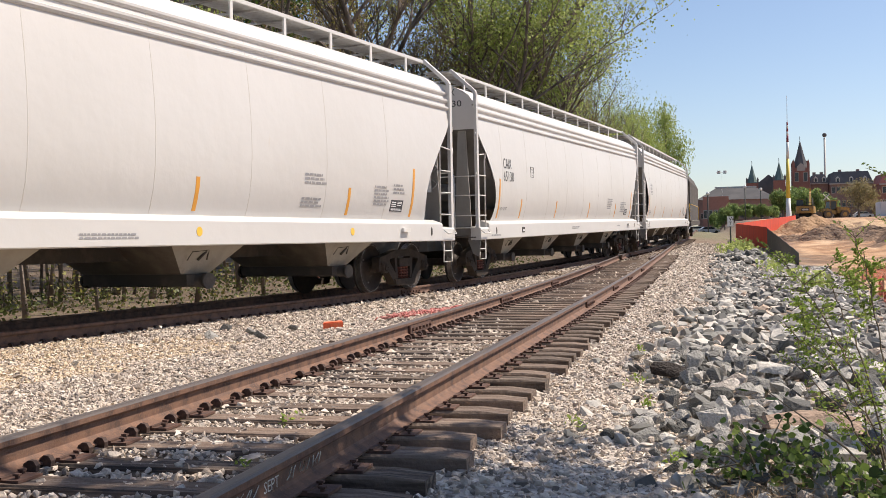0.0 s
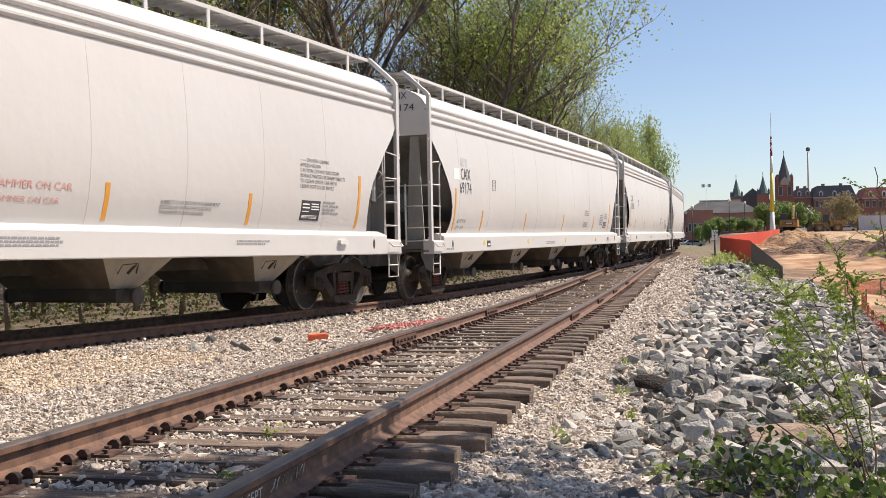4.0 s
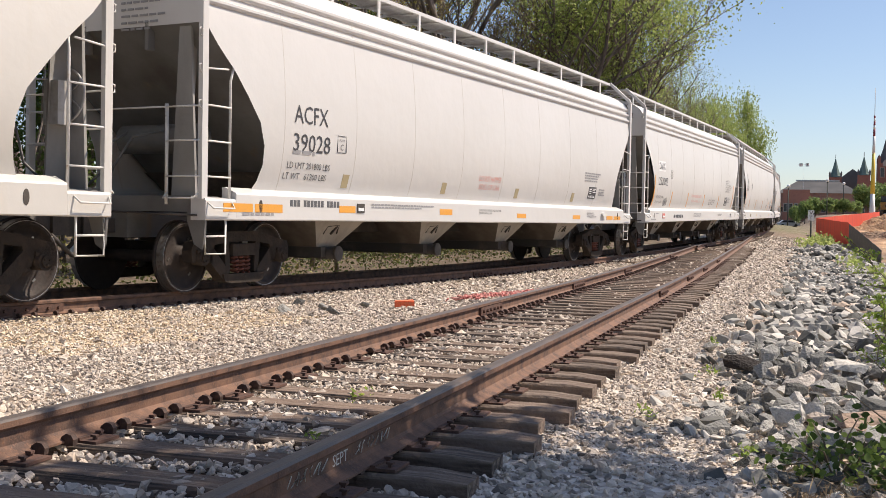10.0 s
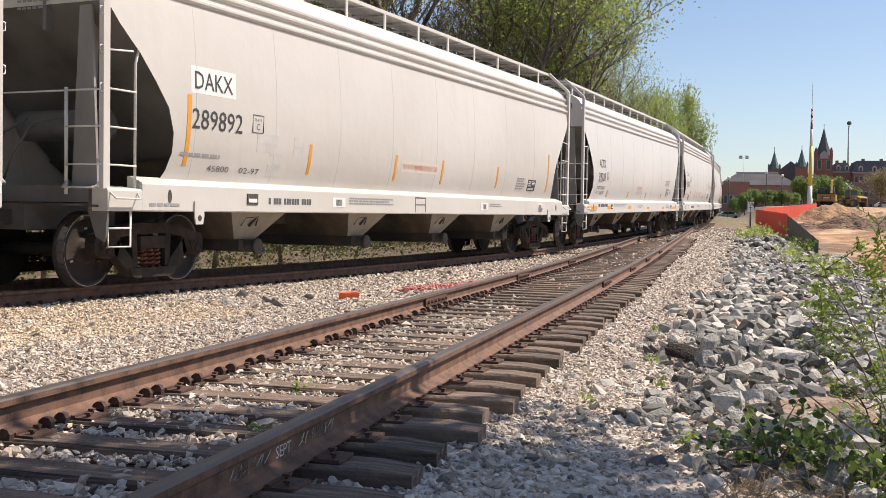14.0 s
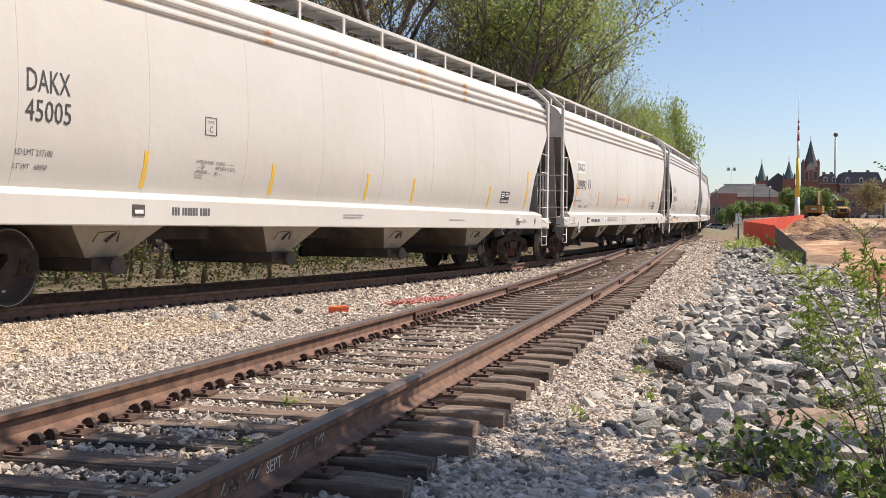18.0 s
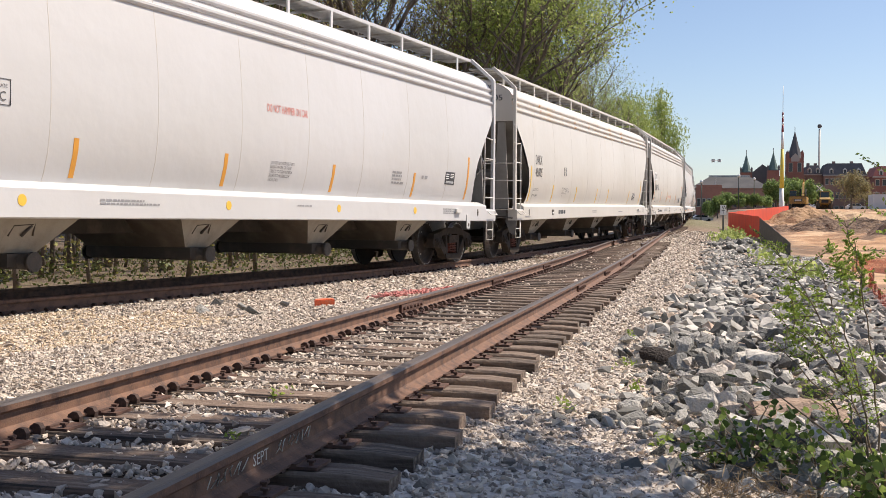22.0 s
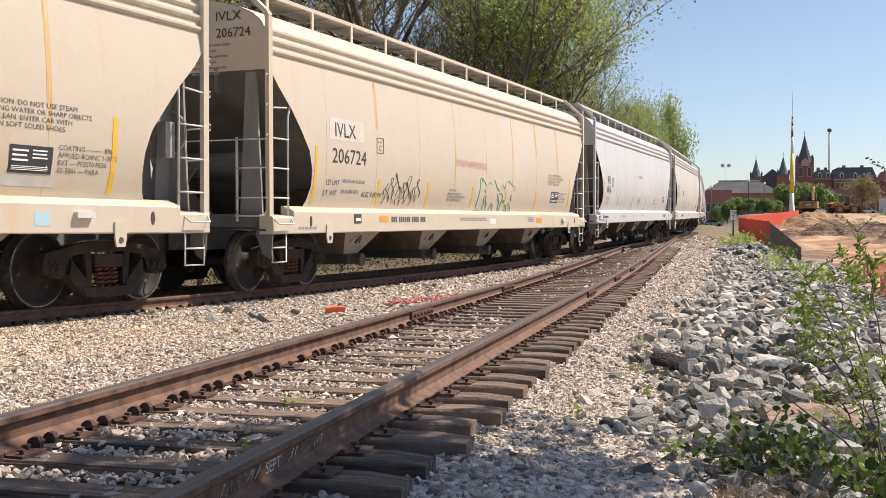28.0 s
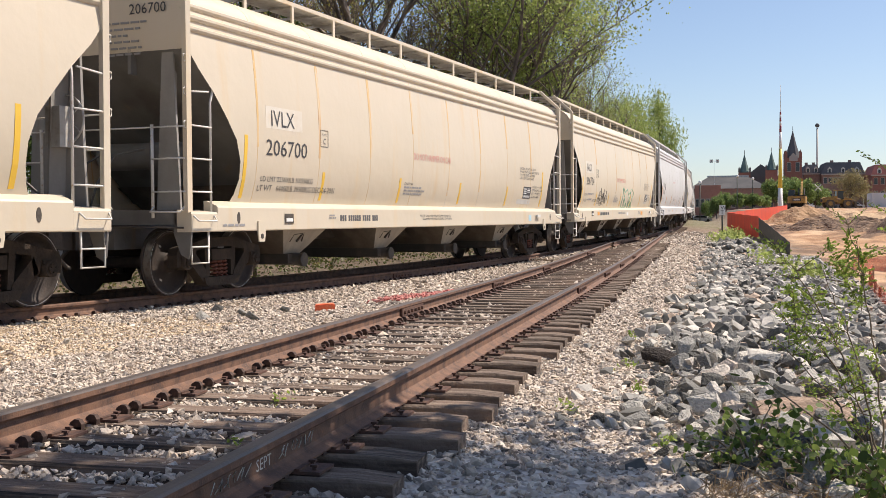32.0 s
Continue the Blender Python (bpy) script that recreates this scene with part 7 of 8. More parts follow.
def leaves_mesh(name, pts, size, mat_, seed, spread_m=0.3, per=6, long=1.5, oval=False):
    """Small pointed leaves scattered round the given points."""
    g = np.random.default_rng(seed)
    p = np.repeat(np.array(pts, float), per, 0)
    n = len(p)
    p = p + g.normal(0, spread_m, (n, 3))
    u = g.normal(0, 1, (n, 3))
    u /= np.linalg.norm(u, axis=1, keepdims=True)
    w = np.cross(u, g.normal(0, 1, (n, 3)))
    w /= np.linalg.norm(w, axis=1, keepdims=True)
    s = size * g.uniform(0.6, 1.35, (n, 1))
    if oval:
        q = np.stack([p + u * s * long * a + w * s * b for a, b in ((-0.5, 0), (-0.3, 0.38), (0.05, 0.5), (0.35, 0.3), (0.55, 0), (0.35, -0.3), (0.05, -0.5), (-0.3, -0.38))], 1)
    else:
        q = np.stack([p - u * s * long / 2, p + w * s * 0.5, p + u * s * long / 2, p - w * s * 0.5], 1)
    c = q.shape[1]
    me = bpy.data.meshes.new(name)
    me.vertices.add(c * n)
    me.vertices.foreach_set("co", q.reshape(-1).astype(np.float32))
    me.loops.add(c * n)
    me.loops.foreach_set("vertex_index", np.arange(c * n, dtype=np.int32))
    me.polygons.add(n)
    me.polygons.foreach_set("loop_start", np.arange(0, c * n, c, dtype=np.int32))
    me.update(calc_edges=True)
    me.materials.append(mat_)
    return me


def grow(seed, height, levels=3, forks=5, lean=0.0, up=0.35, stems=1, start=0.35, trunk=0.016, kids=(4, 6)):
    """Branches as polylines with radii, and the twig points that carry leaves."""
    r = random.Random(seed)
    lines, tips = [], []

    def branch(p, d, length, rad, level):
        n = 6 if level < 2 else 4
        pts, rads = [p], [rad]
        for i in range(n):
            d = (d + Vector((r.gauss(0, 0.13), r.gauss(0, 0.13), r.gauss(0.03, 0.10) + (0.05 if level else 0)))).normalized()
            p = p + d * length / n
            pts.append(p)
            rads.append(rad * (1 - 0.8 * (i + 1) / n) + 0.006)
        lines.append((pts, rads, level))
        if level >= 2:
            tips.extend(pts[2:])
        if level < levels:
            for k in range(r.randint(*kids) + (forks if level == 0 else 0)):
                f = r.uniform(start if level == 0 else 0.25, 0.98)
                i = min(n - 1, int(f * n))
                q = pts[i].lerp(pts[i + 1], f * n - i)
                a = r.uniform(0, 6.283)
                side = Vector((math.cos(a), math.sin(a), r.uniform(0.1, 0.6) + up))
                nd = (d * 0.45 + side.normalized() * 0.85).normalized()
                branch(q, nd, length * r.uniform(0.32, 0.52) * (1.15 - 0.4 * f if level == 0 else 1), rads[i] * 0.55, level + 1)

    for k in range(stems):
        a = 6.283 * k / stems + 0.4
        off = Vector((math.cos(a), math.sin(a), 0)) * (0.25 if stems > 1 else 0)
        d = (Vector((lean, 0, 1)) + off * (1.1 if stems > 1 else 0)).normalized()
        branch(off, d, height * r.uniform(0.78, 0.92), height * trunk, 0)
    return lines, tips


def tree_meshes(seed, height, leaf, size, per, spread_m, **kw):
    lines, tips = grow(seed, height, **kw)
    bm = bmesh.new()
    for pts, rads, level in lines:
        tube(bm, pts, 0, (8, 6, 4, 3)[min(level, 3)], taper=rads)
    wood = mesh_of("trunk", bm, M["bark"])
    crown = leaves_mesh("crown", tips, size, leaf, seed, spread_m, per)
    return wood, crown


KINDS = {
    "spring": [tree_meshes(k, 15.0, M["leaf_spring"], 0.085, 4, 0.45, forks=7, up=0.25) for k in (11, 12, 13)],
    "bud": [tree_meshes(k, 15.0, M["leaf_bud"], 0.075, 3, 0.36, forks=10, up=0.4) for k in (21, 22, 23)],
    "mid": [tree_meshes(k, 12.0, M["leaf_mid"], 0.12, 10, 0.40, forks=8, up=0.2, start=0.15) for k in (31, 32)],
    "dark": [tree_meshes(k, 13.0, M["leaf_dark"], 0.2, 9, 0.35, forks=12, up=0.0, start=0.12, kids=(3, 5)) for k in (41,)],
    "many": [tree_meshes(51, 16.0, M["leaf_spring"], 0.10, 7, 0.5, forks=4, up=0.15, stems=4, start=0.45, trunk=0.010, levels=3)],
}
LABELS = {"spring": "tall tree with fresh yellow green spring leaves", "bud": "tall tree with bare branches and opening buds", "mid": "leafy green tree with a rounded crown", "dark": "dark evergreen tree among the woods", "many": "multi-stemmed tree with fresh spring leaves"}


def tree(kind, x, y, scale, turn, k=0, zs=1.0, sink=0.15):
    wood, crown = KINDS[kind][k % len(KINDS[kind])]
    t = tagged(new("tree"), LABELS[kind], "tree", "trees along the railway")
    t.matrix_basis = pose(x, y, ground_z(x, y) - sink, 0, 0, turn)
    t.scale = (scale, scale, scale * zs)
    shared("trunk", wood, t)
    shared("crown", crown, t)
    return t


rp = random.Random(77)
# the wood behind the train, rows along the main line
for row, (o0, gap, hs) in enumerate(((-11, 5.2, 0.95), (-16, 5.4, 1.12), (-22, 6.0, 1.3), (-30, 7.0, 1.45))):
    s = -80.0 + row * 1.7
    while s < -8:
        p = on_track(s + rp.uniform(-1.3, 1.3), o0 + rp.uniform(-1.8, 1.8))
        kind = rp.choices(("spring", "bud", "mid"), (3.5, 7, 0.4))[0]
        tree(kind, p.x, p.y, hs * rp.uniform(0.85, 1.2), rp.uniform(0, 360), rp.randint(0, 5))
        s += gap * rp.uniform(0.95, 1.5)
for k in range(20):
    p = on_track(-84 + 3.0 * k + rp.uniform(-1, 1), -rp.uniform(8.5, 13))
    tree(rp.choice(("bud", "spring", "bud", "mid")), p.x, p.y, rp.uniform(0.42, 0.65), rp.uniform(0, 360), k)
for x, y, sc, kind in ((-12, 80, 1.1, "bud"), (-10.5, 95, 1.12, "bud"), (-8.8, 103, 1.1, "spring"), (-8.0, 113, 1.0, "spring"), (-8.6, 136, 0.9, "spring")):
    tree(kind, x, y, sc, rp.uniform(0, 360), rp.randint(0, 5))
tree("many", -8.8, 59.0, 1.22, 20)
tree("many", -7.0, 66.0, 1.02, 200)
tree("spring", -8.2, 63.0, 1.05, 140, 1)
tree("dark", -8.6, 74.0, 0.86, 60)
tree("spring", -10.5, 70.0, 0.95, 210, 2)
for x, y, sc, kind in ((-8.4, 88, 0.90, "spring"), (-7.4, 98, 0.93, "bud"), (-8.6, 107, 0.85, "spring"), (-8.5, 112, 1.0, "spring"), (-9.0, 119, 0.85, "spring"), (-10, 102, 0.9, "spring"), (-11, 92, 1.05, "spring"),  (-9.3, 150, 1.0, "spring"), (-10.4, 128, 1.0, "spring")):
    tree(kind, x, y, sc, rp.uniform(0, 360), rp.randint(0, 5), 0.95)
# rounded trees and shrubs in the town
def dome_meshes(seed, w, h, leaf, n, size, trunk=0.18, thin=0.0, lo=0.35, hi=0.78):
    """A full rounded crown of many leaf clumps on a short forked trunk; w and h in metres."""
    g = random.Random(seed)
    lumps = [(Vector((g.uniform(-0.3, 0.3) * w, g.uniform(-0.3, 0.3) * w, h * g.uniform(lo, hi))), g.uniform(0.2, 0.32) * w) for _ in range(11)]
    pts = []
    while len(pts) < n:
        c, r = g.choice(lumps)
        d = Vector((g.gauss(0, 1), g.gauss(0, 1), g.gauss(0, 1))).normalized() * r * g.uniform(0.45 - thin, 1.0)
        q = c + d
        if 0.23 * lo * h < q.z < h:
            pts.append(tuple(q))
    bm = bmesh.new()
    tube(bm, [(0, 0, -0.5), (0.05, 0, h * 0.3), (0, 0.1, h * max(0.5, lo + 0.1))], 0, 7, taper=[trunk, trunk * 0.8, trunk * 0.4])
    for c, r in lumps:
        tube(bm, [(0, 0, h * lo * g.uniform(0.5, 1.0)), tuple(c * 0.7 + Vector((0, 0, 0.05 * h))), tuple(c + Vector((0, 0, r * 0.6)))], 0, 4, taper=[trunk * 0.45, trunk * 0.25, 0.02])
    return mesh_of("trunk", bm, M["bark"]), leaves_mesh("crown", pts, size, leaf, seed, size * 0.7, 4)


# lighter version of leaf_mid: sun and distance haze put into the leaf colour
M["leaf_town"] = leaf_material("sunny_town_leaves", [(0, (0.12, 0.18, 0.055)), (0.6, (0.22, 0.30, 0.10)), (1, (0.34, 0.43, 0.16))], 0.5)
M["leaf_olive"] = leaf_material("thin_olive_brown_leaves", [(0, (0.19, 0.16, 0.085)), (0.5, (0.30, 0.26, 0.13)), (1, (0.42, 0.38, 0.2))], 0.4)
KINDS["town"] = [dome_meshes(k, 5.0, 6.0, M["leaf_town"], 1300, 0.22) for k in (61, 62, 63)]
KINDS["haze"] = [dome_meshes(k, 7.0, 8.5, M["leaf_olive"], 2400, 0.13, 0.22, 0.3) for k in (71, 72)]
KINDS["edge"] = [dome_meshes(k, 8.0, 14.0, M["leaf_spring"], 3000, 0.13, 0.2, 0.3) for k in (81, 82)]
LABELS["edge"] = "full spring tree at the end of the wood"
for x, y, sc in ((-7.6, 140, 0.98), (-6.4, 150, 0.98), (-6.8, 160, 0.95), (-6.6, 122, 0.98), (-7.6, 108, 0.92)):
    tree("edge", x, y, sc, rp.uniform(0, 360), int(y) % 2)
for x, y, w, h, k in ((-2.3, 151, 0.84, 1.50, 0), (-5.4, 128, 0.80, 1.28, 1), (-4.4, 140, 0.80, 1.36, 1)):
    t = tree("edge", x, y, 1.0, 40 * k + 15, k)
    t.scale = (w, w, h)
LABELS["town"] = "round leafy green tree in the town"
LABELS["haze"] = "rounded tree with a thin olive brown crown"
for x, y, top, w, kind in ((6.3, 228, 7.4, 3.4, "town"), (8.3, 231, 7.8, 3.4, "town"), (10.4, 229, 7.5, 3.2, "town"), (12.3, 232, 7.4, 3.2, "town"), (14.2, 230, 7.4, 3.0, "town"), (16.2, 233, 7.0, 2.8, "town"), (4.4, 236, 6.6, 2.4, "town"),
                           (19.8, 258, 11.4, 6.0, "town"), (23.0, 262, 12.0, 6.4, "town"), (26.2, 259, 11.8, 6.0, "town"), (29.2, 263, 11.2, 6.0, "town"), (31.5, 268, 9.6, 4.5, "town"), (35.2, 250, 13.6, 8.6, "haze"), (41.0, 262, 9.0, 6.0, "haze"), (46.0, 258, 9.6, 6.0, "haze"), (52.0, 262, 9.2, 5.0, "town"), (58.7, 262, 9.8, 6.4, "haze"), (64, 258, 9.6, 5.4, "town")):
    t = tree(kind, x, y, 1.0, rp.uniform(0, 360), rp.randint(0, 5), 1.0, 0.1)
    hh, ww = (6.0, 5.0) if kind == "town" else (8.5, 7.0)
    t.scale = (w / ww, w / ww, (top - ground_z(x, y) + 0.1) / hh)

# brush between the main line and the wood
pts = []
for _ in range(2600):
    s = rp.uniform(-84, -22)
    o = -rp.uniform(4.6, 12)
    p = on_track(s, o)
    top = (0.35 + 1.2 * max(0, noise.noise((p.x * 0.5, p.y * 0.5, 2)) + 0.25)) * smooth(4.2, 7, -o)
    pts.append((p.x, p.y, ground_z(p.x, p.y) + rp.random() * top))
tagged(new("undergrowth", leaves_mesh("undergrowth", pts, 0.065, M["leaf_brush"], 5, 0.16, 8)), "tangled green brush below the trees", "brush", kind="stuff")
pts = []
for _ in range(700):
    s = rp.uniform(-84, -30)
    p = on_track(s, -rp.uniform(6, 14))
    pts.append((p.x, p.y, ground_z(p.x, p.y) + rp.random() * 1.6))
tagged(new("undergrowth", leaves_mesh("undergrowth", pts, 0.06, M["leaf_bud"], 6, 0.2, 9)), "pale spring leaves of low bushes", "brush", kind="stuff")
bm = bmesh.new()
for _ in range(170):
    s = rp.uniform(-84, -26)
    p = on_track(s, -rp.uniform(6.5, 16))
    z = ground_z(p.x, p.y) - 0.1
    h = rp.uniform(2.5, 6)
    tube(bm, [(p.x, p.y, z), (p.x + rp.uniform(-0.3, 0.3), p.y, z + h * 0.5), (p.x + rp.uniform(-0.7, 0.7), p.y + rp.uniform(-0.4, 0.4), z + h)], 0, 5, taper=[0.05 + 0.05 * rp.random(), 0.04, 0.01])
tagged(part("saplings", bm, M["bark"]), "thin bare saplings at the edge of the wood", "saplings", kind="stuff")

# ---- shrubs by the camera ----
M["stem"] = material("brown_twig", (0.21, 0.16, 0.10), 0.85, 0, [(12, (0.06, 0.05, 0.03), 0.45, 0.7, 4, ONE)])
M["leaflet"] = leaf_material("feathery_green_leaflets", [(0, (0.16, 0.25, 0.04)), (0.6, (0.27, 0.37, 0.07)), (1, (0.42, 0.49, 0.12))], 0.5)
M["broad"] = leaf_material("broad_dark_leaves", [(0, (0.04, 0.07, 0.02)), (0.5, (0.08, 0.13, 0.03)), (0.8, (0.18, 0.26, 0.06)), (1, (0.32, 0.40, 0.10))], 0.45)


def feather_shrub(name, label, stems, seed, dense=1.0, leaf=0.0115):
    """Thin arching stems from root over bend to tip; each carries feathery leaves of many small paired leaflets."""
    r = random.Random(seed)
    ob = tagged(new(name), label, "shrub")
    root = Vector(stems[0][0])
    ob.matrix_basis = Matrix.Translation(root)
    sprays = []
    for a, b, c in stems:
        a, b, c = (Vector(q) - root for q in (a, b, c))
        n = max(8, int((c - a).length / 0.055))
        pts = [a * (1 - f) ** 2 + b * 2 * f * (1 - f) + c * f * f + Vector((r.gauss(0, 0.006), r.gauss(0, 0.006), 0)) for f in (i / n for i in range(n + 1))]
        bm = bmesh.new()
        tube(bm, pts, 0, 6, taper=[0.0042 * (1 - 0.8 * i / n) + 0.0012 for i in range(n + 1)])
        for i in range(int(n * 0.22), n + 1):
            twig = r.random() < 0.3
            for _ in range(2 if r.random() < dense else 1 if r.random() < dense else 0):
                d = Vector((r.uniform(-1, 1), r.uniform(-1, 1), r.uniform(-0.25, 0.8))).normalized() * (r.uniform(0.09, 0.16) if not twig else r.uniform(0.16, 0.28))
                tube(bm, [pts[i], pts[i] + d * 0.6, pts[i] + d + Vector((0, 0, -0.015))], 0, 4, taper=[0.0028, 0.002, 0.001])
                side = d.cross(Vector((r.uniform(-1, 1), r.uniform(-1, 1), 1))).normalized() * 0.012
                m = int(d.length / 0.014)
                for k in range(2, m + 1):
                    q = pts[i] + d * (k / m)
                    sprays += [q + side, q - side]
        part("stem", bm, M["stem"], ob)
    shared("leaves", leaves_mesh("leaves", sprays, leaf, M["leaflet"], seed, 0.004, 1, 1.9), ob)
    return ob


def broad_shrub(name, label, root, spread_m, n, seed, size=0.055):
    r = random.Random(seed)
    ob = tagged(new(name), label, "shrub")
    ob.matrix_basis = pose(*root)
    tips = []
    for _ in range(n):
        d = Vector((r.uniform(-1, 1), r.uniform(-0.7, 0.7), r.uniform(0.15, 0.75)))
        d = d.normalized() * spread_m * r.uniform(0.5, 1.0)
        bm = bmesh.new()
        tube(bm, [(0, 0, 0), d * 0.5 + Vector((0, 0, 0.06)), d], 0, 5, taper=[0.006, 0.005, 0.002])
        part("stem", bm, M["stem"], ob)
        tips += [d * f + Vector((r.gauss(0, 0.03), r.gauss(0, 0.03), r.gauss(0, 0.03))) for f in (0.35, 0.5, 0.65, 0.8, 0.9, 1.0)]
    shared("leaves", leaves_mesh("leaves", tips, size * 0.6, M["broad"], seed, 0.055, 5, 1.3, True), ob)
    return ob


Z = ground_z
feather_shrub("thorn_shrub", "arching shrub with pale green feathery leaves on the rocks", [((3.36, 5.30, Z(3.36, 5.30)), (3.22, 5.48, 0.42), (2.86, 5.86, 0.83)), ((3.36, 5.30, Z(3.36, 5.30)), (3.18, 5.35, 0.10), (2.91, 5.66, 0.29)), ((3.36, 5.30, Z(3.36, 5.30)), (3.18, 5.5, 0.36), (2.95, 5.67, 0.38)), ((3.36, 5.30, Z(3.36, 5.30)), (3.28, 5.4, 0.3), (3.12, 5.5, 0.62))], 1, 0.36)
feather_shrub("thorn_shrub", "thin upright stem with fresh green leaves", [((3.43, 5.72, Z(3.43, 5.72)), (3.40, 5.8, 0.5), (3.27, 5.96, 0.92))], 4, 0.24)
feather_shrub("thorn_shrub", "tall thin branch with fresh green leaves", [((3.53, 5.39, Z(3.53, 5.39)), (3.50, 5.39, 0.55), (3.38, 5.37, 1.28)), ((3.53, 5.39, Z(3.53, 5.39)), (3.55, 5.39, 0.4), (3.44, 5.3, 0.85))], 3, 0.26)
feather_shrub("thorn_shrub", "bare brown branch with leaves at its tip", [((4.15, 5.6, Z(4.15, 5.6)), (3.85, 5.5, 1.45), (3.5, 5.41, 1.69))], 2, 0.14)
feather_shrub("thorn_shrub", "small green shrub among the rocks", [((3.42, 10.5, Z(3.42, 10.5)), (3.42, 10.5, 0.1), (3.36, 10.4, 0.35)), ((3.42, 10.5, Z(3.42, 10.5)), (3.5, 10.5, 0.1), (3.6, 10.4, 0.28))], 9, 0.9, 0.022)
feather_shrub("thorn_shrub", "green shrub on the riprap", [((5.6, 24.0, Z(5.6, 24.0)), (5.65, 24, 0.3), (5.6, 24, 0.7)), ((5.6, 24.0, Z(5.6, 24.0)), (5.4, 24.1, 0.2), (5.2, 24.2, 0.45))], 8, 1.0, 0.03)
feather_shrub("thorn_shrub", "low green shrub among the rocks", [((4.9, 17.0, Z(4.9, 17.0)), (4.9, 17, 0.1), (4.9, 17, 0.45)), ((4.9, 17.0, Z(4.9, 17.0)), (4.7, 17.1, 0.1), (4.6, 17.2, 0.3))], 10, 1.0, 0.028)
broad_shrub("bramble", "low bramble with broad green leaves", (2.78, 5.62, Z(2.78, 5.62)), 0.40, 12, 5, 0.046)
broad_shrub("bramble", "low bramble with dark broad leaves", (3.10, 5.35, Z(3.10, 5.35)), 0.42, 12, 6, 0.046)
broad_shrub("bramble", "spreading bramble at the foot of the rocks", (3.35, 4.95, Z(3.35, 4.95)), 0.40, 10, 11, 0.046)
broad_shrub("bramble", "leafy weed among the rocks", (3.45, 9.6, Z(3.45, 9.6)), 0.25, 6, 9, 0.03)
broad_shrub("leafy_sapling", "sapling with a few dark round leaves", (3.42, 4.75, Z(3.42, 4.75)), 0.95, 4, 7, 0.055)
# yellow-green weeds along the bank top and by the fence
pts = []
for x, y, w, n in ((4.2, 58, 1.2, 60), (4.6, 66, 1.0, 70), (4.9, 72, 0.8, 60), (3.6, 52, 0.6, 20), (5.6, 48, 0.8, 40), (5.4, 30, 0.8, 25), (4.9, 38, 0.9, 30)):
    for _ in range(n):
        a, b = x + rp.gauss(0, w * 0.4), y + rp.gauss(0, 1.6)
        pts.append((a, b, ground_z(a, b) + abs(rp.gauss(0, 0.22))))
tagged(new("weeds", leaves_mesh("weeds", pts, 0.11, M["leaf_spring"], 15, 0.12, 7)), "yellow green weeds along the fence", "weeds", kind="stuff")
pts = []
for x, y in ((1.95, 8.7), (1.72, 6.6), (0.05, 6.15), (1.85, 11.2), (2.1, 7.6), (0.3, 4.9), (2.35, 5.8)):
    for _ in range(7):
        pts.append((x + rp.gauss(0, 0.03), y + rp.gauss(0, 0.04), ground_z(x, y) + 0.06 + rp.random() * 0.05))
tagged(new("weeds", leaves_mesh("weeds", pts, 0.018, M["leaflet"], 16, 0.018, 4, 2.0)), "small green weeds in the ballast", "weeds", kind="stuff")
M["straw"] = leaf_material("dry_grass_stalks", [(0, (0.20, 0.14, 0.08)), (1, (0.38, 0.29, 0.18))], 0.2)
pts = [(2.55 + abs(rp.gauss(0, 0.45)), 4.6 + rp.gauss(0, 0.8), 0) for _ in range(700)]
pts = [(x, y, ground_z(x, y) + 0.02) for x, y, _ in pts]
tagged(new("dry_grass", leaves_mesh("dry_grass", pts, 0.006, M["straw"], 17, 0.04, 5, 12.0)), "dry straw and litter on the ground", "dry grass", kind="stuff")

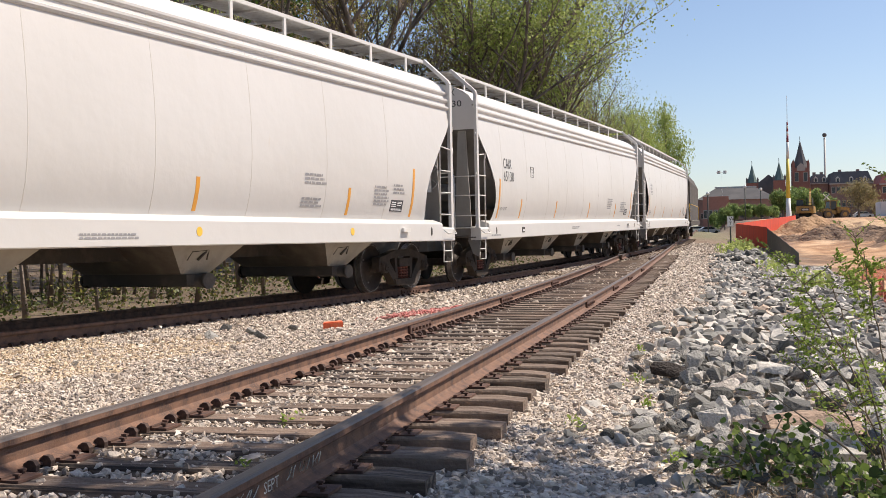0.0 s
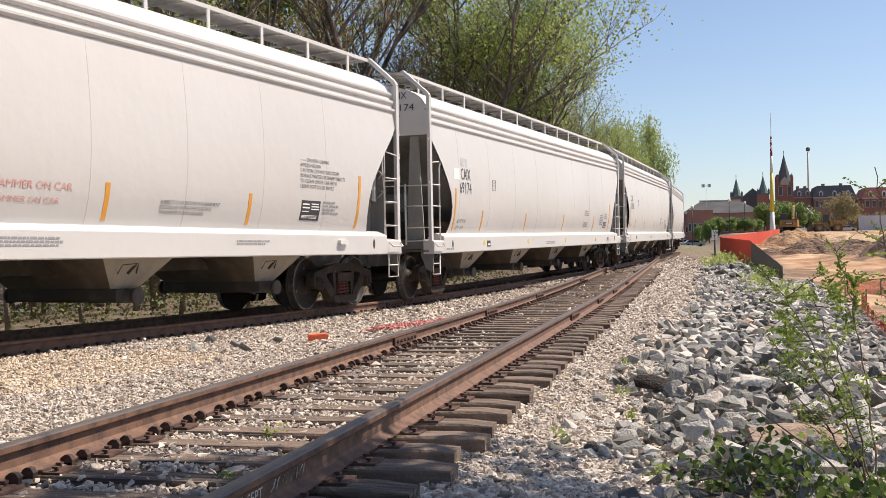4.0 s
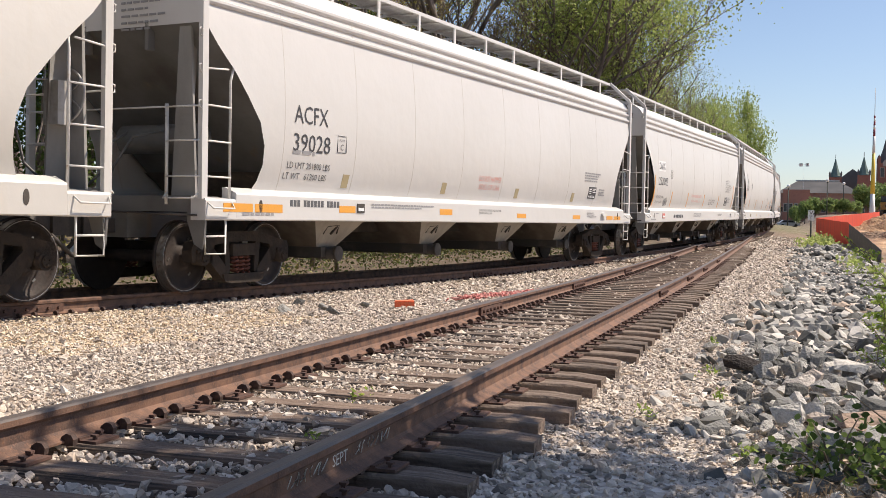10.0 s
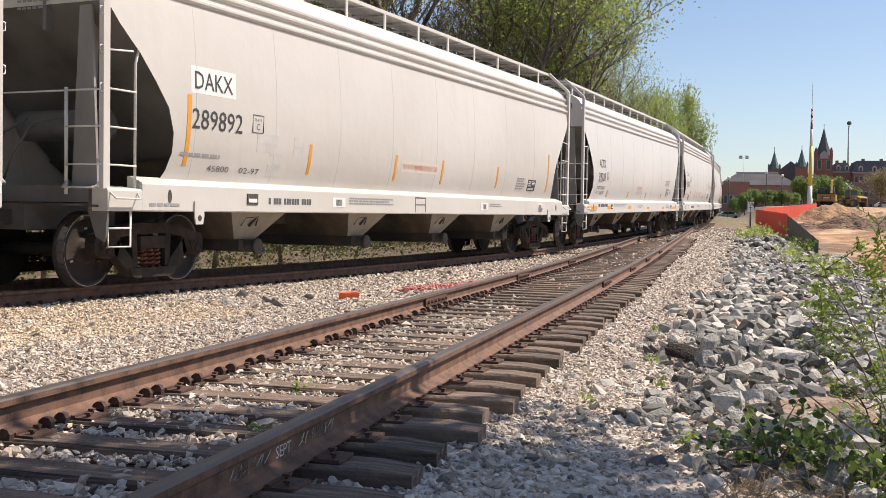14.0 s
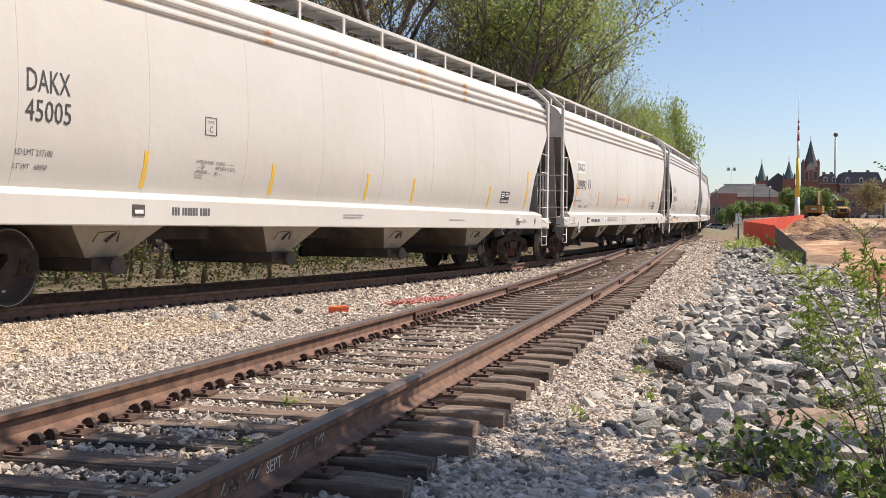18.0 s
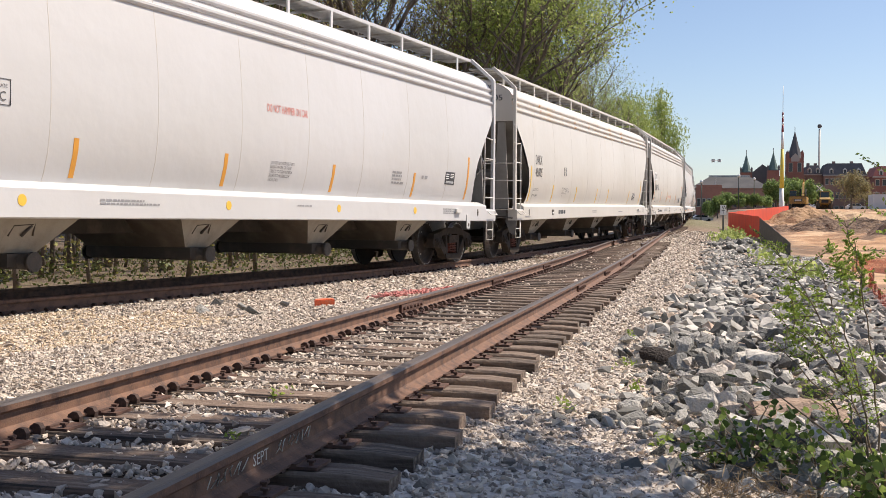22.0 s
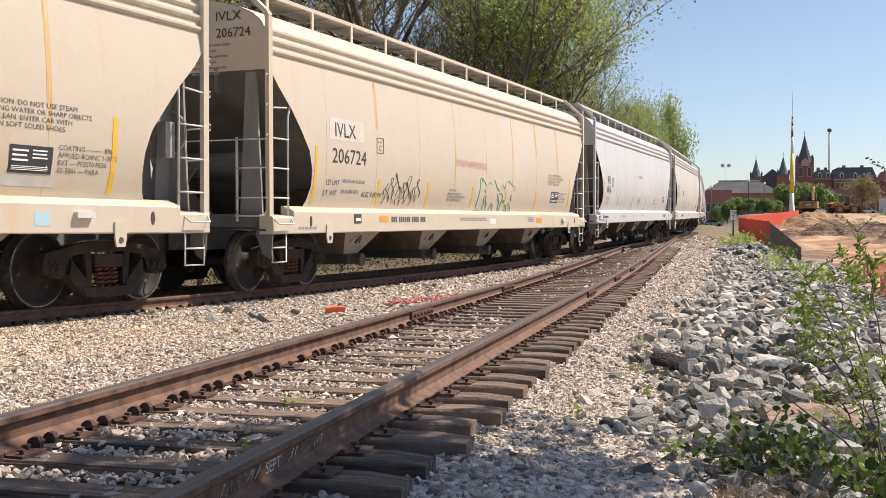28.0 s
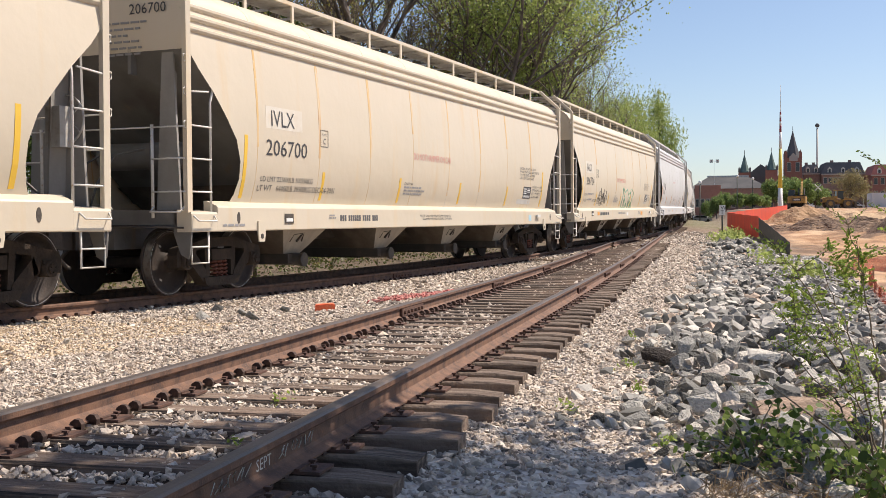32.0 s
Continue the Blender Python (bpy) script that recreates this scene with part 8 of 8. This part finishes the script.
# the roadside trees whose shade falls on the near ties and gravel
for x, y, w, h, k in ((5.3, 7.4, 3.4, 10.0, 1), (6.4, 6.5, 3.2, 12.0, 3)):
    wood, crown = dome_meshes(90 + k, w, h, M["leaf_mid"], 900 if k == 1 else 2600, 0.12, 0.09, lo=0.61, hi=0.86)
    t = tagged(new("tree"), "slim leafy tree with a high crown beside the bank", "tree", "trees by the bank")
    t.matrix_basis = pose(x, y, ground_z(x, y) - 0.1)
    shared("trunk", wood, t)
    shared("crown", crown, t)


def motions():
    times = [0.5 * i for i in range(65)]
    for thing, s0 in TRAIN:
        rows = []
        for t in times:
            a, b = on_track(s0 + shift(t) - 6), on_track(s0 + shift(t) + 6)
            p = (a + b) / 2
            rows.append((t, pose(p.x, p.y, p.z, math.degrees((b.z - a.z) / 12), 0, math.degrees(heading(s0 + shift(t))))))
        walk(thing, rows)
    # the loader backs, turns and drives off across the site
    rows = [(0, 24.2, 200, 112), (3, 25.9, 201, 97), (6, 26.2, 201, 92), (8, 25.2, 200, 88), (10, 24.2, 199, 75), (12, 23.6, 200, 60), (14, 24.1, 202, 35), (16.5, 24.4, 204, 8), (21, 24.7, 205, 2), (23, 24.7, 205, -18), (25, 25.4, 205, -52), (28.5, 26.4, 206, -62), (30, 26.8, 206, -72), (32, 27.4, 206, -80)]
    walk(loader, [(t, pose(x, y, ground_z(x, y), 0, 0, a)) for t, x, y, a in rows])
    turn, spin = 0.0, [(0, 0.0)]
    for (ta, xa, ya, aa), (tb, xb, yb, ab) in zip(rows, rows[1:]):
        h = radians((aa + ab) / 2)
        roll = math.degrees(((xb - xa) * -math.sin(h) + (yb - ya) * math.cos(h)) / 0.78)
        spin += [(ta + (tb - ta) * k / 3, turn + roll * k / 3) for k in (1, 2, 3)]
        turn += roll
    for w in LOADER_WHEELS:
        x, y, z = w.location
        walk(w, [(t, pose(x, y, z, -a)) for t, a in spin])
    fine = [4 * i / 30 for i in range(241)]
    for w in WHEELS:
        y, z = w.location.y, w.location.z
        walk(w, [(t, pose(0, y, z, -math.degrees(shift(t) / 0.457))) for t in fine])


motions()
